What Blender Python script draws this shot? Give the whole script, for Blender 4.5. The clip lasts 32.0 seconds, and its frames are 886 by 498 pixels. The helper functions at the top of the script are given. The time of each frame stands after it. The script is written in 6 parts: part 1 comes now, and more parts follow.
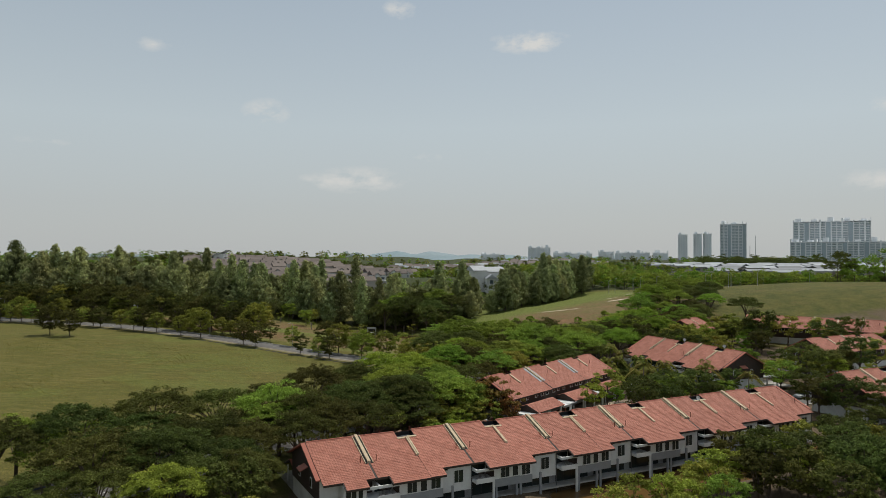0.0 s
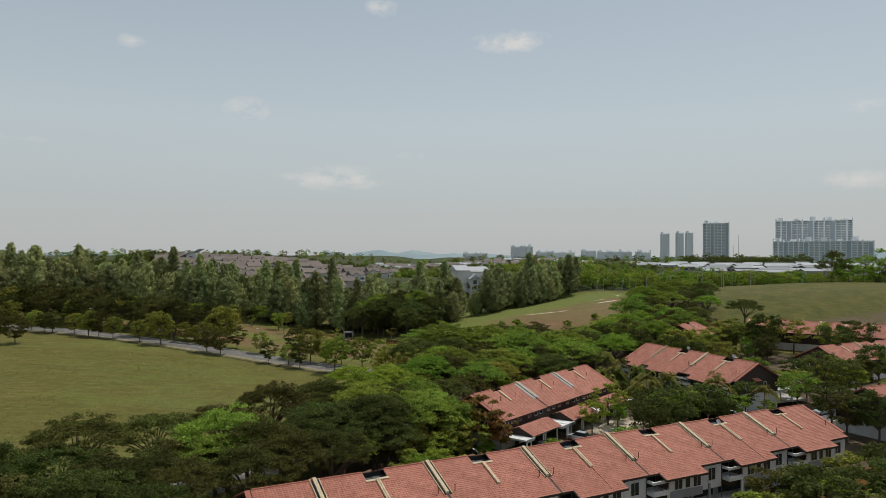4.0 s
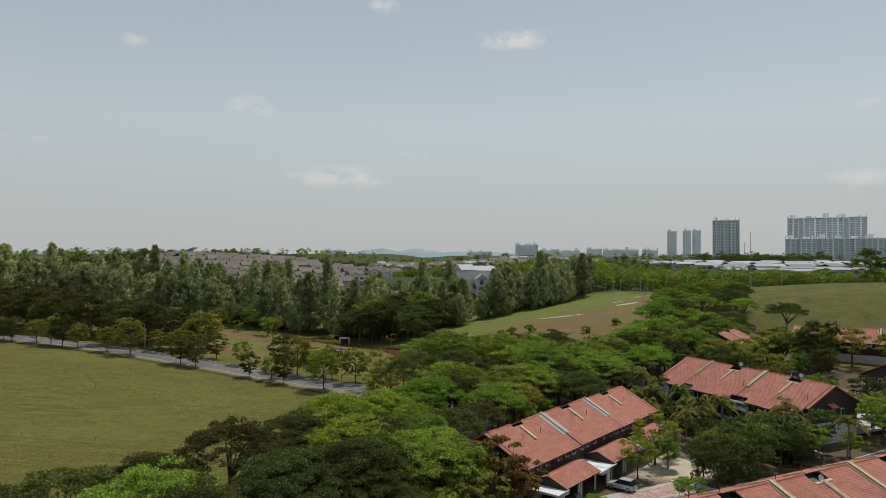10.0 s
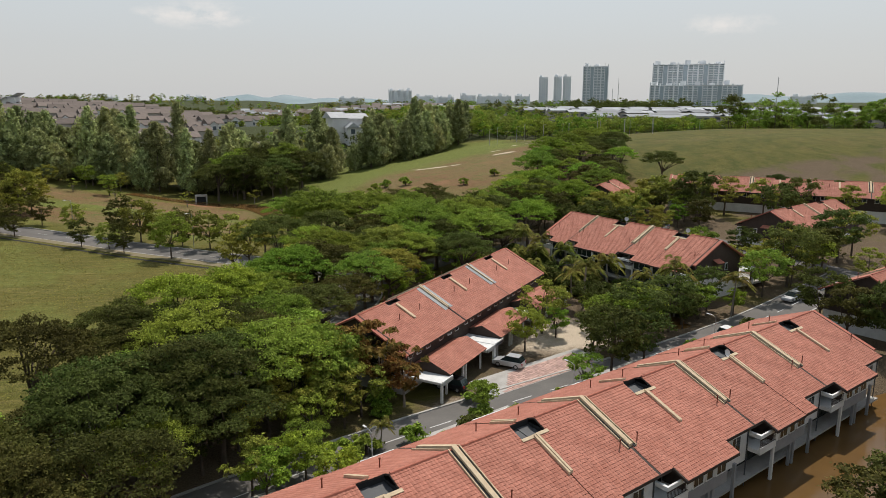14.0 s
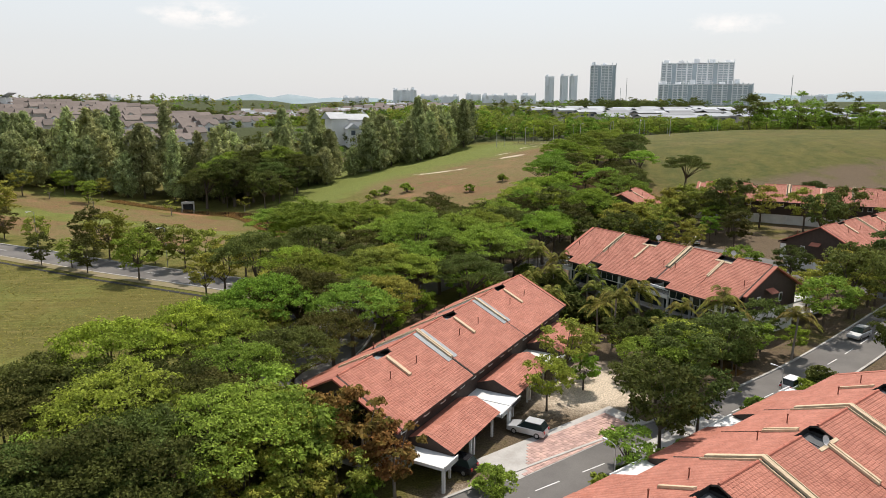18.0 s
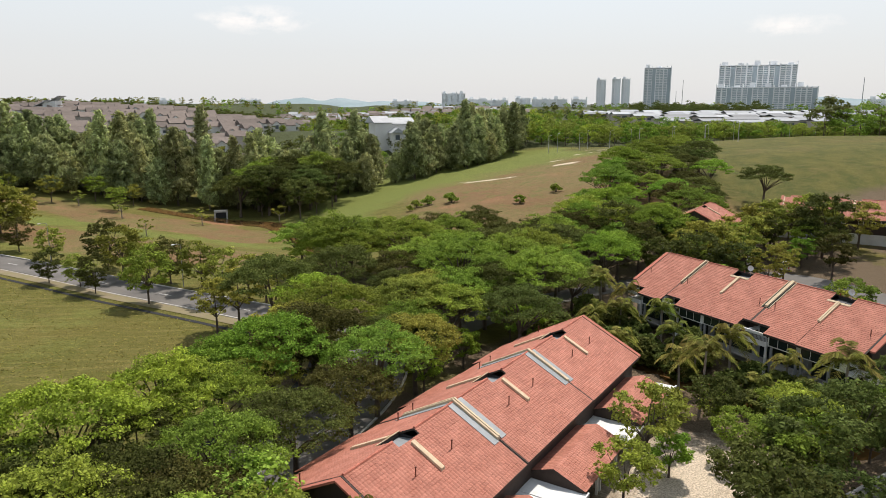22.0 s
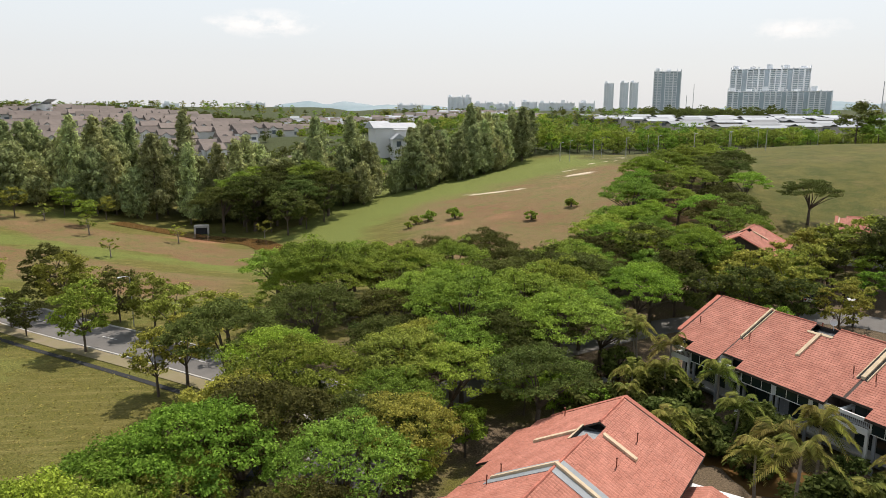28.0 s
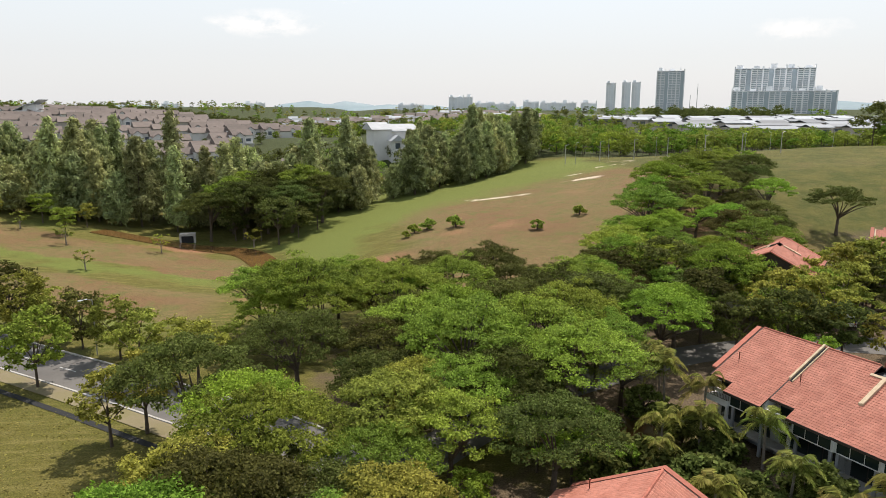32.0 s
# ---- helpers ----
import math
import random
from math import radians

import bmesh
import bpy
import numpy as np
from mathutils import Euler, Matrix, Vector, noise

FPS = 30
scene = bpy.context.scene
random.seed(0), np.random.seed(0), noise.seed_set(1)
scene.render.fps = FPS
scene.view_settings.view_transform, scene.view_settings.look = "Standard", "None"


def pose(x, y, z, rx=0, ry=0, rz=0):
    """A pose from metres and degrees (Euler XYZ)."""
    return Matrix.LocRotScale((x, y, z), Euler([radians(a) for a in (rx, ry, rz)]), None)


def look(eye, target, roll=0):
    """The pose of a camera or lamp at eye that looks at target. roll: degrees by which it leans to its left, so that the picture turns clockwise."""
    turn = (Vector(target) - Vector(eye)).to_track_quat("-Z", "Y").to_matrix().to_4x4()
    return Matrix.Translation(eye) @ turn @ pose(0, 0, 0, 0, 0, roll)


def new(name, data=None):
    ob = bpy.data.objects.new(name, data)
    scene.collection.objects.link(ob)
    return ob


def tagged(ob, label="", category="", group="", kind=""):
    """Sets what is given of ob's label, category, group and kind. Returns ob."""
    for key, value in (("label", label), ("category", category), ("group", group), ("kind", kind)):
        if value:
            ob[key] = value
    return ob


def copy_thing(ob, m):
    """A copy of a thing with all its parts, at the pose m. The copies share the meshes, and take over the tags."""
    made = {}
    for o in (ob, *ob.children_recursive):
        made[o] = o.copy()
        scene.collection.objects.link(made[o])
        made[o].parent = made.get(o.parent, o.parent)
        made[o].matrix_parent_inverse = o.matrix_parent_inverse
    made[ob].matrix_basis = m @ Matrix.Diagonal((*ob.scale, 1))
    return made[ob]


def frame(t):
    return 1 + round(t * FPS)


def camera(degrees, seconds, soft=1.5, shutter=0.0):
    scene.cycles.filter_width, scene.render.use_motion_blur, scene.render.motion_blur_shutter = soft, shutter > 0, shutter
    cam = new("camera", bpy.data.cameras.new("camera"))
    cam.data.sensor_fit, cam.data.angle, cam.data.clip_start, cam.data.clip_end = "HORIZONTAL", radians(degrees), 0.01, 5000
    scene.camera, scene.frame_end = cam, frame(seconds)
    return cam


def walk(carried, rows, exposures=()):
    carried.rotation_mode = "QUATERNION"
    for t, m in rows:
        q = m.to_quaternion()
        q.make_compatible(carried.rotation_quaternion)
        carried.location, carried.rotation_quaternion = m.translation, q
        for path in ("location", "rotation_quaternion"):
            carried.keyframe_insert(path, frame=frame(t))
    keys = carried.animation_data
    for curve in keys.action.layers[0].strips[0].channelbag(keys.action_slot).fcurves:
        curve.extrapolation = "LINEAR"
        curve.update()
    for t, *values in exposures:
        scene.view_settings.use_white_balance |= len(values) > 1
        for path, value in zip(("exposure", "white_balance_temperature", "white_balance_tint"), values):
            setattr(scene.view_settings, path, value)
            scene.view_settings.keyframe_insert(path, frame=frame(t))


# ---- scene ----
cam = camera(64.64, 32.0, soft=0.65)
FLIGHT = [  # seconds, x, y, z, yaw, pitch, roll
    (0, -0.00, -0.00, 35.00, 0.017, 0.610, 0.02),
    (0.5, -0.10, 2.44, 34.97, 0.041, 0.603, 0.05),
    (1, -0.10, 4.81, 35.04, 0.023, 0.591, -0.02),
    (1.1, -0.11, 5.26, 35.06, -0.449, 0.574, -0.01),
    (1.2, -0.12, 5.71, 35.07, -0.967, 0.557, 0.01),
    (1.3, -0.13, 6.17, 35.09, -1.270, 0.544, 0.02),
    (1.4, -0.14, 6.62, 35.10, -1.493, 0.533, 0.03),
    (1.5, -0.14, 7.08, 35.12, -1.557, 0.524, 0.05),
    (2, -0.12, 9.32, 35.13, -1.552, 0.505, 0.02),
    (2.5, -0.03, 11.66, 35.13, -1.506, 0.506, 0.04),
    (3, 0.11, 14.05, 35.16, -1.473, 0.519, 0.12),
    (3.5, 0.20, 16.47, 35.26, -1.480, 0.513, 0.09),
    (5.5, 0.56, 26.16, 35.45, -1.340, 0.563, -0.01),
    (6, 0.53, 28.50, 35.51, -1.326, 0.573, -0.03),
    (6.5, 0.64, 30.89, 35.55, -1.287, 0.544, -0.03),
    (7, 0.72, 33.28, 35.55, -1.235, 0.534, -0.05),
    (7.5, 0.64, 35.65, 35.54, -1.192, 0.486, 0.02),
    (8, 0.64, 38.02, 35.51, -1.167, 0.468, -0.01),
    (8.5, 0.59, 40.45, 35.55, -1.135, 0.438, -0.04),
    (9, 0.59, 42.91, 35.47, -1.103, 0.422, -0.03),
    (9.5, 0.61, 45.37, 35.43, -1.064, 0.430, -0.07),
    (10, 0.64, 47.58, 35.47, -1.145, 0.377, -0.02),
    (10.1, 0.62, 47.97, 35.50, -3.053, 0.379, -0.02),
    (10.2, 0.60, 48.36, 35.53, -6.499, 0.354, -0.02),
    (10.3, 0.59, 48.74, 35.56, -9.551, 0.340, -0.02),
    (10.4, 0.57, 49.13, 35.59, -11.930, 0.336, -0.01),
    (10.5, 0.55, 49.52, 35.61, -12.897, 0.345, -0.01),
    (11, 0.38, 51.63, 35.67, -13.021, 0.339, -0.00),
    (11.5, 0.39, 53.89, 35.72, -13.008, 0.326, 0.02),
    (11.7, 0.49, 54.86, 35.74, -12.958, 0.325, 0.03),
    (11.9, 0.60, 55.84, 35.76, -12.786, 0.325, 0.05),
    (12, 0.65, 56.33, 35.78, -11.630, 0.335, 0.06),
    (12.5, 1.16, 58.83, 35.73, -11.529, 0.381, 0.04),
    (12.7, 1.41, 59.85, 35.68, -11.515, 0.318, 0.04),
    (12.8, 1.54, 60.36, 35.66, -11.496, 0.181, 0.04),
    (12.9, 1.66, 60.87, 35.63, -11.488, -0.850, 0.04),
    (13, 1.78, 61.38, 35.61, -11.497, -1.841, 0.04),
    (13.1, 1.92, 61.86, 35.58, -11.480, -2.805, 0.04),
    (13.2, 2.06, 62.33, 35.55, -11.462, -3.879, 0.04),
    (13.3, 2.19, 62.81, 35.53, -11.448, -4.948, 0.04),
    (13.4, 2.33, 63.28, 35.50, -11.438, -5.988, 0.05),
    (13.5, 2.47, 63.76, 35.48, -11.448, -6.900, 0.05),
    (13.6, 2.59, 64.21, 35.48, -11.422, -7.933, 0.03),
    (13.8, 2.83, 65.12, 35.49, -11.404, -10.079, 0.00),
    (13.9, 2.95, 65.57, 35.49, -11.386, -11.082, -0.01),
    (14, 3.07, 66.03, 35.50, -11.376, -12.018, -0.03),
    (14.1, 3.18, 66.49, 35.52, -11.391, -12.461, -0.04),
    (14.2, 3.28, 66.95, 35.54, -11.371, -12.522, -0.06),
    (14.5, 3.60, 68.34, 35.61, -11.337, -12.389, -0.11),
    (16.5, 5.68, 77.99, 35.58, -11.078, -12.175, -0.03),
    (17, 6.29, 80.34, 35.57, -10.996, -12.135, -0.06),
    (17.5, 6.73, 82.70, 35.59, -11.005, -12.072, -0.09),
    (18, 7.18, 85.04, 35.64, -10.950, -12.058, -0.09),
    (18.5, 7.63, 87.23, 35.68, -10.919, -12.023, -0.03),
    (18.7, 7.79, 88.16, 35.65, -10.795, -12.002, -0.05),
    (18.9, 7.95, 89.10, 35.62, -10.414, -11.992, -0.07),
    (19, 8.03, 89.57, 35.61, -7.681, -11.919, -0.07),
    (19.2, 8.31, 90.51, 35.60, -7.471, -11.951, -0.05),
    (19.5, 8.72, 91.92, 35.58, -7.447, -11.926, -0.03),
    (20, 9.22, 94.23, 35.54, -7.402, -11.846, -0.06),
    (20.5, 9.65, 96.56, 35.50, -7.408, -11.833, -0.05),
    (20.7, 9.80, 97.50, 35.50, -7.250, -11.835, -0.03),
    (20.8, 9.88, 97.98, 35.49, -7.109, -11.813, -0.03),
    (21, 10.03, 98.92, 35.49, -7.101, -11.834, -0.01),
    (21.5, 10.43, 101.28, 35.48, -7.060, -11.818, -0.01),
    (22, 10.79, 103.70, 35.44, -7.040, -11.771, -0.07),
    (22.5, 11.17, 106.11, 35.42, -7.013, -11.775, -0.05),
    (23, 11.58, 108.52, 35.43, -6.970, -11.765, -0.05),
    (23.5, 11.88, 110.96, 35.49, -6.970, -11.754, -0.06),
    (24, 12.13, 113.34, 35.51, -6.978, -11.698, -0.01),
    (24.5, 12.45, 115.56, 35.57, -6.957, -11.507, -0.03),
    (25, 12.74, 117.52, 35.62, -6.955, -11.368, -0.06),
    (25.5, 12.98, 119.18, 35.66, -6.928, -11.299, -0.02),
    (27.5, 14.33, 124.84, 35.83, -6.565, -11.420, -0.04),
    (28, 14.60, 126.22, 35.83, -6.559, -11.485, 0.04),
    (28.5, 14.88, 127.52, 35.85, -6.554, -11.508, -0.00),
    (29, 15.00, 128.86, 35.91, -6.560, -11.599, -0.01),
    (29.5, 15.16, 130.31, 36.04, -6.536, -11.661, 0.04),
    (30, 15.38, 131.95, 36.13, -6.539, -11.713, 0.03),
    (30.5, 15.63, 133.66, 36.17, -6.527, -11.726, 0.04),
    (31, 15.82, 135.42, 36.19, -6.529, -11.722, 0.02),
    (31.5, 16.06, 137.06, 36.22, -6.485, -11.733, 0.03),
    (31.7, 16.15, 137.70, 36.22, -6.466, -11.711, 0.02),
    (31.8, 16.20, 138.02, 36.22, -6.461, -11.635, 0.01),
    (32, 16.30, 138.65, 36.22, -6.465, -11.504, -0.00),
]
def glide(rows):
    """Yaw, pitch and roll of the flight as poses."""
    return [(t, pose(x, y, z, 90 + p, 0, w) @ pose(0, 0, 0, 0, 0, r)) for t, x, y, z, w, p, r in rows]


walk(cam, glide(FLIGHT), exposures=[(0, -0.74, 6500, 8), (12.5, -0.74, 6500, 8), (13.2, -0.57, 6550, 9), (14.2, -0.42, 6620, 12), (16.5, -0.06, 6650, 13), (25.5, -0.04, 6650, 13), (28, 0.0, 6650, 13), (32, 0.06, 6650, 13)])

# ---------------------------------------------------------------- light
SUN_TO = Vector((0.27, 0.40, 0.88)).normalized()
world = bpy.data.worlds.new("sky")
scene.world = world
world.use_nodes = True
wt = world.node_tree
wt.nodes.clear()


def wnode(kind, **inputs):
    n = wt.nodes.new(kind)
    for k, v in inputs.items():
        n.inputs[k].default_value = v
    return n


w_out = wnode("ShaderNodeOutputWorld")
w_bg = wnode("ShaderNodeBackground", Strength=1.0)
w_sky = wnode("ShaderNodeTexSky")
w_sky.sky_type = "NISHITA"
w_sky.sun_disc = False
w_sky.sun_elevation = math.asin(SUN_TO.z)
w_sky.sun_rotation = math.atan2(SUN_TO.x, SUN_TO.y)
w_sky.dust_density = 1.2
w_gain = wnode("ShaderNodeVectorMath")
w_gain.operation = "SCALE"
w_gain.inputs["Scale"].default_value = 0.115
wt.links.new(w_sky.outputs["Color"], w_gain.inputs[0])
w_co = wnode("ShaderNodeTexCoord")
w_sep = wnode("ShaderNodeSeparateXYZ")
wt.links.new(w_co.outputs["Generated"], w_sep.inputs[0])
# humid air: the sky pales towards the horizon
w_haze = wnode("ShaderNodeMapRange")
w_haze.inputs["From Min"].default_value = 0.0
w_haze.inputs["From Max"].default_value = 0.42
w_haze.inputs["To Min"].default_value = 0.90
w_haze.inputs["To Max"].default_value = 0.45
wt.links.new(w_sep.outputs["Z"], w_haze.inputs["Value"])
w_mix = wnode("ShaderNodeMix")
w_mix.data_type = "RGBA"
wt.links.new(w_haze.outputs[0], w_mix.inputs["Factor"])
wt.links.new(w_gain.outputs[0], w_mix.inputs["A"])
w_tone = wnode("ShaderNodeValToRGB")
w_tone.color_ramp.elements[0].position, w_tone.color_ramp.elements[0].color = 0.0, (0.80, 0.825, 0.835, 1)
w_tone.color_ramp.elements[1].position, w_tone.color_ramp.elements[1].color = 0.36, (0.93, 1.04, 1.09, 1)
for at, tone in ((0.07, (0.84, 0.875, 0.89, 1)), (0.18, (0.97, 1.055, 1.075, 1))):
    w_tone.color_ramp.elements.new(at).color = tone
wt.links.new(w_sep.outputs["Z"], w_tone.inputs["Fac"])
wt.links.new(w_tone.outputs["Color"], w_mix.inputs["B"])
# fair-weather clouds, small and soft: ragged puffs about a few bearings
w_n = wnode("ShaderNodeTexNoise", Scale=22.0, Detail=8.0, Roughness=0.62)
w_map = wnode("ShaderNodeMapping")
w_map.inputs["Scale"].default_value = (1.0, 1.0, 1.9)
wt.links.new(w_co.outputs["Generated"], w_map.inputs["Vector"])
wt.links.new(w_map.outputs[0], w_n.inputs["Vector"])
puffs = None
for px, py, pz, wide, tall, thick in (
    (-0.369, 0.889, 0.270, 0.020, 0.007, 0.5), (0.117, 0.950, 0.291, 0.042, 0.011, 1.0), (-0.059, 0.941, 0.334, 0.020, 0.010, 0.8), (-0.240, 0.950, 0.197, 0.024, 0.013, 0.75),
    (-0.162, 0.98, 0.105, 0.04, 0.009, 0.55), (-0.119, 0.988, 0.108, 0.052, 0.014, 0.75), (0.525, 0.831, 0.183, 0.024, 0.008, 0.5), (-0.022, 0.990, 0.140, 0.018, 0.007, 0.35),
    (0.533, 0.841, 0.093, 0.05, 0.012, 0.55), (-0.485, 0.863, 0.142, 0.034, 0.006, 0.3), (0.62, 0.75, 0.24, 0.06, 0.015, 0.8), (-0.72, 0.65, 0.25, 0.06, 0.015, 0.8), (0.2, -0.9, 0.3, 0.12, 0.03, 0.8), (0.9, -0.2, 0.4, 0.1, 0.03, 0.8)):
    off = wnode("ShaderNodeVectorMath")
    off.operation = "SUBTRACT"
    off.inputs[1].default_value = (px, py, pz)
    wt.links.new(w_co.outputs["Generated"], off.inputs[0])
    squash = wnode("ShaderNodeVectorMath")
    squash.operation = "DIVIDE"
    squash.inputs[1].default_value = (wide, wide, tall)
    wt.links.new(off.outputs[0], squash.inputs[0])
    dist = wnode("ShaderNodeVectorMath")
    dist.operation = "LENGTH"
    wt.links.new(squash.outputs[0], dist.inputs[0])
    fall = wnode("ShaderNodeMapRange")
    fall.inputs["From Min"].default_value, fall.inputs["From Max"].default_value = 1.7, 0.0
    fall.inputs["To Max"].default_value = thick
    wt.links.new(dist.outputs["Value"], fall.inputs["Value"])
    if puffs is None:
        puffs = fall.outputs[0]
    else:
        top = wnode("ShaderNodeMath")
        top.operation = "MAXIMUM"
        wt.links.new(puffs, top.inputs[0])
        wt.links.new(fall.outputs[0], top.inputs[1])
        puffs = top.outputs[0]
w_add = wnode("ShaderNodeMath")
w_add.operation = "MULTIPLY"
w_cl = wnode("ShaderNodeMapRange")
w_cl.inputs["From Min"].default_value = 0.36
w_cl.inputs["From Max"].default_value = 0.62
wt.links.new(w_n.outputs["Fac"], w_cl.inputs["Value"])
wt.links.new(w_cl.outputs[0], w_add.inputs[0])
wt.links.new(puffs, w_add.inputs[1])
w_cl2 = wnode("ShaderNodeMapRange")
w_cl2.inputs["From Min"].default_value, w_cl2.inputs["From Max"].default_value = 0.08, 0.62
w_cl2.inputs["To Max"].default_value = 0.85
wt.links.new(w_add.outputs[0], w_cl2.inputs["Value"])
w_mix2 = wnode("ShaderNodeMix")
w_mix2.data_type = "RGBA"
wt.links.new(w_cl2.outputs[0], w_mix2.inputs["Factor"])
wt.links.new(w_mix.outputs["Result"], w_mix2.inputs["A"])
w_mix2.inputs["B"].default_value = (1.13, 1.10, 1.06, 1)
wt.links.new(w_mix2.outputs["Result"], w_bg.inputs["Color"])
wt.links.new(w_bg.outputs[0], w_out.inputs["Surface"])

sun = new("sun", bpy.data.lights.new("sun", "SUN"))
sun.data.energy, sun.data.angle, sun.data.color = 4.7, radians(0.6), (1.0, 0.95, 0.87)
sun.matrix_world = look((0, 0, 300), Vector((0, 0, 300)) - SUN_TO)


# ---------------------------------------------------------------- materials
def material(name, base, rough=0.8, vary=0.15, scale=3.0, fine=40.0, bump=0.1, metal=0.0, island=0.0, each=0.0, second=None, leaf=False, coord="Object", spread=(0.35, 0.65)):
    """A procedural surface: a base colour, a second tone in patches, grain, relief, and variation from piece to piece."""
    m = bpy.data.materials.new(name)
    m.use_nodes = True
    nt = m.node_tree
    b = nt.nodes["Principled BSDF"]
    b.inputs["Roughness"].default_value, b.inputs["Metallic"].default_value = rough, metal
    b.inputs["Specular IOR Level"].default_value = 0.3

    def node(kind, **inputs):
        n = nt.nodes.new(kind)
        for k, v in inputs.items():
            n.inputs[k].default_value = v
        return n

    tc = node("ShaderNodeTexCoord")
    big = node("ShaderNodeTexNoise", Scale=scale, Detail=5.0, Roughness=0.6)
    small = node("ShaderNodeTexNoise", Scale=fine, Detail=3.0)
    for n in (big, small):
        nt.links.new(tc.outputs[coord], n.inputs["Vector"])
    patch = node("ShaderNodeMapRange")
    patch.inputs["From Min"].default_value, patch.inputs["From Max"].default_value = spread
    nt.links.new(big.outputs["Fac"], patch.inputs["Value"])
    mix = node("ShaderNodeMix")
    mix.data_type = "RGBA"
    mix.inputs["A"].default_value = (*base, 1)
    mix.inputs["B"].default_value = (*(second or [c * (1 - vary) for c in base]), 1)
    nt.links.new(patch.outputs[0], mix.inputs["Factor"])
    grain = node("ShaderNodeMapRange")
    grain.inputs["To Min"].default_value, grain.inputs["To Max"].default_value = 1 - vary, 1 + vary
    nt.links.new(small.outputs["Fac"], grain.inputs["Value"])
    hsv = node("ShaderNodeHueSaturation")
    nt.links.new(mix.outputs["Result"], hsv.inputs["Color"])
    value = grain.outputs[0]
    if island or each:
        if island:
            geo = node("ShaderNodeNewGeometry")
            r = node("ShaderNodeMapRange")
            r.inputs["To Min"].default_value, r.inputs["To Max"].default_value = 1 - island, 1 + island
            nt.links.new(geo.outputs["Random Per Island"], r.inputs["Value"])
            mul = node("ShaderNodeMath")
            mul.operation = "MULTIPLY"
            nt.links.new(value, mul.inputs[0])
            nt.links.new(r.outputs[0], mul.inputs[1])
            value = mul.outputs[0]
        if each:
            oi = node("ShaderNodeObjectInfo")
            r = node("ShaderNodeMapRange")
            r.inputs["To Min"].default_value, r.inputs["To Max"].default_value = 1 - each, 1 + each
            nt.links.new(oi.outputs["Random"], r.inputs["Value"])
            mul = node("ShaderNodeMath")
            mul.operation = "MULTIPLY"
            nt.links.new(value, mul.inputs[0])
            nt.links.new(r.outputs[0], mul.inputs[1])
            value = mul.outputs[0]
            if leaf:
                r = node("ShaderNodeMapRange")
                r.inputs["To Min"].default_value, r.inputs["To Max"].default_value = 0.462, 0.508
                white = node("ShaderNodeTexWhiteNoise")
                white.noise_dimensions = "1D"
                nt.links.new(oi.outputs["Random"], white.inputs["W"])
                nt.links.new(white.outputs["Value"], r.inputs["Value"])
                nt.links.new(r.outputs[0], hsv.inputs["Hue"])
    nt.links.new(value, hsv.inputs["Value"])
    nt.links.new(hsv.outputs[0], b.inputs["Base Color"])
    if bump:
        bp = node("ShaderNodeBump", Strength=bump, Distance=0.05)
        nt.links.new(small.outputs["Fac"], bp.inputs["Height"])
        nt.links.new(bp.outputs[0], b.inputs["Normal"])
    if leaf:
        b.inputs["Specular IOR Level"].default_value = 0.05
        tr = node("ShaderNodeBsdfTranslucent")
        nt.links.new(hsv.outputs[0], tr.inputs["Color"])
        ms = node("ShaderNodeMixShader", Fac=0.36)
        nt.links.new(b.outputs[0], ms.inputs[1])
        nt.links.new(tr.outputs[0], ms.inputs[2])
        nt.links.new(ms.outputs[0], nt.nodes["Material Output"].inputs["Surface"])
    return m


TILE = material("clay_tile", (0.45, 0.180, 0.125), 0.75, 0.18, 0.6, 14, 0.15, island=0.10, each=0.05, second=(0.36, 0.132, 0.088))
RIDGE_TILE = material("ridge_tile", (0.45, 0.15, 0.10), 0.75, 0.18, 2, 20, 0.15, each=0.15)
CREAM = material("cream_render", (0.62, 0.50, 0.34), 0.85, 0.15, 1.2, 20, 0.1, second=(0.5, 0.38, 0.25))
WHITE = material("white_paint", (0.74, 0.74, 0.72), 0.75, 0.08, 0.6, 18, 0.05, second=(0.62, 0.62, 0.60))
# grey posts and panels; on the ground-floor wall the grey is painted shade
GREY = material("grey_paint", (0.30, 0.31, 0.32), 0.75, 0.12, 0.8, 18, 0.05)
TIMBER = material("dark_timber", (0.060, 0.042, 0.034), 0.7, 0.2, 1.5, 30, 0.15)
# near-black: for door frames, and standing in for shade in hollows
DARK = material("dark_void", (0.03, 0.03, 0.03), 0.9, 0.2, 1.5, 30, 0.1)
FLASH = material("grey_flashing", (0.30, 0.32, 0.33), 0.5, 0.15, 1.0, 12, 0.08, metal=0.2)
GREY_DARK = material("dark_grey_sheet", (0.085, 0.09, 0.095), 0.6, 0.15, 1.0, 12, 0.08)
RUST = material("rusty_pipe", (0.20, 0.07, 0.045), 0.6, 0.2, 4, 30, 0.1, metal=0.3)
METAL = material("galvanised_metal", (0.45, 0.46, 0.47), 0.4, 0.1, 3, 30, 0.05, metal=0.7)
CONCRETE = material("concrete", (0.48, 0.46, 0.43), 0.9, 0.14, 0.4, 8, 0.15, second=(0.36, 0.34, 0.31))
ASPHALT = material("asphalt", (0.122, 0.114, 0.106), 0.9, 0.16, 0.15, 10, 0.2, second=(0.165, 0.155, 0.142))
VERGE = material("worn_verge", (0.235, 0.190, 0.125), 0.95, 0.2, 0.35, 8, 0.2, second=(0.20, 0.175, 0.085))
MARK = material("road_paint", (0.68, 0.68, 0.66), 0.8, 0.2, 2, 20, 0.05)
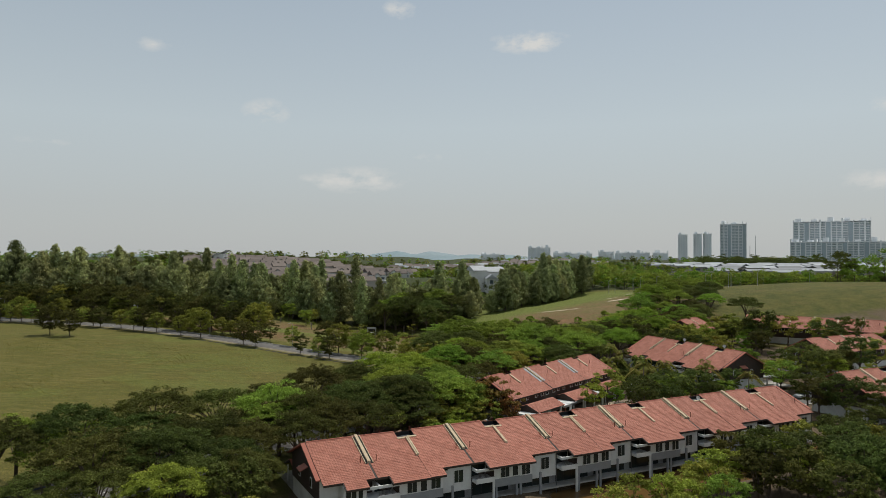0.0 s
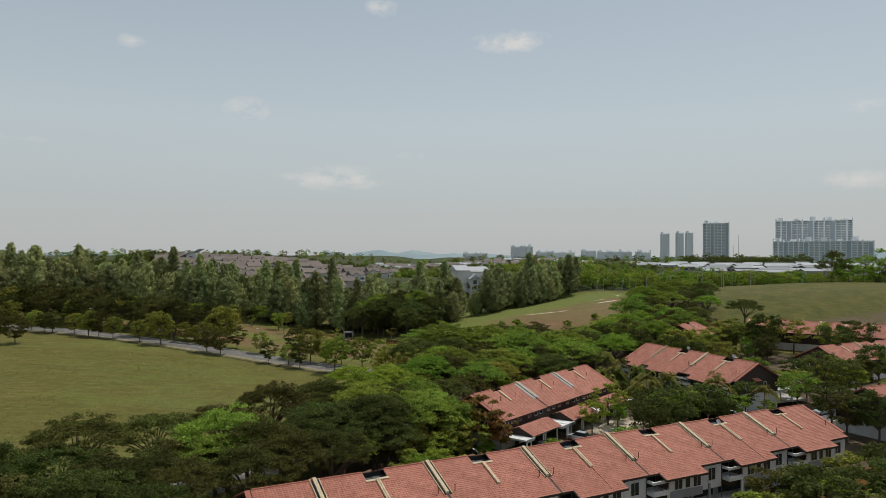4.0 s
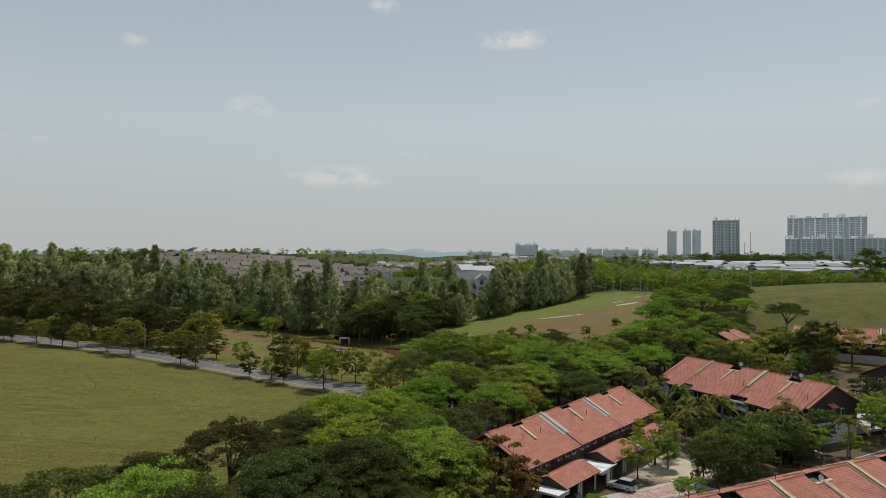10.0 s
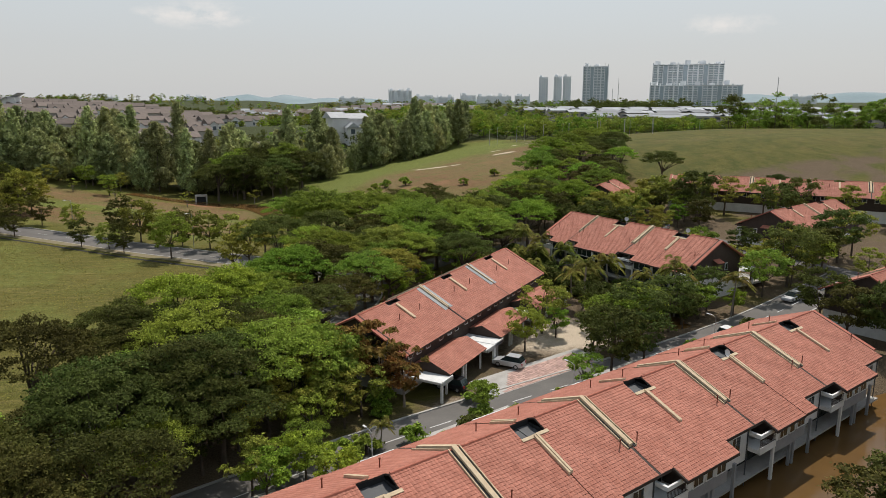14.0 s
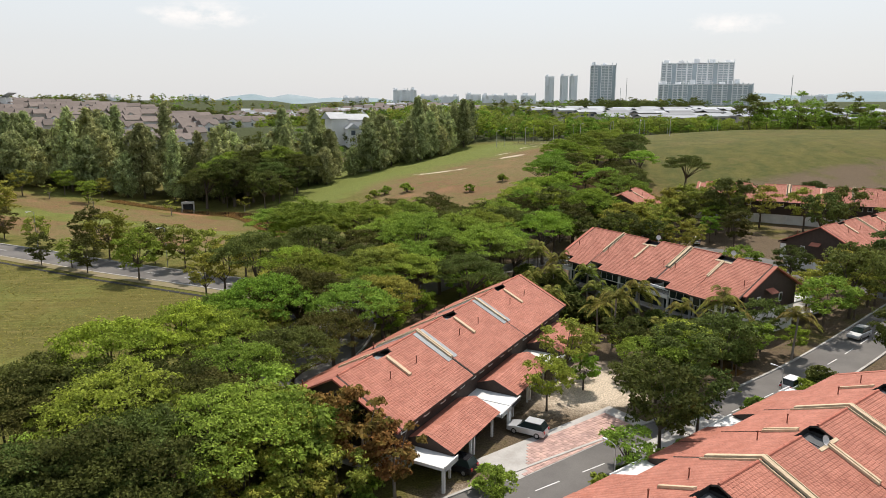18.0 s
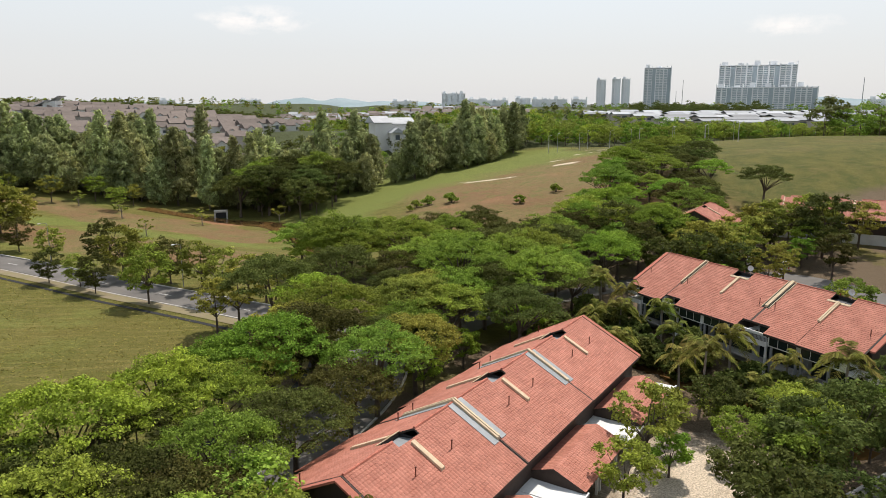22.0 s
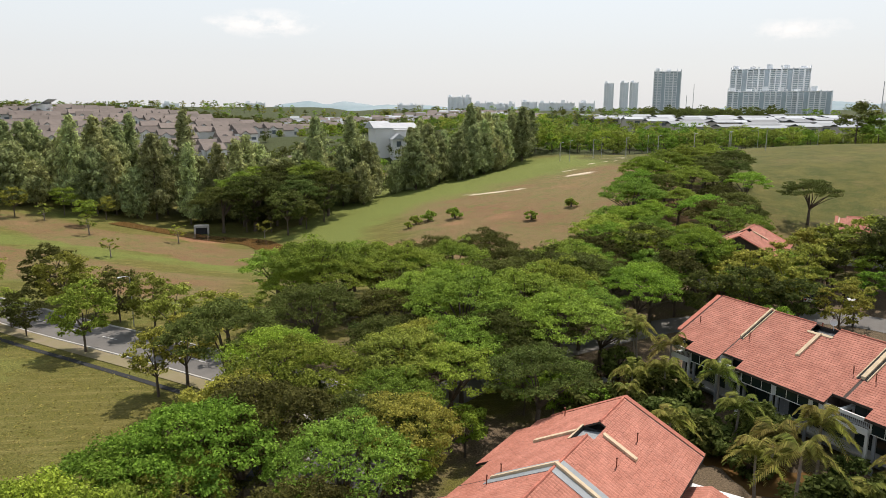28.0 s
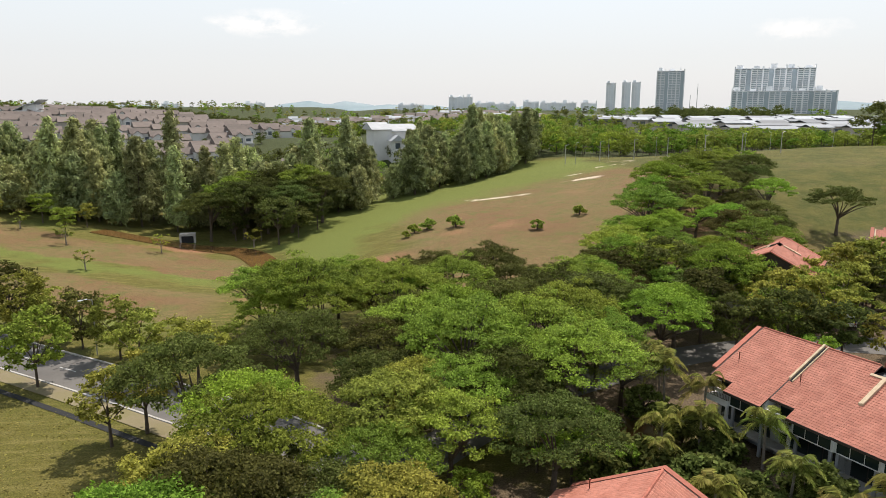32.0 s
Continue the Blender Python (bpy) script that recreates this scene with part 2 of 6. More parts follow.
PAVER = material("brick_paver", (0.44, 0.29, 0.24), 0.9, 0.15, 0.5, 20, 0.1, island=0.2, each=0.2, second=(0.36, 0.24, 0.21))
BARK = material("bark", (0.115, 0.088, 0.066), 0.95, 0.3, 2, 12, 0.4)
BARK_PALE = material("pale_bark", (0.27, 0.23, 0.19), 0.95, 0.25, 2, 12, 0.4)
LEAF = {
    "bright": material("leaf_bright", (0.235, 0.368, 0.044), 0.65, 0.12, 0.25, 4, 0, island=0.5, each=0.2, leaf=True, second=(0.150, 0.262, 0.037)),
    "mid": material("leaf_mid", (0.240, 0.350, 0.050), 0.65, 0.12, 0.25, 4, 0, island=0.5, each=0.25, leaf=True, second=(0.165, 0.250, 0.044)),
    "dark": material("leaf_dark", (0.106, 0.146, 0.034), 0.65, 0.12, 0.25, 4, 0, island=0.5, each=0.28, leaf=True, second=(0.086, 0.110, 0.030)),
    "olive": material("leaf_olive", (0.285, 0.318, 0.056), 0.65, 0.12, 0.25, 4, 0, island=0.5, each=0.22, leaf=True, second=(0.200, 0.240, 0.047)),
    "brown": material("leaf_brown", (0.104, 0.116, 0.028), 0.65, 0.12, 0.25, 4, 0, island=0.5, each=0.25, leaf=True, second=(0.077, 0.082, 0.023)),
    "needle": material("leaf_needle", (0.385, 0.425, 0.185), 0.7, 0.12, 0.25, 4, 0, island=0.5, each=0.34, leaf=True, second=(0.262, 0.310, 0.132)),
    "rust": material("leaf_rust", (0.276, 0.138, 0.043), 0.6, 0.12, 0.3, 4, 0, island=0.45, each=0.1, leaf=True, second=(0.156, 0.156, 0.036)),
    "palm": material("leaf_palm", (0.182, 0.247, 0.048), 0.6, 0.12, 0.3, 4, 0, island=0.5, each=0.15, leaf=True, second=(0.277, 0.240, 0.066)),
    "grass": material("grass_blade", (0.202, 0.193, 0.042), 0.8, 0.12, 0.06, 2, 0, island=0.4, leaf=True, second=(0.258, 0.212, 0.066)),
}
GLASS = bpy.data.materials.new("window_glass")
GLASS.use_nodes = True
g = GLASS.node_tree.nodes["Principled BSDF"]
g.inputs["Base Color"].default_value, g.inputs["Roughness"].default_value = (0.018, 0.028, 0.028, 1), 0.08
WATER = material("brown_water", (0.155, 0.085, 0.030), 0.12, 0.1, 0.05, 0.6, 0.06, second=(0.13, 0.075, 0.028))
ROOF_GREY = material("grey_brown_roof", (0.178, 0.143, 0.122), 0.85, 0.15, 0.3, 6, 0.1, each=0.22, second=(0.138, 0.113, 0.098))
ROOF_PALE = material("pale_grey_roof", (0.46, 0.47, 0.48), 0.7, 0.1, 0.3, 4, 0.05, second=(0.38, 0.39, 0.40))
ROOF_WHITE = material("white_sheet_roof", (0.30, 0.32, 0.335), 0.6, 0.1, 0.05, 2, 0.03, each=0.55, second=(0.22, 0.235, 0.25))
FAR_WHITE = material("far_white_wall", (0.64, 0.63, 0.61), 0.8, 0.08, 0.1, 2, 0.0, each=0.12)
FAR_TAN = material("far_tan_wall", (0.47, 0.42, 0.37), 0.8, 0.08, 0.1, 2, 0.0, each=0.15)
FAR_GLASS = material("far_window", (0.10, 0.12, 0.14), 0.25, 0.1, 0.1, 1, 0.0)
# white towers; haze is put into these wall and glazing colours, paling them
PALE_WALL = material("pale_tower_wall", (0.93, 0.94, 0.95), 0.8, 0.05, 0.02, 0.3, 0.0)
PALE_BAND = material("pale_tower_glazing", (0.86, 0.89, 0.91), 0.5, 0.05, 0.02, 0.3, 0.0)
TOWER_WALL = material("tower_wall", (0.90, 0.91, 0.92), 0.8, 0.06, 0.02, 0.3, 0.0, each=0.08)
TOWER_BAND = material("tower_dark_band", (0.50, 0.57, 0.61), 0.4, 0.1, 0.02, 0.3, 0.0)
# blue-grey forest: the haze of distance is mixed into the base colour
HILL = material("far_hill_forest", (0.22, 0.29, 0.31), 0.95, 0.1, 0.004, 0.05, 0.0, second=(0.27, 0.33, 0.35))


# ---------------------------------------------------------------- mesh tools
class Build:
    """Collects boxes, quads and tubes into one mesh."""

    def __init__(self):
        self.v, self.f = [], []

    def add(self, verts, faces):
        n = len(self.v)
        self.v += [tuple(p) for p in verts]
        self.f += [tuple(n + i for i in f) for f in faces]
        return self

    def box(self, x0, x1, y0, y1, z0, z1):
        v = [(x, y, z) for z in (z0, z1) for y in (y0, y1) for x in (x0, x1)]
        return self.add(v, [(0, 2, 3, 1), (4, 5, 7, 6), (0, 1, 5, 4), (2, 6, 7, 3), (0, 4, 6, 2), (1, 3, 7, 5)])

    def slab(self, quad, thick):
        """A flat slab below four corners."""
        low = [(x, y, z - thick) for x, y, z in quad]
        return self.add(list(quad) + low, [(0, 1, 2, 3), (7, 6, 5, 4), (0, 4, 5, 1), (1, 5, 6, 2), (2, 6, 7, 3), (3, 7, 4, 0)])

    def prism(self, outline, x0, x1):
        """An outline in y and z, drawn out along x."""
        n = len(outline)
        v = [(x0, y, z) for y, z in outline] + [(x1, y, z) for y, z in outline]
        f = [tuple(range(n - 1, -1, -1)), tuple(range(n, 2 * n))] + [(i, (i + 1) % n, n + (i + 1) % n, n + i) for i in range(n)]
        return self.add(v, f)

    def tube(self, path, radii, sides=7):
        """A tapered tube along a path."""
        n0 = len(self.v)
        path = [Vector(p) for p in path]
        for i, p in enumerate(path):
            d = (path[min(i + 1, len(path) - 1)] - path[max(i - 1, 0)]).normalized()
            a = d.cross(Vector((0.3, 0.95, 0.1))).normalized()
            b = d.cross(a)
            for k in range(sides):
                w = 2 * math.pi * k / sides
                self.v.append(tuple(p + radii[i] * (math.cos(w) * a + math.sin(w) * b)))
        for i in range(len(path) - 1):
            for k in range(sides):
                q = n0 + i * sides
                self.f.append((q + k, q + (k + 1) % sides, q + sides + (k + 1) % sides, q + sides + k))
        self.f.append(tuple(n0 + k for k in range(sides - 1, -1, -1)))
        self.f.append(tuple(n0 + (len(path) - 1) * sides + k for k in range(sides)))
        return self

    def flip(self, width):
        """Mirrored across the middle of a unit of that width."""
        self.v = [(width - x, y, z) for x, y, z in self.v]
        self.f = [tuple(reversed(f)) for f in self.f]
        return self

    def mesh(self, name, mat, smooth=False):
        me = bpy.data.meshes.new(name)
        me.from_pydata(self.v, [], self.f)
        me.materials.append(mat)
        if smooth:
            me.shade_smooth()
        return me


def part(name, build, mat, parent, label="", smooth=False):
    ob = new(name, build.mesh(name, mat, smooth))
    ob.parent = parent
    return tagged(ob, label) if label else ob


def thing(name, label, category, group="", kind=""):
    return tagged(new(name), label, category, group, kind)


def smooth(a, b, v):
    t = np.clip((np.asarray(v, float) - a) / (b - a), 0, 1)
    return t * t * (3 - 2 * t)


def mesh_arrays(name, verts, quads, mat):
    """A mesh of many quads from arrays."""
    me = bpy.data.meshes.new(name)
    me.vertices.add(len(verts))
    me.vertices.foreach_set("co", np.asarray(verts, np.float32).ravel())
    me.loops.add(quads.size)
    me.loops.foreach_set("vertex_index", quads.ravel().astype(np.int32))
    me.polygons.add(len(quads))
    me.polygons.foreach_set("loop_start", np.arange(0, quads.size, quads.shape[1], dtype=np.int32))
    me.materials.append(mat)
    me.update(calc_edges=True)
    me.validate()
    return me


# ---------------------------------------------------------------- the land
ROAD = [(-330, 372), (-240, 335), (-160, 303), (-100, 279), (-60, 260), (-30, 240), (-6, 222.5), (9, 210), (13, 198), (10, 184), (2, 170), (-10, 156), (-22, 142), (-33, 127), (-46, 108), (-64, 78), (-90, 30), (-110, -60)]


def along(line, step=2.0):
    """Evenly spaced points of a smooth line through the given ones."""
    pts = [np.array(p, float) for p in line]
    pts = [2 * pts[0] - pts[1], *pts, 2 * pts[-1] - pts[-2]]
    out = []
    for a, b, c, d in zip(pts, pts[1:], pts[2:], pts[3:]):
        n = max(2, int(np.linalg.norm(c - b) / step))
        for k in range(n):
            t = k / n
            out.append(0.5 * (2 * b + (c - a) * t + (2 * a - 5 * b + 4 * c - d) * t * t + (3 * b - a - 3 * c + d) * t**3))
    out.append(pts[-2])
    return np.array(out)


ROAD_LINE = along(ROAD)
U1, N1 = np.array((0.8945, 0.447)), np.array((0.447, -0.8945))  # along the first row of houses, and out to its garden side
A1 = np.array((-12.5, 101.3))


def row1(s, n):
    """A place by the first row: s metres along from its first rib, n metres out on the garden side."""
    return A1 + s * U1 + n * N1


def far_from(line, x, y):
    d = np.full(np.shape(x), 1e9)
    for p in line:
        d = np.minimum(d, (x - p[0]) ** 2 + (y - p[1]) ** 2)
    return np.sqrt(d)


def pond_depth(x, y):
    """1 in the middle of a pond, 0 on land."""
    s = (x - A1[0]) * U1[0] + (y - A1[1]) * U1[1]
    n = (x - A1[0]) * N1[0] + (y - A1[1]) * N1[1]
    first = smooth(22, 34, s) * (1 - smooth(98, 112, s)) * smooth(6.0, 8.5, n) * (1 - smooth(15.5, 19, n))
    # the canal between the second and the third row
    s3 = (x - 62.0) * 0.357 + (y - 212.0) * -0.934
    n3 = (x - 62.0) * -0.934 + (y - 212.0) * -0.357
    second = smooth(-12, -6, s3) * (1 - smooth(40, 47, s3)) * smooth(12.8, 14.2, n3) * (1 - smooth(17.5, 20, n3))
    return np.maximum(first, second)


def height(x, y):
    x, y = np.asarray(x, float), np.asarray(y, float)
    h = 6.0 * smooth(30, 150, -x) * smooth(150, 290, y) + 2.2 * smooth(25, 110, -x) * (1 - smooth(190, 290, y))
    h = h + 4.2 * smooth(48, 120, x) * smooth(150, 255, y)
    hill = smooth(-12, 235, x) * smooth(262, 345, y) * 11.5 + 4.5 * smooth(-6, 60, x) * smooth(248, 320, y)
    hill = hill * (1 - 0.55 * smooth(400, 500, y + 0.25 * np.maximum(0, 90 - x)))
    h = h + hill
    # the wet hollow where the stream runs
    h = h - 3.4 * np.exp(-(((x + 22 + (y - 330) * 0.35) / 26) ** 2)) * smooth(255, 310, y) * (1 - smooth(365, 410, y))
    h = h + 4.0 * smooth(300, 380, y) * smooth(40, 160, -x)
    # the land behind climbs to a broad plateau
    h = h + 12.0 * smooth(430, 640, y) * (1 - 0.35 * smooth(60, 240, x)) + 6.0 * smooth(540, 800, y) * smooth(60, 260, -x)
    h = h + 5.0 * smooth(620, 1200, y)
    # a rise behind the casuarinas, with houses on it
    h = h + 9.0 * smooth(430, 500, y) * (1 - smooth(560, 650, y)) * smooth(-90, -30, x) * (1 - smooth(80, 150, x))
    h = h + 0.35 * np.sin(x * 0.041 + 1.3) * np.cos(y * 0.037) * smooth(20, 60, np.abs(x) + 0 * y) * smooth(240, 300, y)
    return h - 2.6 * pond_depth(x, y)


def ticks(lo, hi, fine0, fine1, step):
    inner = np.arange(fine0, fine1 + 0.1, step)
    down, up, k = [], [], step
    v = fine0
    while v > lo:
        k *= 1.22
        v -= k
        down.append(v)
    v, k = fine1, step
    while v < hi:
        k *= 1.22
        v += k
        up.append(v)
    return np.array(down[::-1] + list(inner) + up)


gx, gy = ticks(-4600, 4600, -260, 330, 2.5), ticks(-3000, 4700, 40, 520, 2.5)
GX, GY = np.meshgrid(gx, gy)
GZ = height(GX, GY)
nx, ny = len(gx), len(gy)
idx = np.arange(nx * ny).reshape(ny, nx)
quads = np.stack([idx[:-1, :-1], idx[:-1, 1:], idx[1:, 1:], idx[1:, :-1]], -1).reshape(-1, 4)
GROUND = bpy.data.materials.new("ground")
ground_me = mesh_arrays("ground", np.stack([GX, GY, GZ], -1).reshape(-1, 3), quads, GROUND)
ground_me.shade_smooth()


def fbm(x, y, f, seed=0):
    """Cheap rolling noise, about -1 to 1."""
    out, amp = 0, 0.5
    for k in range(4):
        a = seed * 1.7 + k * 2.1
        out = out + amp * np.sin(x * f * math.cos(a) + y * f * math.sin(a) + 3 * np.sin(y * f * 0.63 + a) + seed) * np.cos(y * f * math.cos(a) - x * f * 0.8 + a * 3)
        f, amp = f * 1.9, amp * 0.62
    return out


def cover(name, values):
    at = ground_me.attributes.new(name, "FLOAT", "POINT")
    at.data.foreach_set("value", np.clip(values, 0, 1).astype(np.float32).ravel())


rd = far_from(ROAD_LINE[::2], GX, GY)
wob = fbm(GX, GY, 0.05, 1) + 0.6 * fbm(GX, GY, 0.16, 4)
# bare and burnt grass: beyond the road, and on the hill's near face
left_field = smooth(8, 14, rd) * smooth(-8, 8, GX * 0.62 + GY - 238) * (1 - smooth(-22, -2, GX)) * (1 - smooth(330, 355, GY + 0.1 * GX)) * (GY > 225)
strips = smooth(-0.2, 0.5, np.sin((GY * 0.93 + GX * 0.36) * 0.16) + 0.8 * wob + 0.35)
hill_face = smooth(6, 34, GX + 9 * wob - 0.10 * (GY - 280)) * smooth(-1.9, -0.7, wob) * smooth(262, 280, GY) * (1 - smooth(385, 430, GY - 0.42 * GX + 60 + 9 * wob)) * (1 - smooth(95, 135, GX))
dry = np.maximum(left_field * strips, hill_face)
right_field = smooth(120, 160, GX) * smooth(280, 320, GY) * (1 - smooth(440, 470, GY)) * smooth(-0.9, 0.5, wob)
cover("dry", np.maximum(dry, 0.42 * right_field))
wisp = smooth(-0.1, 0.7, fbm(GX * 0.45, GY * 1.7, 0.16, 8) + 0.5 * fbm(GX, GY, 0.4, 2))
tracks = 1.15 * wisp * (np.exp(-(((GY - 362 - 0.30 * (GX - 60)) / 9) ** 2)) * smooth(38, 58, GX) * (1 - smooth(84, 110, GX)) + np.exp(-(((GY - 385 - 0.6 * (GX - 90)) / 13) ** 2)) * smooth(74, 96, GX) * (1 - smooth(112, 140, GX)))
garden = 0.75 * np.exp(-(((GX - 20) / 15) ** 2) - (((GY - 145) / 9) ** 2)) + 0.9 * np.exp(-(((GX - 13) / 7) ** 2) - (((GY - 234) / 6) ** 2)) + 0.9 * np.exp(-(((GX - 42) / 13) ** 2) - (((GY - 163) / 9) ** 2))
for px, py, wide in ((10.9, 141.5, 5.0), (7.5, 136.0, 5.5), (2.5, 130.5, 5.5)):
    garden = garden + 0.85 * np.exp(-(((GX - px) ** 2 + (GY - py) ** 2) / wide**2))
cover("sand", (tracks + garden) * smooth(-0.35, 0.5, wob + 0.15))
red = np.exp(-(((GX + 33) / 16) ** 2) - (((GY - 338) / 7) ** 2)) + np.exp(-(((GX - 22) / 9) ** 2) - (((GY - 300) / 6) ** 2)) * 0.7 + 0.75 * np.exp(-(((GX - 45) / 16) ** 2) - (((GY - 318) / 8) ** 2)) + 0.6 * np.exp(-(((GX - 78) / 16) ** 2) - (((GY - 352) / 7) ** 2)) + 0.7 * np.exp(-(((GX + 95) / 30) ** 2) - (((GY - 300) / 6) ** 2)) + 0.8 * np.exp(-(((GX + 6) / 7) ** 2) - (((GY - 268) / 12) ** 2))
cover("red_earth", red * smooth(-0.6, 0.4, wob))
# bare shaded earth and litter under the trees by the houses
litter = smooth(-4, 4, GX + 0.25 * (200 - GY)) * (1 - smooth(245, 262, GY - 0.25 * GX)) * smooth(60, 90, GY)
litter = np.maximum(litter, smooth(430, 470, GY) * smooth(-420, -380, GX) * (1 - smooth(60, 90, GX)) * (1 - smooth(640, 690, GY)))
cover("litter", litter * smooth(-0.9, 0.3, wob))
far_town = smooth(440, 480, GY)
cover("woods", 1.3 * far_town)
rim = smooth(-14, 2, GX + 2 * wob) * (1 - smooth(2, 18, GX + 7 * wob - 0.10 * (GY - 280))) * smooth(290, 310, GY) * (1 - smooth(395, 420, GY))
rim = np.maximum(rim, smooth(0, 20, GX) * (1 - smooth(100, 130, GX)) * smooth(372, 398, GY - 0.42 * GX + 60 + 9 * wob) * (1 - smooth(440, 470, GY)))
near_green = smooth(0.1, 0.6, np.sin((GY * 0.93 + GX * 0.36) * 0.16 + 2.2) + 0.7 * wob) * left_field
cover("rough", smooth(100, 122, GX + 3 * wob) * smooth(246, 270, GY) * (1 - smooth(438, 452, GY)))
cover("lush", (smooth(-0.3, 0.6, wob) * 0.5 * (1 - 0.8 * smooth(110, 150, GX) * (GY > 270)) + 0.8 * rim + 0.4 * near_green) * (1 - far_town))

GROUND.use_nodes = True
nt = GROUND.node_tree
gb = nt.nodes["Principled BSDF"]
gb.inputs["Roughness"].default_value = 0.95
gb.inputs["Specular IOR Level"].default_value = 0.15


def gnode(kind, **inputs):
    n = nt.nodes.new(kind)
    for k, v in inputs.items():
        n.inputs[k].default_value = v
    return n


g_tc = gnode("ShaderNodeTexCoord")
g_big = gnode("ShaderNodeTexNoise", Scale=0.045, Detail=6.0, Roughness=0.6)
g_mid = gnode("ShaderNodeTexNoise", Scale=0.5, Detail=7.0, Roughness=0.72)
g_fine = gnode("ShaderNodeTexNoise", Scale=5.0, Detail=4.0, Roughness=0.7)
for n in (g_big, g_mid, g_fine):
    nt.links.new(g_tc.outputs["Object"], n.inputs["Vector"])


def blend(fac, a, b):
    m = gnode("ShaderNodeMix")
    m.data_type = "RGBA"
    for key, v in (("A", a), ("B", b)):
        if isinstance(v, tuple):
            m.inputs[key].default_value = (*v, 1)
        else:
            nt.links.new(v, m.inputs[key])
    nt.links.new(fac, m.inputs["Factor"])
    return m.outputs["Result"]


def band(src, a, b):
    r = gnode("ShaderNodeMapRange")
    r.inputs["From Min"].default_value, r.inputs["From Max"].default_value = a, b
    nt.links.new(src, r.inputs["Value"])
    return r.outputs[0]


def worn(name):
    """A cover's amount, its edge broken up by the grain of the grass."""
    a = gnode("ShaderNodeAttribute")
    a.attribute_name = name
    add = gnode("ShaderNodeMath")
    add.operation = "ADD"
    nt.links.new(a.outputs["Fac"], add.inputs[0])
    sub = gnode("ShaderNodeMapRange")
    sub.inputs["To Min"].default_value, sub.inputs["To Max"].default_value = -0.45, 0.45
    nt.links.new(g_mid.outputs["Fac"], sub.inputs["Value"])
    nt.links.new(sub.outputs[0], add.inputs[1])
    return band(add.outputs[0], 0.3, 0.75)


col = blend(band(g_big.outputs["Fac"], 0.35, 0.68), (0.092, 0.096, 0.019), (0.120, 0.103, 0.024))
col = blend(band(g_mid.outputs["Fac"], 0.45, 0.75), col, (0.152, 0.130, 0.042))
# mown streaks
g_map = gnode("ShaderNodeMapping")
g_map.inputs["Rotation"].default_value = (0, 0, 0.62)
g_map.inputs["Scale"].default_value = (0.10, 0.85, 1.0)
nt.links.new(g_tc.outputs["Object"], g_map.inputs["Vector"])
g_streak = gnode("ShaderNodeTexNoise", Scale=1.0, Detail=6.0, Roughness=0.7)
nt.links.new(g_map.outputs[0], g_streak.inputs["Vector"])
col = blend(band(g_streak.outputs["Fac"], 0.50, 0.68), col, (0.185, 0.158, 0.050))
col = blend(worn("lush"), col, (0.136, 0.156, 0.036))
g_patch = gnode("ShaderNodeTexNoise", Scale=0.14, Detail=7.0, Roughness=0.74)
nt.links.new(g_tc.outputs["Object"], g_patch.inputs["Vector"])
pasture = blend(band(g_patch.outputs["Fac"], 0.40, 0.62), (0.070, 0.077, 0.018), (0.118, 0.106, 0.028))
pasture = blend(band(g_mid.outputs["Fac"], 0.55, 0.75), pasture, (0.150, 0.118, 0.044))
col = blend(worn("rough"), col, pasture)
straw = blend(band(g_mid.outputs["Fac"], 0.38, 0.62), (0.186, 0.126, 0.060), (0.140, 0.120, 0.042))
straw = blend(band(g_big.outputs["Fac"], 0.42, 0.60), straw, (0.172, 0.104, 0.050))
straw = blend(band(g_patch.outputs["Fac"], 0.52, 0.66), straw, (0.122, 0.122, 0.036))
straw = blend(band(g_patch.outputs["Fac"], 0.42, 0.30), straw, (0.225, 0.128, 0.068))
col = blend(worn("dry"), col, straw)
col = blend(worn("litter"), col, (0.125, 0.092, 0.058))
col = blend(worn("woods"), col, (0.052, 0.062, 0.022))
col = blend(worn("red_earth"), col, (0.270, 0.140, 0.075))
col = blend(worn("sand"), col, (0.56, 0.47, 0.36))
g_hsv = gnode("ShaderNodeHueSaturation")
nt.links.new(col, g_hsv.inputs["Color"])
g_v = gnode("ShaderNodeMapRange")
g_v.inputs["From Min"].default_value, g_v.inputs["From Max"].default_value = 0.3, 0.7
g_v.inputs["To Min"].default_value, g_v.inputs["To Max"].default_value = 0.42, 1.58
nt.links.new(g_fine.outputs["Fac"], g_v.inputs["Value"])
nt.links.new(g_v.outputs[0], g_hsv.inputs["Value"])
nt.links.new(g_hsv.outputs[0], gb.inputs["Base Color"])
g_bump = gnode("ShaderNodeBump", Strength=0.6, Distance=0.25)
nt.links.new(g_fine.outputs["Fac"], g_bump.inputs["Height"])
nt.links.new(g_bump.outputs[0], gb.inputs["Normal"])
tagged(new("ground", ground_me), "rolling grassland with dry brown patches and bare earth", "ground", kind="structure")

pond = Build()
for s0, s1, n0, n1 in ((18, 116, 4, 22),):
    c = [row1(s, n) for s, n in ((s0, n0), (s0, n1), (s1, n1), (s1, n0))]
    pond.add([(p[0], p[1], -1.1) for p in c], [(0, 1, 2, 3)])
tagged(new("water", pond.mesh("water", WATER)), "still muddy brown pond beside the terrace houses", "water", kind="structure")
canal = Build()
c3 = [(62 + 0.357 * s - 0.934 * n, 212 - 0.934 * s - 0.357 * n, -0.55) for s, n in ((-14, 11), (48, 11), (48, 21), (-14, 21))]
canal.add(c3, [(3, 2, 1, 0)])
tagged(new("water", canal.mesh("canal", WATER)), "narrow muddy brown canal in front of a terrace", "water", kind="structure")


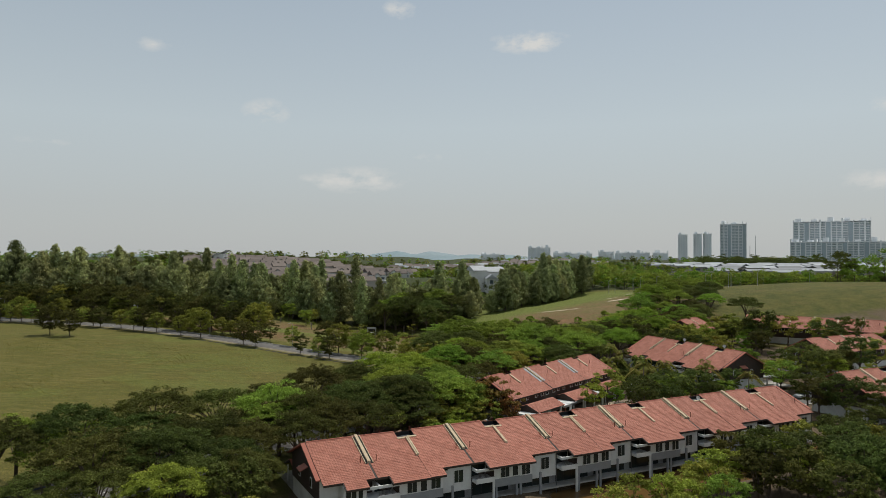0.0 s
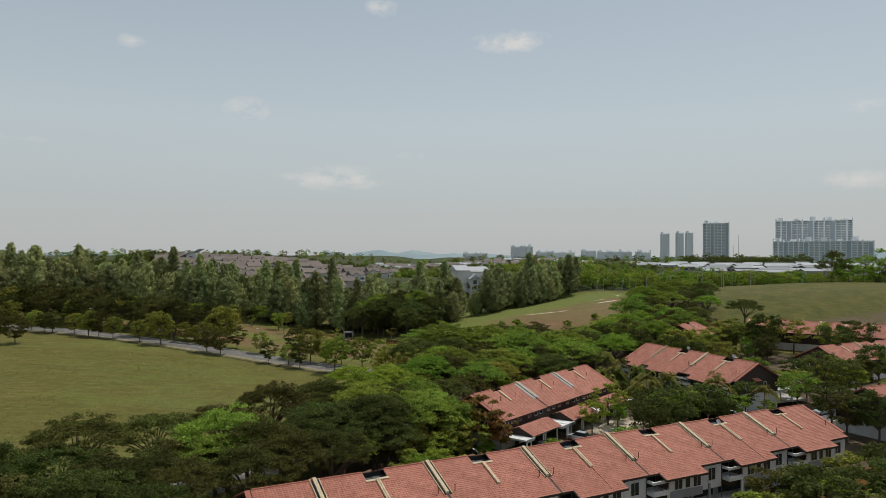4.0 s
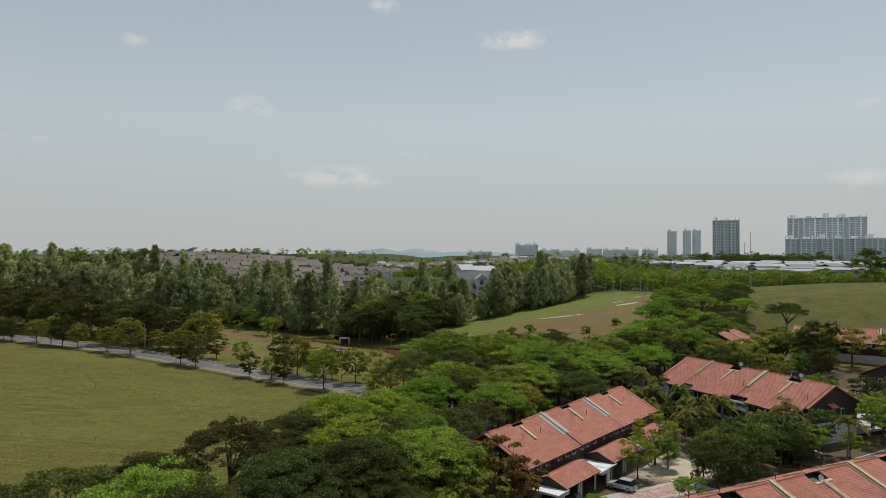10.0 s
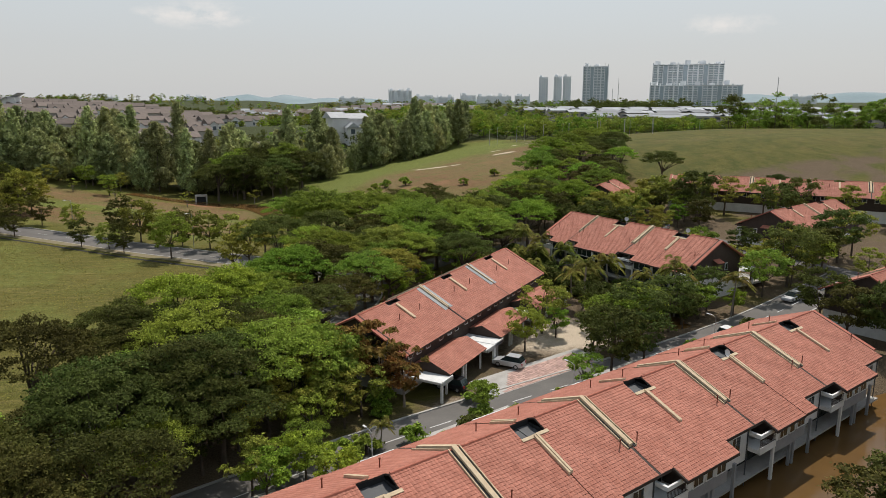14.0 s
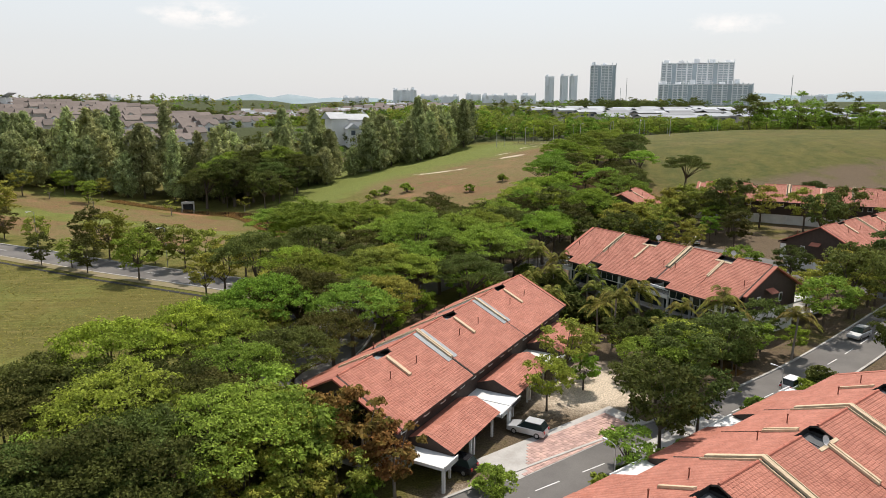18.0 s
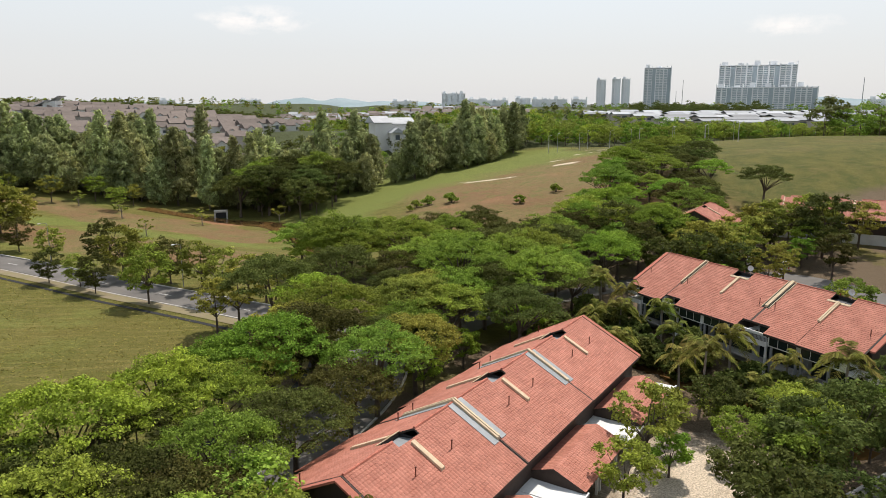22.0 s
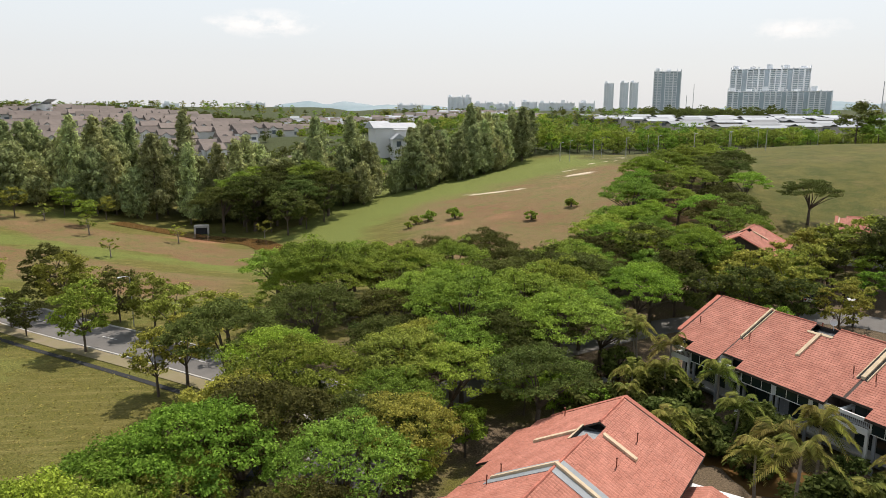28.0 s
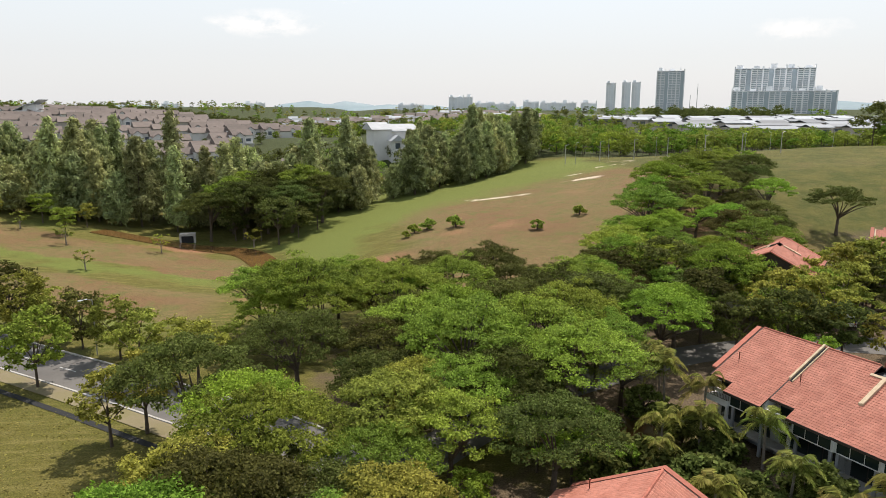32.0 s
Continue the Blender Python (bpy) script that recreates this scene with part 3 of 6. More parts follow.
def ribbon(line, width, lift, off=0.0, z=None):
    """A strip that lies on the land along a line, off metres to its left."""
    d = np.gradient(line, axis=0)
    d /= np.linalg.norm(d, axis=1)[:, None]
    side = np.stack([-d[:, 1], d[:, 0]], 1)
    rows = [line + side * (off + width * k) for k in (-0.5, -0.17, 0.17, 0.5)]
    v = [(p[0], p[1], float(height(*p)) + lift) for ps in zip(*rows) for p in ps]
    f = [(4 * i + k, 4 * i + k + 1, 4 * i + k + 5, 4 * i + k + 4) for i in range(len(line) - 1) for k in range(3)]
    return Build().add(v, f)


def kerb(line, off, w=0.3, up=0.16):
    d = np.gradient(line, axis=0)
    d /= np.linalg.norm(d, axis=1)[:, None]
    side = np.stack([-d[:, 1], d[:, 0]], 1)
    b = Build()
    v = []
    for p, s in zip(line, side):
        a, c = p + s * (off - w / 2), p + s * (off + w / 2)
        h = float(height(*p))
        v += [(a[0], a[1], h - 0.2), (a[0], a[1], h + up), (c[0], c[1], h + up), (c[0], c[1], h - 0.2)]
    return b.add(v, [(4 * i + k, 4 * i + k + 1, 4 * i + k + 5, 4 * i + k + 4) for i in range(len(line) - 1) for k in range(3)])


main = along(ROAD, 3.0)
tagged(new("road", ribbon(main, 8.0, 0.06).mesh("road", ASPHALT)), "grey asphalt road curving past the grass field", "road", kind="structure")
for off in (-4.3, 4.3):
    tagged(new("kerb", kerb(main, off).mesh("kerb", CONCRETE)), "pale concrete kerb along the asphalt road", "kerb", kind="structure")
tagged(new("pavement", ribbon(main, 2.6, 0.08, -5.8).mesh("pavement", VERGE)), "worn sandy verge between the kerb and the drain", "pavement", kind="structure")
# no channel is cut: a flat near-black strip paints the shade inside the drain
tagged(new("drain", ribbon(main, 0.9, 0.05, -9.0).mesh("drain", DARK)), "storm drain along the field as a flat shade-dark strip", "drain", kind="structure")
dash = thing("lane_marking", "broken white centre line on the road", "road marking", kind="structure")
for i in range(0, len(main) - 2, 3):
    if main[i][1] > 60:
        part("dash", ribbon(main[i : i + 2], 0.14, 0.075), MARK, dash)
street = np.array([row1(s, -17.5 - 1.5 * math.sin(s * 0.05)) for s in np.arange(14, 150, 3.0)])
tagged(new("road", ribbon(street, 7.0, 0.05).mesh("street", ASPHALT)), "narrow asphalt estate street between terraces", "road", kind="structure")
for off in (-3.7, 3.7):
    tagged(new("kerb", kerb(street, off).mesh("kerb", CONCRETE)), "pale concrete kerb along the estate street", "kerb", kind="structure")
for i in range(1, len(street) - 2, 2):
    part("dash", ribbon(street[i : i + 2], 0.14, 0.065), MARK, dash)
link = along([(13, 196), (20, 204), (28, 212), (40, 222), (66, 232), (92, 226), (104, 200), (112, 180)], 3.0)
tagged(new("road", ribbon(link, 6.5, 0.055).mesh("lane", ASPHALT)), "shaded asphalt lane among the trees", "road", kind="structure")


# ---------------------------------------------------------------- terrace houses
W, RIDGE, PITCH = 7.4, 9.4, 0.262
TW, TL = 0.345, 0.36  # a roof tile


def roof_z(y):
    return RIDGE - PITCH * abs(y)


def tile_field(x0, x1, depth, side, skip, mirror, lift=0.0, ridge=RIDGE, pitch=PITCH, y_off=0.0):
    """Overlapping clay tiles on one slope: each tile its own arched piece. depth(x) is the slope's reach, side -1 or 1."""
    verts, quads = [], []
    n = 0
    cols = int(round((x1 - x0) / TW))
    for i in range(cols):
        xa = x0 + (x1 - x0) * i / cols
        xb = x0 + (x1 - x0) * (i + 1) / cols - 0.004
        xm = (xa + xb) / 2
        reach = depth(xm)
        courses = int(round(reach / TL))
        for j in range(courses):
            ya, yb = reach * j / courses, reach * (j + 1) / courses + 0.03
            if skip(xm, side * (ya + yb) / 2):
                continue
            wob = random.uniform(-0.006, 0.006)
            za, zb = ridge - pitch * ya + lift + wob, ridge - pitch * yb + 0.034 + lift + wob
            row = []
            for y, z in ((ya, za), (yb, zb)):
                row += [(xa, side * y + y_off, z), (xm, side * y + y_off, z + 0.036), (xb, side * y + y_off, z)]
            row += [(xa, side * yb + y_off, zb - 0.03), (xm, side * yb + y_off, zb - 0.012), (xb, side * yb + y_off, zb - 0.03)]
            verts += row
            fs = [(0, 3, 4, 1), (1, 4, 5, 2), (3, 6, 7, 4), (4, 7, 8, 5)]
            if side > 0:
                fs = [tuple(reversed(f)) for f in fs]
            quads += [tuple(n + k for k in f) for f in fs]
            n += 9
    b = Build()
    b.v, b.f = verts, quads
    return b.flip(W) if mirror else b


def window(parent, x, y, z, w, h, out, mirror, panes=2, name="window"):
    """A casement in a wall that faces along y: a white frame with a reveal, mullions and dark panes. out: -1 garden, 1 street."""
    def m(b):
        return b.flip(W) if mirror else b

    f = Build()
    t, d = 0.09, 0.10
    f.box(x, x + t, y - d, y + d, z, z + h).box(x + w - t, x + w, y - d, y + d, z, z + h)
    f.box(x + t, x + w - t, y - d, y + d, z, z + t).box(x + t, x + w - t, y - d, y + d, z + h - t, z + h)
    for k in range(1, panes):
        xm = x + w * k / panes
        f.box(xm - 0.03, xm + 0.03, y - d * 0.6, y + d * 0.6, z + t, z + h - t)
    win = part(name, m(f), WHITE, parent, "white-framed casement window")
    for k in range(panes):
        a, b = x + t + (w - 2 * t) * k / panes, x + t + (w - 2 * t) * (k + 1) / panes
        part("pane", m(Build().box(a, b, y - 0.02 + out * 0.03, y + 0.02 + out * 0.03, z + t, z + h - t)), GLASS, win)
    return win


def unit(mirror, short=True, first_end=False, last_end=False, simple=False, wide=0.27, loggia=False, label=""):
    """One terrace house, 7.4 m wide. x runs along the ridge, -y to the garden, +y to the street. In an unmirrored one the tall rib stands at x = 0, the short rib and half the light well at x = 7.4."""
    def m(b):
        return b.flip(W) if mirror else b

    house = thing("terrace_house", label or "two-storey white terrace house with red clay tile roof", "house", "terrace houses")
    notch = (1.3 if mirror else 3.0) if loggia else (5.1 if mirror else 1.8)
    if mirror and first_end and not loggia:
        notch = 1.6
    wall0 = notch if mirror else 3.0  # where the projecting upper wall begins
    tail = 4.8 if mirror and first_end and not loggia else W  # the gable house steps back again at its far end
    garden = lambda x: 12.0 if notch <= x < tail else 10.3  # noqa: E731
    street_side = lambda x: 9.0  # noqa: E731
    hole = (lambda x, y: short and x > W - 1.35 and -1.75 < y < 0.75) if short else (lambda x, y: False)
    # roof: decks with a soffit, tiles, ridge caps
    deck = Build()
    for xa, xb, reach in ((0, notch, 10.3), (notch, min(tail, W - 1.35 if short else W), 12.0), (tail, W, 10.3)):
        if xb - xa < 0.1:
            continue
        deck.slab([(xa, 0, roof_z(0) - 0.02), (xb, 0, roof_z(0) - 0.02), (xb, -reach, roof_z(reach) - 0.02), (xa, -reach, roof_z(reach) - 0.02)][::-1], 0.14)
    if short:
        deck.slab([(W - 1.35, -1.75, roof_z(1.75) - 0.02), (W, -1.75, roof_z(1.75) - 0.02), (W, -12, roof_z(12) - 0.02), (W - 1.35, -12, roof_z(12) - 0.02)][::-1], 0.14)
        deck.slab([(W - 1.35, 9, roof_z(9) - 0.02), (W, 9, roof_z(9) - 0.02), (W, 0.75, roof_z(0.75) - 0.02), (W - 1.35, 0.75, roof_z(0.75) - 0.02)][::-1], 0.14)
    xe = W - 1.35 if short else W
    deck.slab([(0, 9, roof_z(9) - 0.02), (xe, 9, roof_z(9) - 0.02), (xe, 0, roof_z(0) - 0.02), (0, 0, roof_z(0) - 0.02)][::-1], 0.14)
    roof = part("roof", m(deck), TIMBER, house, "red clay tile roof on dark boards")
    t1 = part("roof_tiles", tile_field(0.16, W, garden, -1, hole, mirror, ridge=RIDGE, pitch=PITCH), TILE, roof)
    t2 = part("roof_tiles", tile_field(0.16, W, street_side, 1, hole, mirror, ridge=RIDGE, pitch=PITCH), TILE, roof)
    for t in (t1, t2):
        tagged(t, kind="stuff")
    k, x = 0, 0.2
    cap, caps = None, Build()
    while x < xe - 0.2:
        if cap is None:
            b = Build()
            prof = [(-0.17, -0.03), (-0.11, 0.07), (0, 0.11), (0.11, 0.07), (0.17, -0.03)]
            b.prism(prof, 0, 0.47)
            cap = b.mesh("ridge_tile", RIDGE_TILE)
        if simple:
            caps.prism([(y, z + RIDGE + 0.03 + 0.012 * (k % 2)) for y, z in prof], x, x + 0.47)
        else:
            o = new("ridge_tile", cap)
            o.parent = roof
            o.location = (x if not mirror else W - x - 0.47, 0, RIDGE + 0.03 + 0.012 * (k % 2))
        x += 0.44
        k += 1
    if simple:
        tagged(part("ridge_tiles", m(caps), RIDGE_TILE, roof), kind="stuff")
    # dark fascia along the eaves
    if notch:
        fas = Build().box(0, notch, -10.36, -10.28, roof_z(10.3) - 0.26, roof_z(10.3) + 0.02)
        part("fascia", m(fas), TIMBER, roof, "dark timber eave board")
    fas = Build().box(notch, tail, -12.06, -11.98, roof_z(12) - 0.26, roof_z(12) + 0.02)
    if tail < W:
        fas.box(tail, W, -10.36, -10.28, roof_z(10.3) - 0.26, roof_z(10.3) + 0.02)
    fas.prism([(-10.36, roof_z(10.36) - 0.26), (-12.06, roof_z(12.06) - 0.26), (-12.06, roof_z(12.06)), (-10.36, roof_z(10.36))], notch - 0.06, notch)
    part("fascia", m(fas), TIMBER, roof, "dark timber eave board")
    fas = Build().box(0, W, 8.98, 9.06, roof_z(9) - 0.26, roof_z(9) + 0.02)
    part("fascia", m(fas), TIMBER, roof, "dark timber eave board")
    # ribs of rendered brick that part the roofs
    tall = not (first_end if not mirror else last_end)
    if tall:
        for sgn, reach in ((-1, 6.7), (1, 5.6)):
            rib = Build()
            q = [(0.0, 0, RIDGE + 0.34), (0.22, 0, RIDGE + 0.34), (0.22, sgn * reach, roof_z(reach) + 0.30), (0.0, sgn * reach, roof_z(reach) + 0.30)]
            rib.slab(q if sgn > 0 else q[::-1], 0.55)
            part("parapet_rib", m(rib), CREAM, house, "weathered cream parapet rib")
        for sgn, reach in ((-1, 6.9), (1, 5.8)):
            gut = Build()
            q = [(0.24, 0, RIDGE + 0.10), (0.24 + wide, 0, RIDGE + 0.10), (0.24 + wide, sgn * reach, roof_z(reach) + 0.10), (0.24, sgn * reach, roof_z(reach) + 0.10)]
            gut.slab(q if sgn > 0 else q[::-1], 0.1)
            # narrow gutters are near-black, the shade of the slot put into the colour
            part("gutter", m(gut), FLASH if wide > 0.5 else DARK, house, "metal valley gutter between two ribs")
            if wide < 0.5:
                lip = Build()
                q = [(0.24 + wide, 0, RIDGE + 0.2), (0.33 + wide, 0, RIDGE + 0.2), (0.33 + wide, sgn * reach, roof_z(reach) + 0.19), (0.24 + wide, sgn * reach, roof_z(reach) + 0.19)]
                lip.slab(q if sgn > 0 else q[::-1], 0.3)
                part("parapet_rib", m(lip), CREAM, house, "thin cream rib beside the gutter")
    if short:
        rib = Build()
        rib.slab([(W - 0.22, -1.9, roof_z(1.9) + 0.27), (W, -1.9, roof_z(1.9) + 0.27), (W, -6.6, roof_z(6.6) + 0.27), (W - 0.22, -6.6, roof_z(6.6) + 0.27)][::-1], 0.4)
        part("parapet_rib", m(rib), CREAM, house, "short cream parapet rib")
        rib = Build()
        rib.slab([(W - 0.22, 4.6, roof_z(4.6) + 0.27), (W, 4.6, roof_z(4.6) + 0.27), (W, 1.1, roof_z(1.1) + 0.27), (W - 0.22, 1.1, roof_z(1.1) + 0.27)][::-1], 0.4)
        part("parapet_rib", m(rib), CREAM, house, "short cream parapet rib")
        well = Build()
        well.box(W - 1.42, W - 1.36, -1.8, 0.8, RIDGE - 2.0, roof_z(1.8) - 0.02)
        well.box(W - 1.36, W, -1.83, -1.76, RIDGE - 2.0, roof_z(1.85) - 0.02).box(W - 1.36, W, 0.76, 0.83, RIDGE - 2.0, roof_z(0.85) - 0.02)
        part("light_well", m(well), DARK, house, "dark open light well")
        part("skylight", m(Build().slab([(W - 1.37, -1.77, RIDGE - 1.15), (W, -1.77, RIDGE - 1.15), (W, 0.77, RIDGE - 0.85), (W - 1.37, 0.77, RIDGE - 0.85)], 0.08)), FLASH if wide > 0.5 else GREY_DARK, house, "grey sheet cover low in the light well")
        part("flashing", m(Build().slab([(W - 1.5, -1.72, roof_z(1.72) + 0.14), (W, -1.72, roof_z(1.72) + 0.14), (W, -2.05, roof_z(2.05) + 0.13), (W - 1.5, -2.05, roof_z(2.05) + 0.13)][::-1], 0.05)), CREAM, house)
    for x, y in ((1.15, -6.4), (4.9, 3.6)):
        pipe = Build().tube([(x, y, roof_z(y) - 0.1), (x, y, roof_z(y) + 0.75)], [0.06, 0.06], 8).tube([(x, y, roof_z(y) + 0.75), (x, y, roof_z(y) + 0.86)], [0.09, 0.09], 8)
        part("vent_pipe", m(pipe), RUST, house, "rusty soil vent pipe")
    # walls
    body = [(-8.2, -3.0), (8.0, -3.0), (8.0, roof_z(8.0) - 0.2), (0, RIDGE - 2.1 if short else RIDGE - 0.2), (-8.2, roof_z(8.2) - 0.2)]
    part("wall", m(Build().prism(body, 0.02, W - 0.02)), WHITE, house, "white rendered wall")
    proj = Build()
    proj.prism([(-10.9, 2.7), (-8.2, 2.7), (-8.2, roof_z(8.2) - 0.2), (-10.9, roof_z(10.9) - 0.2)], max(wall0 + 0.05, 0.02), min(tail, W - 0.01))
    part("wall", m(proj), WHITE, house, "projecting white upper wall")
    part("cladding", m(Build().box(wall0, tail, -10.98, -10.9, min(5.0, roof_z(10.98) - 0.5), min(6.1, roof_z(10.98) - 0.17))), TIMBER, house, "dark timber cladding")
    if loggia:
        window(house, 3.2, -10.92, 2.75, 4.0, min(2.1, roof_z(10.92) - 3.15), -1, mirror, 3)
    else:
        window(house, 4.1 if not mirror else min(5.5, tail - 1.8), -10.92, 2.75, 1.6, min(2.0, roof_z(10.92) - 3.15), -1, mirror)
        if not mirror:
            window(house, 6.1, -10.92, 2.75, 1.1, min(2.0, roof_z(10.92) - 3.15), -1, mirror, 1)
        part("panel", m(Build().box(wall0 + 0.06, tail, -10.96, -10.9, 1.55, 2.7)), GREY, house, "grey panel below the upper windows")
    top = min(5.1, roof_z(12) - 0.25)
    if not mirror:
        part("cladding", m(Build().box(0, 3.0, -8.28, -8.2, 5.2, min(6.9, roof_z(8.28) - 0.17))), TIMBER, house, "dark timber cladding")
        if not loggia:
            window(house, 0.5, -8.3, roof_z(8.3) - 0.98, 0.75, 0.65, -1, mirror, 1)
        # balcony in the recess
        bal = part("balcony", m(Build().box(0.0, 3.05, -11.2, -8.2, 2.55, 2.95).box(0.0, 3.05, -11.25, -11.1, 2.5, 3.2)), WHITE, house, "white balcony slab with a low edge")
        rail = Build()
        for i in range(15):
            rail.box(0.1 + i * 0.2, 0.13 + i * 0.2, -11.16, -11.13, 3.2, 3.95)
        rail.box(0.05, 3.0, -11.18, -11.11, 3.94, 4.0).box(0.05, 3.0, -11.17, -11.12, 3.195, 3.24)
        part("railing", m(rail), TIMBER, bal, "dark metal railing")
        # canopy and side panel in timber colour to paint the shade of the recess
        part("canopy", m(Build().box(-0.0, 3.0, -9.5, -8.28, 4.95, 5.2)), TIMBER, house, "flat canopy coloured dark for recess shade")
        part("cladding", m(Build().box(wall0 - 0.02, wall0 + 0.05, -10.9, -8.2, 2.7, min(6.45, roof_z(10.9) - 0.17))), TIMBER, house, "added dark side panel for recess shade")
        part("post", m(Build().box(2.8, 3.1, -11.15, -10.85, -2.6, 3.2)), WHITE, house)
        dr = part("sliding_door", m(Build().box(0.3, 2.8, -8.3, -8.22, 2.96, 5.15)), DARK, house, "dark sliding door frame")
        for a, b in ((0.38, 1.5), (1.58, 2.72)):
            part("pane", m(Build().box(a, b, -8.33, -8.3, 3.05, 5.05)), GLASS, dr)
        part("beam", m(Build().box(0.0, wall0, -11.24, -11.02, top - 0.38, top).box(0.0, 0.3, -11.02, -8.28, top - 0.38, top)), WHITE, house, "white concrete beam framing the recess")
    elif notch > 2:
        part("wall", m(Build().box(0.02, notch, -9.7, -8.2, 1.55, min(5.05, roof_z(9.76) - 0.6))), WHITE, house, "white wall under the stepped-back eave")
        part("cladding", m(Build().box(0, notch, -9.76, -8.2, min(5.05, roof_z(9.76) - 0.6), min(6.4, roof_z(9.76) - 0.17))), TIMBER, house, "dark timber cladding")
        window(house, 1.4, -9.72, 2.7, 1.6, min(1.9, roof_z(9.76) - 3.35), -1, mirror)
        window(house, 3.9, -9.78, roof_z(9.78) - 0.88, 0.7, 0.6, -1, mirror, 1)
        part("drainpipe", m(Build().box(0.1, 0.2, -9.84, -9.74, -2, 5.0)), GREY_DARK, house, "dark drainpipe")
    elif notch:
        part("cladding", m(Build().box(0, notch, -8.28, -8.2, 2.9, min(6.9, roof_z(8.28) - 0.17))), TIMBER, house, "dark timber cladding")
        # dark side panel added: recess shade by colour
        part("cladding", m(Build().box(wall0 - 0.02, wall0 + 0.05, -10.9, -8.2, 2.7, min(6.45, roof_z(10.9) - 0.17))), TIMBER, house, "added dark side panel for recess shade")
        part("balcony", m(Build().box(0.0, notch, -11.2, -8.2, 2.55, 2.95)), WHITE, house, "white balcony slab")
        part("beam", m(Build().box(0.0, notch, -11.24, -11.02, top - 0.38, top)), WHITE, house, "white concrete beam framing the recess")
        window(house, 2.1, -10.92, 2.85, 0.8, min(1.6, roof_z(10.92) - 3.2), -1, mirror, 1)
    else:
        window(house, 1.2, -10.92, 2.75, 1.6, min(2.0, roof_z(10.92) - 3.15), -1, mirror)
    part("beam", m(Build().box(wall0, tail, -11.06, -10.98, min(4.98, roof_z(11.06) - 0.42), min(5.2, roof_z(11.06) - 0.2))), WHITE, house, "white beam under the cladding")
    part("wall", m(Build().box(0.0, W, -10.4, -8.2, -0.2, 0.0)), CONCRETE, house, "concrete terrace slab over the water")
    for x in (3.4, 6.9):
        part("post", m(Build().box(x, x + 0.3, -10.8, -10.5, -2.6, 2.7)), GREY, house)
    # grey skin over the white wall: ground-floor shade put into its colour
    part("wall", m(Build().box(0.02, W - 0.02, -8.26, -8.2, -3.0, 2.5)), GREY, house, "ground-floor wall face coloured grey for shade")
    lw = part("sliding_door", m(Build().box(0.6, 6.8, -8.34, -8.26, 0.1, 2.45)), DARK, house, "dark ground-floor doors")
    for i in range(4):
        part("pane", m(Build().box(0.7 + i * 1.53, 2.1 + i * 1.53, -8.37, -8.34, 0.2, 2.35)), GLASS, lw)
    # street side
    # cladding is carried down low, its dark colour standing in for eave shade
    part("cladding", m(Build().box(0, W, 8.0, 8.07, 2.4 if simple else 2.8, min(7.05, roof_z(8.07) - 0.17))), TIMBER, house, "dark timber cladding")
    for x in (0.9, 2.9, 5.2):
        window(house, x, 8.1, min(4.5, roof_z(8.1) - 1.5), 1.0, 1.25, 1, mirror, 1)
    if not simple:
        porch = part("porch", m(Build().box(2.6, 7.2, 8.0, 8.2, 2.4, 2.7)), WHITE, house, "tiled entrance porch on white posts")
        for x in (2.6, 6.9):
            part("post", m(Build().box(x, x + 0.25, 13.2, 13.45, -0.3, 2.8)), WHITE, porch)
        pd = Build().slab([(2.3, 14.2, 3.0), (W, 14.2, 3.0), (W, 10.6, 4.25), (2.3, 10.6, 4.25)][::-1], 0.12)
        pd.slab([(2.3, 10.6, 4.25), (W, 10.6, 4.25), (W, 8.0, 3.5), (2.3, 8.0, 3.5)][::-1], 0.12)
        pd.add([(2.35, 14.0, 2.95), (2.35, 10.6, 4.15), (2.35, 8.1, 3.4), (2.35, 8.1, 2.7), (2.35, 14.0, 2.7)], [(0, 1, 2, 3, 4)])
        part("porch_roof", m(pd), TIMBER, porch)
        pt = part("roof_tiles", tile_field(2.3, W, lambda x: 3.65, 1, lambda x, y: False, mirror, ridge=4.25, pitch=0.347, y_off=10.6), TILE, porch)
        pt2 = part("roof_tiles", tile_field(2.3, W, lambda x: 2.6, -1, lambda x, y: False, mirror, ridge=4.25, pitch=0.29, y_off=10.6), TILE, porch)
        for t in (pt, pt2):
            tagged(t, kind="stuff")
        car = Build().box(0.0, 2.5, 8.0, 14.6, 2.45, 2.75).box(0.05, 0.35, 14.1, 14.4, -0.3, 2.45).box(0.0, 2.5, 14.45, 14.6, 2.4, 2.95)
        part("carport", m(car), WHITE, house, "flat white concrete carport")
        part("door", m(Build().box(4.3, 5.4, 8.05, 8.14, 0, 2.1)), TIMBER, house, "dark timber entrance door")
        part("driveway", m(Build().box(0.1, W - 0.1, 8.0, 20.5, -0.35, 0.04)), CONCRETE, house, "pale concrete forecourt")
    # end gables
    for is_end, x0, x1 in ((first_end, -0.08, 0.02), (last_end, W - 0.02, W + 0.08)):
        if is_end:
            b = Build().prism([(-8.2, 2.6), (8.0, 2.6), (8.0, roof_z(8) - 0.2), (0, RIDGE - 0.25), (-8.2, roof_z(8.2) - 0.2)], x0, x1)
            part("cladding", b, TIMBER, house, "dark timber gable cladding")
            s = -1 if x0 < 0 else 1
            xo = x0 if s < 0 else x1
            for y in (-4.5, 2.5):
                f = Build().box(min(xo, xo + s * 0.08), max(xo, xo + s * 0.08), y, y + 1.0, 3.6, 5.0)
                gw = part("window", f, WHITE, house, "white-framed gable window")
                part("pane", Build().box(min(xo, xo + s * 0.10), max(xo, xo + s * 0.10), y + 0.12, y + 0.88, 3.72, 4.88), GLASS, gw)
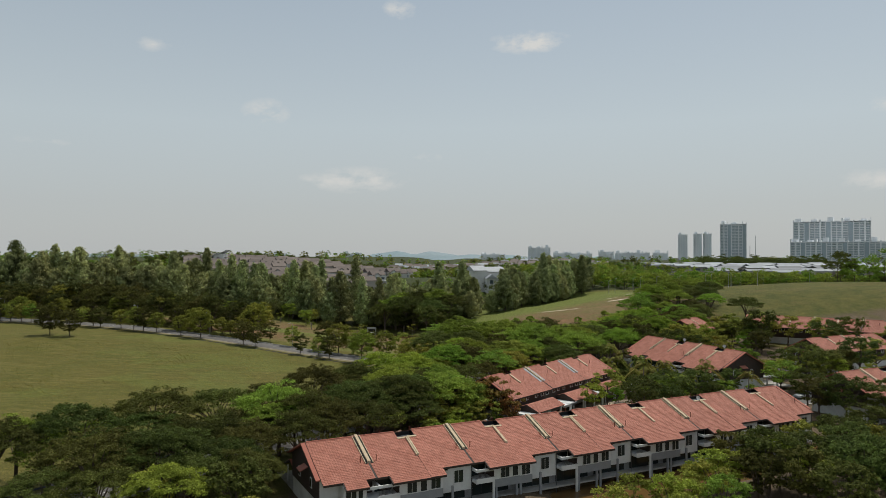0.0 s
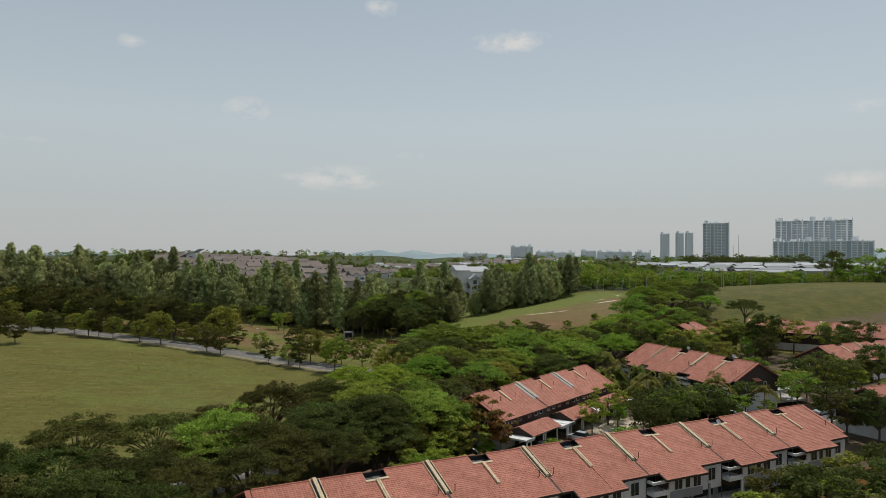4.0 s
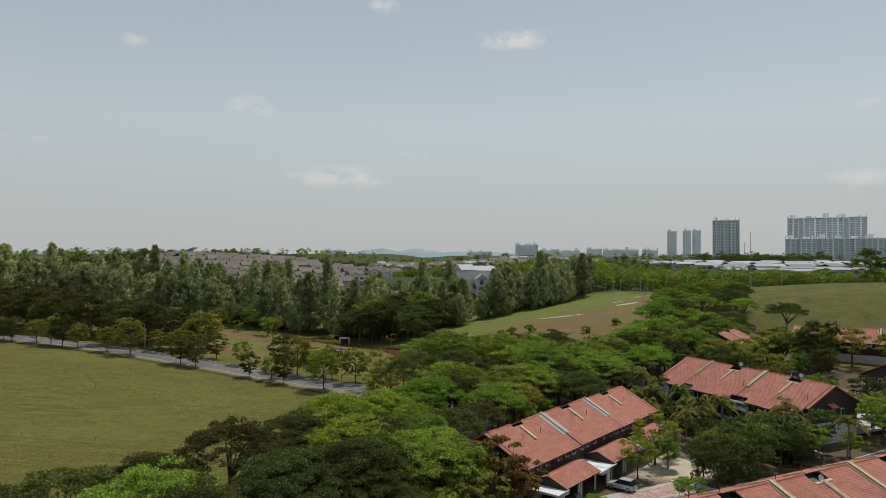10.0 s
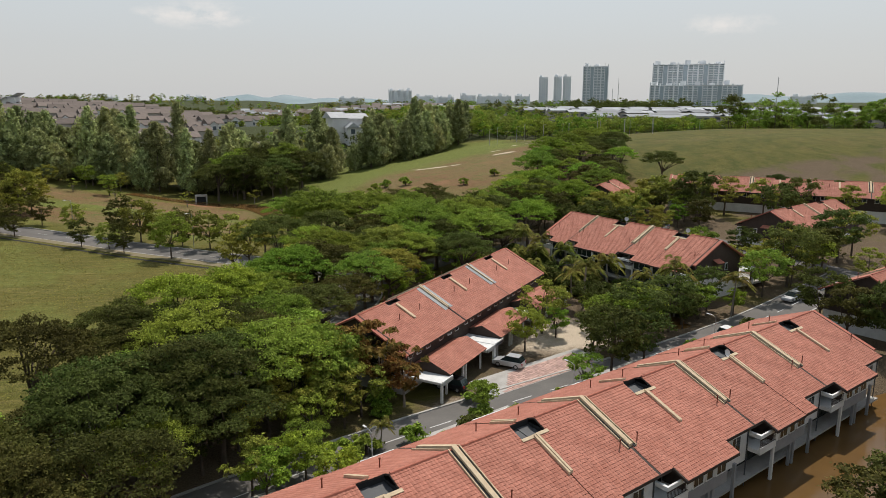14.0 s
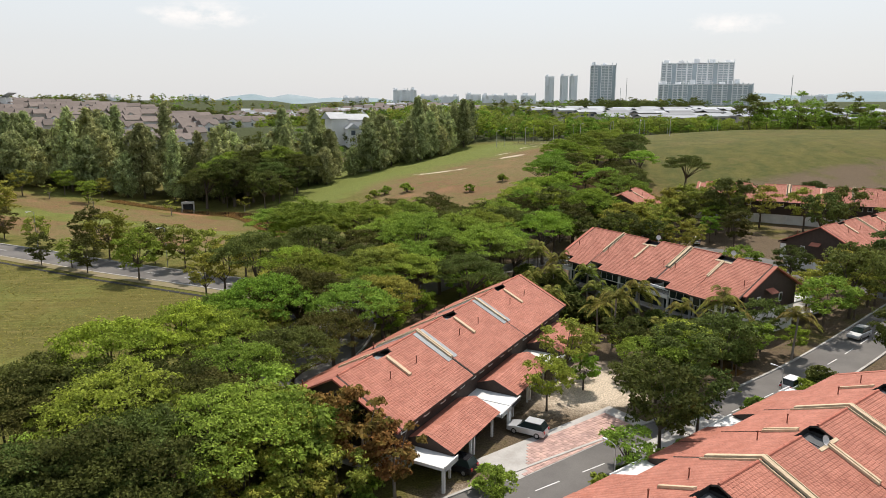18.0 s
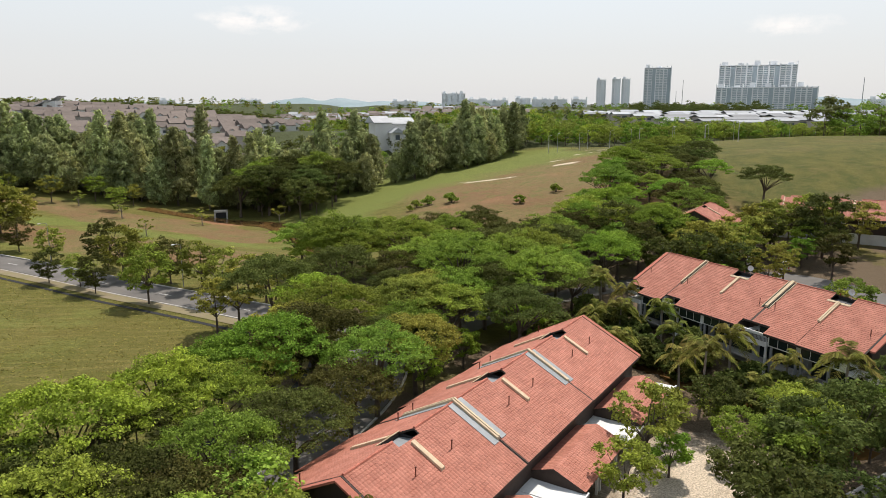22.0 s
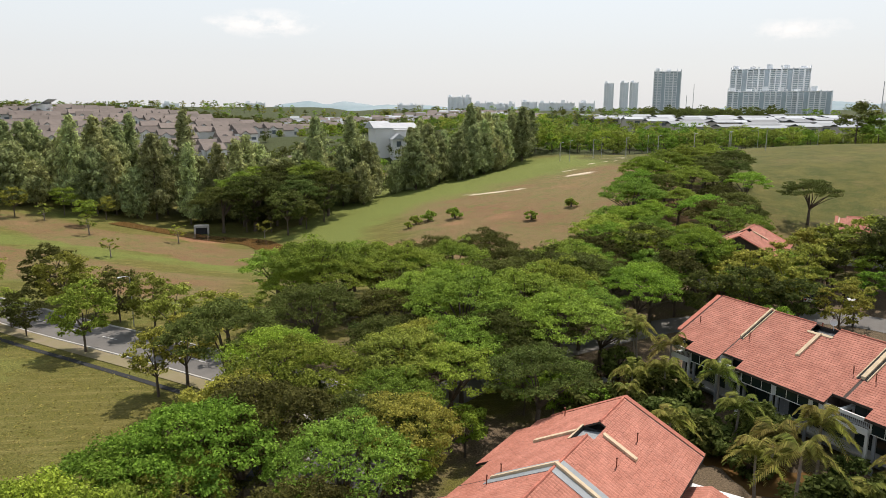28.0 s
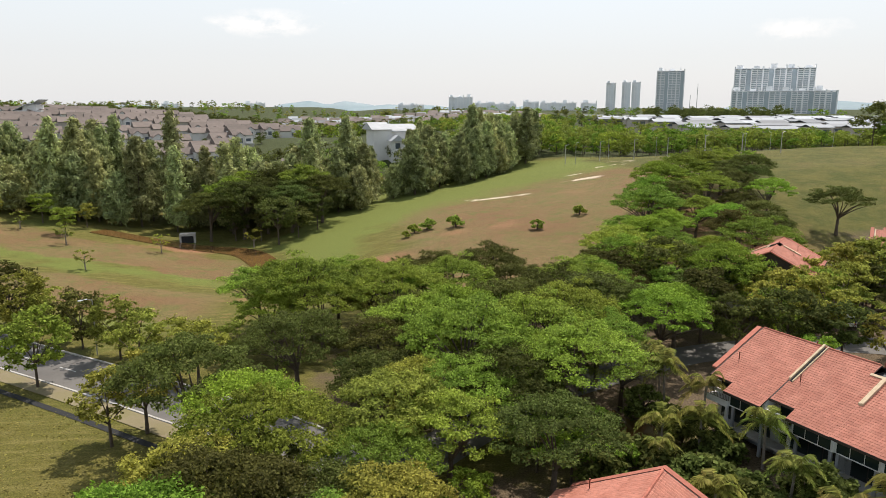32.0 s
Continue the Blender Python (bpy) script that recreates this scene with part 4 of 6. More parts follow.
            q = [(xo, -2.0, 6.0), (xo, 0.4, 6.0), (xo + s * 1.1, 0.4, 5.5), (xo + s * 1.1, -2.0, 5.5)]
            part("awning", Build().slab(q if s > 0 else q[::-1], 0.1), TILE, house, "small red tiled awning")
            # verge board and overhang
            v = Build()
            for side, reach in ((-1, 9.0), (1, 9.0)):
                q = [(xo, 0, RIDGE + 0.02), (xo + s * 0.6, 0, RIDGE + 0.02), (xo + s * 0.6, side * reach, roof_z(reach) + 0.02), (xo, side * reach, roof_z(reach) + 0.02)]
                v.slab(q if side * s > 0 else q[::-1], 0.2)
            part("verge", v, RIDGE_TILE, house, "red verge tiles")
    return house


def lay_row(origin, angle, z, pattern, stretch=1.0, simple=False, gables=True, wide=0.27, loggia=False, deep=1.0):
    """A row of houses along a ridge: A has its tall rib at the near end, B mirrored; b is B with no light well."""
    for i, kind in enumerate(pattern):
        first, last = gables and i == 0, gables and i == len(pattern) - 1
        key = (kind, first, last, simple, wide, loggia, PITCH)
        m = pose(origin[0], origin[1], z, 0, 0, angle) @ pose(i * W * stretch, 0, 0.07 * ((i // 2) % 2)) @ Matrix.Diagonal((stretch, deep, 1, 1))
        if key not in UNITS:
            UNITS[key] = unit(kind in "Bb", kind in "AB", first, last, simple, wide, loggia)
            UNITS[key].matrix_basis = m
        else:
            o = copy_thing(UNITS[key], Matrix.Identity(4))
            o.matrix_basis = m


UNITS = {}
PITCH, RIDGE = 0.345, 8.9  # the first row is lower and narrower
lay_row(row1(-7.4, -0.5), 26.55, 0.0, "bABABABABABAB", deep=0.842)
RIDGE = 9.4
PITCH = 0.43  # the two rows by the canal are steeper
lay_row((38.4, 185.2), 230.2, -0.15, "ABABAB", 1.03, wide=0.8, deep=0.83)
PITCH = 0.41
lay_row((62.1, 212.1), -69.1, 1.6, "aABAB", 1.03, loggia=True, deep=0.78)
PITCH = 0.40
lay_row((86.5, 153.6), 25.0, 0.3, "bABABAB", 1.0, True, deep=0.80)
lay_row((133.0, 217.0), 206.6, 1.8, "ABAB", 1.04, True, deep=0.80)
lay_row((190.0, 202.5), 142.3, 4.0, "ABABABABABABA", 1.0, True, deep=0.80)
lay_row((92.7, 256.9), 230.0, 3.4, "AB", 1.0, True, deep=0.80)


# ---------------------------------------------------------------- trees
RNG = np.random.default_rng(7)


def leaves(centres, normals, size, aspect=1.0, name="crown", mat=None, droop=0.0):
    """Leaf sprays as small folded diamonds at the given places, each turned at random about a leaning normal."""
    n = len(centres)
    nrm = normals + RNG.normal(0, 0.55, (n, 3))
    nrm /= np.linalg.norm(nrm, axis=1)[:, None] + 1e-9
    r = RNG.normal(0, 1, (n, 3))
    r[:, 2] -= droop
    u = r - nrm * (r * nrm).sum(1)[:, None]
    u /= np.linalg.norm(u, axis=1)[:, None] + 1e-9
    v = np.cross(nrm, u)
    s = (size * RNG.uniform(0.55, 1.35, n))[:, None]
    u, v = u * s * aspect, v * s
    bend = nrm * s * RNG.uniform(-0.3, 0.3, n)[:, None]
    verts = np.stack([centres - u, centres - v * 0.55 + bend, centres + u * 1.05, centres + v * 0.55 - bend], 1).reshape(-1, 3)
    return mesh_arrays(name, verts, np.arange(4 * n).reshape(n, 4), mat)


def blob_leaves(blobs, per, shell=0.5, sprig=1, tuft=0.17):
    """Places and normals of leaves in ellipsoid clumps: rows of centre and radii."""
    c, nn = [], []
    for x, y, z, a, b in blobs:
        d = RNG.normal(0, 1, (per, 3))
        d /= np.linalg.norm(d, axis=1)[:, None]
        d[:, 2] = np.where(d[:, 2] < -0.25, -d[:, 2] * 0.5, d[:, 2])
        r = RNG.uniform(shell, 1.0, (per, 1)) ** 0.6
        if sprig > 1:  # leaves gather on twigs
            k = RNG.integers(0, max(1, per // sprig), per)
            d, r = d[k], r[k]
        c.append(np.array([x, y, z]) + d * r * np.array([a, a, b]) + (RNG.normal(0, 1, (per, 3)) * np.array([1, 1, 0.55]) * tuft if sprig > 1 else 0))
        nn.append(d * np.array([0.6, 0.6, 1.0]) + np.array([0, 0, 0.45]))
    return np.concatenate(c), np.concatenate(nn)


def limb(b, start, end, r0, r1, sag=0.6):
    p0, p1 = Vector(start), Vector(end)
    mid = p0.lerp(p1, 0.5) + Vector((RNG.normal(0, 0.25), RNG.normal(0, 0.25), sag))
    b.tube([p0, p0.lerp(mid, 0.6), mid.lerp(p1, 0.3), p1], [r0, (r0 * 2 + r1) / 3, (r0 + 2 * r1) / 3, r1], 5)


def tree(name, label, trunk_build, crown_me, bark=BARK, kind="tree"):
    t = thing(name, label, kind)
    part("trunk", trunk_build, bark, t)
    o = new("crown", crown_me)
    o.parent = t
    return t


def rain_tree(tone, label, R=6.5, H=11.0, pads=84, per=210, size=0.142, thick=0.42):
    """A wide umbrella crown in flat pads on forking limbs."""
    blobs, b = [], Build()
    fork = H * 0.36
    b.tube([(0, 0, -0.6), (0.1, 0, fork * 0.5), (0.15, 0.1, fork)], [0.42, 0.32, 0.28], 8)
    for k in range(pads):
        r = R * math.sqrt((k + 0.5) / pads)
        w = k * 2.39996 + RNG.normal(0, 0.15)
        x, y = r * math.cos(w), r * math.sin(w)
        z = H * (0.70 + 0.27 * (1 - (r / R) ** 2)) + RNG.normal(0, 0.5)
        a = RNG.uniform(0.8, 1.5) * R / 6.5
        blobs.append((x, y, z, a, a * thick))
        if k % 8 == 2:
            limb(b, (0.1, 0.05, fork), (x * 0.9, y * 0.9, z - 0.3), 0.17, 0.045, 0.5)
    c, nn = blob_leaves(blobs, per, 0.25, 9, 0.2)
    return tree(name="rain_tree", label=label, trunk_build=b, crown_me=leaves(c, nn, size, 1.0, "crown", LEAF[tone]))


def round_tree(tone, label, R=3.2, H=8.0, clumps=36, per=150, size=0.17, low=0.32, name="broadleaf_tree", bark=BARK, open_=0.35):
    """A rounded, uneven crown of leaf clumps."""
    blobs, b = [], Build()
    b.tube([(0, 0, -0.6), (0.05, 0.05, H * 0.25), (0, 0.1, H * 0.55)], [0.2, 0.15, 0.09], 7)
    mid = H * (low + 1) / 2
    for k in range(clumps):
        d = RNG.normal(0, 1, 3)
        d /= np.linalg.norm(d)
        f = RNG.uniform(0.45, 1.0) ** 0.5
        x, y = d[0] * R * f, d[1] * R * f
        z = mid + d[2] * (H - mid) * f * 0.93
        a = RNG.uniform(0.6, 1.1) * R / 3.0
        blobs.append((x, y, z, a, a * 0.62))
        if k % 5 == 0:
            limb(b, (0, 0.05, H * 0.3), (x * 0.85, y * 0.85, z - 0.1), 0.08, 0.025, 0.3)
    c, nn = blob_leaves(blobs, per, open_, 8, 0.16)
    return tree(name, label, b, leaves(c, nn, size, 1.0, "crown", LEAF[tone]), bark)


def casuarina(label, H=18.0, R=2.9, n=5600, size=0.30, lean=0.0, sprays=90):
    """A tall ragged tree of upswept feathery sprays, each a plume of drooping needles."""
    b = Build()
    b.tube([(0, 0, -0.8), (0.1, 0, H * 0.4), (0.1 + lean, 0.05, H * 0.95)], [0.3, 0.2, 0.03], 6)
    c, nn = [], []
    for k in range(sprays):
        t = ((k + 0.5) / sprays) ** 0.85
        w = k * 2.39996 + RNG.normal(0, 0.3)
        out = np.array([math.cos(w), math.sin(w), 0.0])
        reach = R * (1 - t) ** 0.55 * min(1.0, 0.5 + 3.0 * t) * RNG.uniform(0.45, 1.08) + 0.25
        foot = np.array([lean * t, 0, H * (0.10 + 0.82 * t)])
        rise = RNG.uniform(0.25, 0.95) * (0.5 + t)
        m = int(n / sprays * (0.6 + 0.8 * (1 - t)))
        f = RNG.uniform(0.12, 1.0, m) ** 0.75
        p = foot + out * (reach * f)[:, None] + np.array([0, 0, 1.0]) * (reach * rise * f**1.4 - 0.25 * reach * f)[:, None]
        p += RNG.normal(0, 1, (m, 3)) * np.array([0.42, 0.42, 0.5]) * (0.55 + 0.6 * (1 - t))
        c.append(p)
        nn.append(np.tile(out * 0.8 + np.array([0, 0, 0.5]), (m, 1)))
        if k % 9 == 4:
            limb(b, foot - np.array([0, 0, 0.4]), foot + out * reach * 0.7 + np.array([0, 0, reach * rise * 0.6]), 0.07, 0.02, 0.1)
    return tree("casuarina_tree", label, b, leaves(np.concatenate(c), np.concatenate(nn), size, 1.9, "crown", LEAF["needle"], droop=0.7), BARK)


def palm(label, H=8.5, fronds=18):
    """A coconut-like palm: a ringed stem and arching fronds of leaflets."""
    b = Build()
    b.tube([(0, 0, -0.5), (0.15, 0.05, H * 0.4), (0.3, 0.1, H * 0.75), (0.32, 0.1, H)], [0.2, 0.15, 0.13, 0.12], 8)
    v, q = [], []
    n = 0
    for k in range(fronds):
        w = k * 2.4 + RNG.normal(0, 0.2)
        up = RNG.uniform(0.05, 1.3)
        L = RNG.uniform(3.4, 4.5)
        side = np.array([-math.sin(w), math.cos(w), 0])
        lie = 0.55 + 0.45 * (1 - max(up, 0))
        head = np.array([math.cos(w), math.sin(w), 0])
        steps = 26
        for i in range(steps):
            s = (i + 1) / steps
            p = np.array([0.32, 0.1, H]) + head * L * s * lie + np.array([0, 0, L * (up * 1.2 * s - (0.55 + 0.6 * max(up, 0)) * s * s)])
            half = 0.88 * math.sin(math.pi * min(1, 0.16 + s * 0.76)) ** 0.6 * RNG.uniform(0.8, 1.15)
            for sg in (-1, 1):
                tip = p + side * sg * half * 0.72 + head * 0.45 * half + np.array([0, 0, -(0.12 + 0.4 * s) * half * RNG.uniform(0.5, 1.4)])
                d = head * 0.085 + np.array([0, 0, 0.03])
                v += [p - d, p + d, tip + d * 0.25, tip - d * 0.25]
                q.append((n, n + 1, n + 2, n + 3))
                n += 4
    t = thing("palm_tree", label, "palm")
    part("trunk", b, BARK_PALE, t)
    o = new("crown", mesh_arrays("crown", np.array(v), np.array(q), LEAF["palm"]))
    o.parent = t
    return t


PROTO = {
    "rain": [
        rain_tree("bright", "broad umbrella-crowned rain tree with bright green leaves", 6.6, 11.0),
        rain_tree("mid", "broad umbrella-crowned rain tree with fresh green leaves", 7.2, 11.8, 90),
        rain_tree("mid", "wide rain tree with flat layered green pads", 6.0, 10.2, 72, thick=0.32),
        rain_tree("dark", "dark green spreading rain tree over the road", 6.4, 10.6, 80),
        rain_tree("olive", "rain tree with yellowish olive foliage in flower", 5.8, 10.4, 76, thick=0.5),
        rain_tree("brown", "rain tree with dull brownish-green ageing foliage", 6.6, 11.0, 90),
    ],
    "broad": [
        round_tree("mid", "leafy green broadleaf tree beside the houses", 3.6, 8.4),
        round_tree("dark", "dense dark green broadleaf tree", 3.8, 9.0, 40),
        round_tree("olive", "olive-green broadleaf tree with an open crown", 3.4, 8.0, 30, 110, open_=0.2),
        round_tree("bright", "light green young broadleaf tree", 3.0, 7.4, 30),
        round_tree("brown", "dull brown-green broadleaf tree", 3.5, 8.6, 36),
    ],
    "road": [
        round_tree("olive", "small olive roadside tree with a rounded crown", 4.3, 11.0, 64, 120, 0.20, 0.14, "roadside_tree"),
        round_tree("brown", "small dull brownish roadside tree with a rounded crown", 4.6, 12.0, 68, 120, 0.20, 0.14, "roadside_tree"),
        round_tree("mid", "small green roadside tree on a thin trunk", 4.0, 10.4, 60, 120, 0.20, 0.14, "roadside_tree"),
    ],
    "cas": [casuarina("tall feathery dark green casuarina tree", 24, 6.6), casuarina("slim dark casuarina tree with drooping needles", 26, 5.0, lean=0.6), casuarina("bushy grey-green casuarina tree", 18, 7.4), casuarina("ragged casuarina tree with a leaning tip", 22, 6.0, lean=-0.9), casuarina("short ragged casuarina tree", 15, 6.4, lean=0.4)],
    "palm": [palm("coconut palm with arching yellow-green fronds", 7.0), palm("short palm with drooping fronds", 5.0, 17)],
    "shrub": [round_tree("mid", "low leafy green shrub", 1.3, 2.0, 16, 60, 0.22, 0.0, "shrub"), round_tree("bright", "clipped light green bush", 1.2, 1.7, 16, 80, 0.16, 0.0, "shrub"), round_tree("dark", "dark waterside shrub on the canal bank", 1.7, 2.6, 20, 90, 0.17, 0.0, "shrub")],
    "rusty": [round_tree("rust", "tree with orange-brown and green leaves beside the gable", 2.7, 8.8, 34, 90, 0.22, 0.25, "flushing_tree", BARK_PALE, 0.2)],
    "bare": [round_tree("olive", "thin half-bare tree with pale branches", 2.4, 6.0, 16, 34, 0.22, 0.3, "sapling", BARK_PALE, 0.1)],
}
USED = set()
SPOTS = []


def plant(kind, x, y, which=None, size=1.0, z=None, turn=None, sink=0.0):
    protos = PROTO[kind]
    p = protos[int(RNG.integers(len(protos))) if which is None else which]
    m = pose(x, y, (float(height(x, y)) if z is None else z) - sink, 0, 0, RNG.uniform(0, 360) if turn is None else turn)
    s = size * RNG.uniform(0.9, 1.12)
    m = m @ Matrix.Diagonal((s, s, s * RNG.uniform(0.92, 1.08), 1))
    SPOTS.append((x, y))
    if p.name not in USED:
        USED.add(p.name)
        p.matrix_basis = m
        return p
    o = copy_thing(p, Matrix.Identity(4))
    o.matrix_basis = m
    return o


BUILT = [  # ridge start, direction, length, half depth to each side
    (row1(-7.4, 0), 26.55, 97, 15.5, 16), ((38.4, 185.2), 230.2, 46, 13, 19), ((62.1, 212.1), -69.1, 38, 13, 14),
    ((86.5, 153.6), 25.0, 52, 13, 16), ((133.0, 217.0), 206.6, 39, 13, 15), ((190.0, 202.5), 142.3, 97, 13, 13), ((92.7, 256.9), 230, 16, 11, 11),
]


def clear(x, y, r, road=5.5):
    """Whether a stem at x, y with that crown keeps off houses, roads and ponds."""
    for o, a, length, garden, street_d in BUILT:
        dx, dy = x - o[0], y - o[1]
        c, s = math.cos(radians(a)), math.sin(radians(a))
        u, v = dx * c + dy * s, -dx * s + dy * c
        if -r * 0.55 < u < length + r * 0.55 and -garden + 1 - r * 0.5 < v < street_d - 5 + r * 0.4:
            return False
    if far_from(ROAD_LINE[::2], np.array(x), np.array(y)) < road or far_from(street, np.array(x), np.array(y)) < 4.5:
        return False
    return float(pond_depth(x, y)) < 0.12


def inside(poly, x, y):
    ok, n = False, len(poly)
    for i in range(n):
        (x0, y0), (x1, y1) = poly[i], poly[(i + 1) % n]
        if (y0 > y) != (y1 > y) and x < (x1 - x0) * (y - y0) / (y1 - y0) + x0:
            ok = not ok
    return ok


def grove(kind, poly, gap, size=1.0, r=4.0, weights=None, road=5.5, most=400, check=True):
    """Trees scattered over a patch of land, no nearer to each other than gap."""
    xs, ys = [p[0] for p in poly], [p[1] for p in poly]
    mine = []
    for _ in range(most * 12):
        x, y = RNG.uniform(min(xs), max(xs)), RNG.uniform(min(ys), max(ys))
        if not inside(poly, x, y) or any((x - a) ** 2 + (y - b) ** 2 < gap * gap for a, b in mine) or any((x - a) ** 2 + (y - b) ** 2 < (gap * 0.7) ** 2 for a, b in SPOTS):
            continue
        if (x - 13) ** 2 + (y - 234) ** 2 < 64:  # a bare clearing
            continue
        if check and not clear(x, y, r, road):
            continue
        mine.append((x, y))
        w = None if weights is None else int(RNG.choice(len(weights), p=weights))
        plant(kind, x, y, w, size * RNG.uniform(0.85, 1.15))
        if len(mine) >= most:
            break


# the belt of rain trees between the field and the houses: first the ones that stand out
FIELD_SIDE = [(-62, 96, 5), (-56, 106, 3), (-49, 120, 5), (-41, 128, 3), (-34, 137, 5), (-27, 145, 5), (-20, 154, 5), (-14, 161, 0), (-8, 170, 0), (-4.5, 178, 0)]
HOUSE_SIDE = [(-24, 120, 5), (-16, 130, 3), (-8, 137, 5), (-4, 131, 5), (-4, 147, 5), (3, 156, 0), (8.5, 162, 1), (14, 172, 0), (20, 181, 3), (27, 191, 1), (33, 196, 3), (-34, 108, 5), (-13, 120, 5), (-30, 98, 3), (-22, 110, 5)]
NORTH_SIDE = [(-2.5, 209.5, 3), (2, 215.5, 3), (7.6, 222.5, 3), (4.5, 203, 0), (7, 196.6, 1), (18.6, 201.5, 4), (21.4, 208.1, 4), (2.2, 191, 4), (5.0, 186.5, 5), (0.5, 181, 0), (17.4, 185, 4), (20.1, 179.5, 1), (23, 227, 1), (16.7, 250.3, 2), (21, 242, 1), (55, 250.7, 0), (64.9, 262.3, 0), (43.7, 228.2, 1), (37.3, 221.4, 1), (36.6, 233, 3), (28, 217, 1), (46, 243, 5), (50, 236, 3), (29, 236, 2), (31, 250, 1), (6, 246, 1), (-1, 252, 2), (30.5, 209, 3), (-5, 162, 1), (-15, 149, 5), (17, 172, 1)]
for spots, size in ((FIELD_SIDE, 1.0), (HOUSE_SIDE, 0.92), (NORTH_SIDE, 1.0)):
    for x, y, k in spots:
        if clear(x, y, 1.0, 3.0):
            plant("rain", x, y, k, size)
for x, y, k in ((12.5, 179, 1), (14.5, 187, 3), (9.5, 172.5, 5), (4.5, 165, 3), (-1, 158.5, 1), (3.5, 184, 5), (-3.5, 171, 1), (-1, 177.5, 4), (6, 193, 3), (17, 194, 1), (-9, 163.5, 3), (-2.5, 151.5, 5), (-7, 144, 3), (-19, 136, 5), (-27, 128, 3), (-33, 119, 5), (-40, 108, 5), (-46, 98, 3)):
    plant("rain", x, y, k, 0.78)
for i, (x, y) in enumerate([(-19.6, 147.7), (-15.3, 154.2), (-14.0, 137.5), (-7.0, 139.2), (-6.7, 152.5), (-16.5, 135.1), (-0.8, 142.7)]):
    plant("rain", x, y, 1 if i == 6 else (5, 3)[i % 2], 0.95)
# low feathery trees behind the second row's gardens
for i, (u, n) in enumerate(((3, 15.5), (8, 17), (13, 15.2), (18, 16.5), (23, 15.4), (28, 17), (33, 15.3), (38, 16.6), (43, 15.5), (48, 14), (31, 20), (15, 20.5))):
    x, y = 38.4 - 0.64 * u - 0.768 * n, 185.2 - 0.768 * u + 0.64 * n
    if far_from(ROAD_LINE, np.array(x), np.array(y)) > 4.8:
        plant("broad", x, y, (3, 0, 3, 1, 2)[i % 5], 0.72)
for x, y, k in ((87, 303, 0), (92, 312, 0), (80, 290, 1), (74, 276, 0), (102, 322, 1), (112, 318, 3), (108, 304, 3)):
    plant("rain", x, y, k, 0.95)
for x, y, size in ((-11.5, 212.5, 1.0), (-8.6, 215.3, 1.15), (-14, 231.5, 1.1), (-6, 229, 1.25), (-9.5, 232, 1.0), (-2, 238, 0.8), (4, 256, 1.1), (81, 227.5, 1.4), (76.5, 231, 1.3), (104, 250, 1.3)):
    plant("broad", x, y, 2, size)
for x, y, k, size in ((68.5, 252.5, 1, 1.5), (68.3, 228.2, 1, 1.1), (67, 236, 4, 1.2), (70, 243, 1, 1.1), (33, 202, 0, 0.7), (35.8, 199.5, 3, 0.75), (38.5, 204.0, 0, 0.75), (40, 198, 3, 0.6), (34, 207, 1, 0.9)):
    plant("broad", x, y, k, size)
grove("rain", [(-78, 84), (-58, 112), (-36, 118), (-24, 146), (-14, 160), (-2, 164), (6, 158), (-4, 128), (-20, 112), (-30, 84)], 6.8, 0.82, 4, [0.05, 0.15, 0.1, 0.3, 0.05, 0.35], 4.4)
grove("rain", [(16, 222), (-4, 240), (10, 262), (60, 258), (62, 232), (50, 218), (30, 198), (22, 190)], 7.0, 0.86, 4, [0.2, 0.27, 0.13, 0.17, 0.1, 0.13], 5.5)
grove("rain", [(58, 262), (84, 300), (112, 338), (128, 330), (112, 292), (88, 258), (74, 240)], 7.6, 0.85, 4, [0.35, 0.3, 0.1, 0.15, 0.05, 0.05])
grove("broad", [(-60, 84), (-14, 116), (12, 146), (30, 196), (56, 230), (10, 256), (12, 215), (8, 180), (-14, 150), (-54, 104)], 7.0, 0.8, 3, [0.25, 0.2, 0.25, 0.1, 0.2], 4.8, most=60)
# among the houses
grove("broad", [(74, 214), (100, 222), (118, 252), (96, 262), (74, 240)], 6.0, 1.0, 3, [0.2, 0.15, 0.45, 0.1, 0.1])
grove("broad", [(40, 150), (66, 160), (74, 168), (56, 172), (46, 172), (36, 160)], 6.6, 0.66, 2.5, [0.45, 0.3, 0.1, 0.15, 0.0], 4)
grove("broad", [(84, 166), (112, 178), (110, 196), (86, 204), (78, 190)], 6.5, 1.0, 2.5, [0.3, 0.3, 0.3, 0.0, 0.1])
grove("broad", [(-62, 80), (-30, 92), (-20, 84), (-34, 62), (-64, 62)], 6.5, 1.0, 3, [0.3, 0.2, 0.1, 0.2, 0.2], 5)
grove("broad", [row1(46, 27), row1(50, 40), row1(110, 40), row1(112, 19), row1(84, 18.5), row1(62, 21)], 4.6, 1.05, 2, [0.1, 0.55, 0.15, 0.0, 0.2], check=False, most=70)
for a, n, k, size in ((22, 29, 2, 0.85), (27, 28, 2, 0.9), (32, 29, 0, 0.85), (36, 27, 2, 0.95), (41, 26.5, 2, 0.95), (45, 24.5, 0, 0.95), (49, 23.5, 2, 1.0), (30, 33, 2, 0.8), (39, 31, 0, 0.9), (53, 21.5, 4, 1.05), (57, 23, 1, 1.1)):
    q = row1(a, n)
    plant("broad", q[0], q[1], k, size)
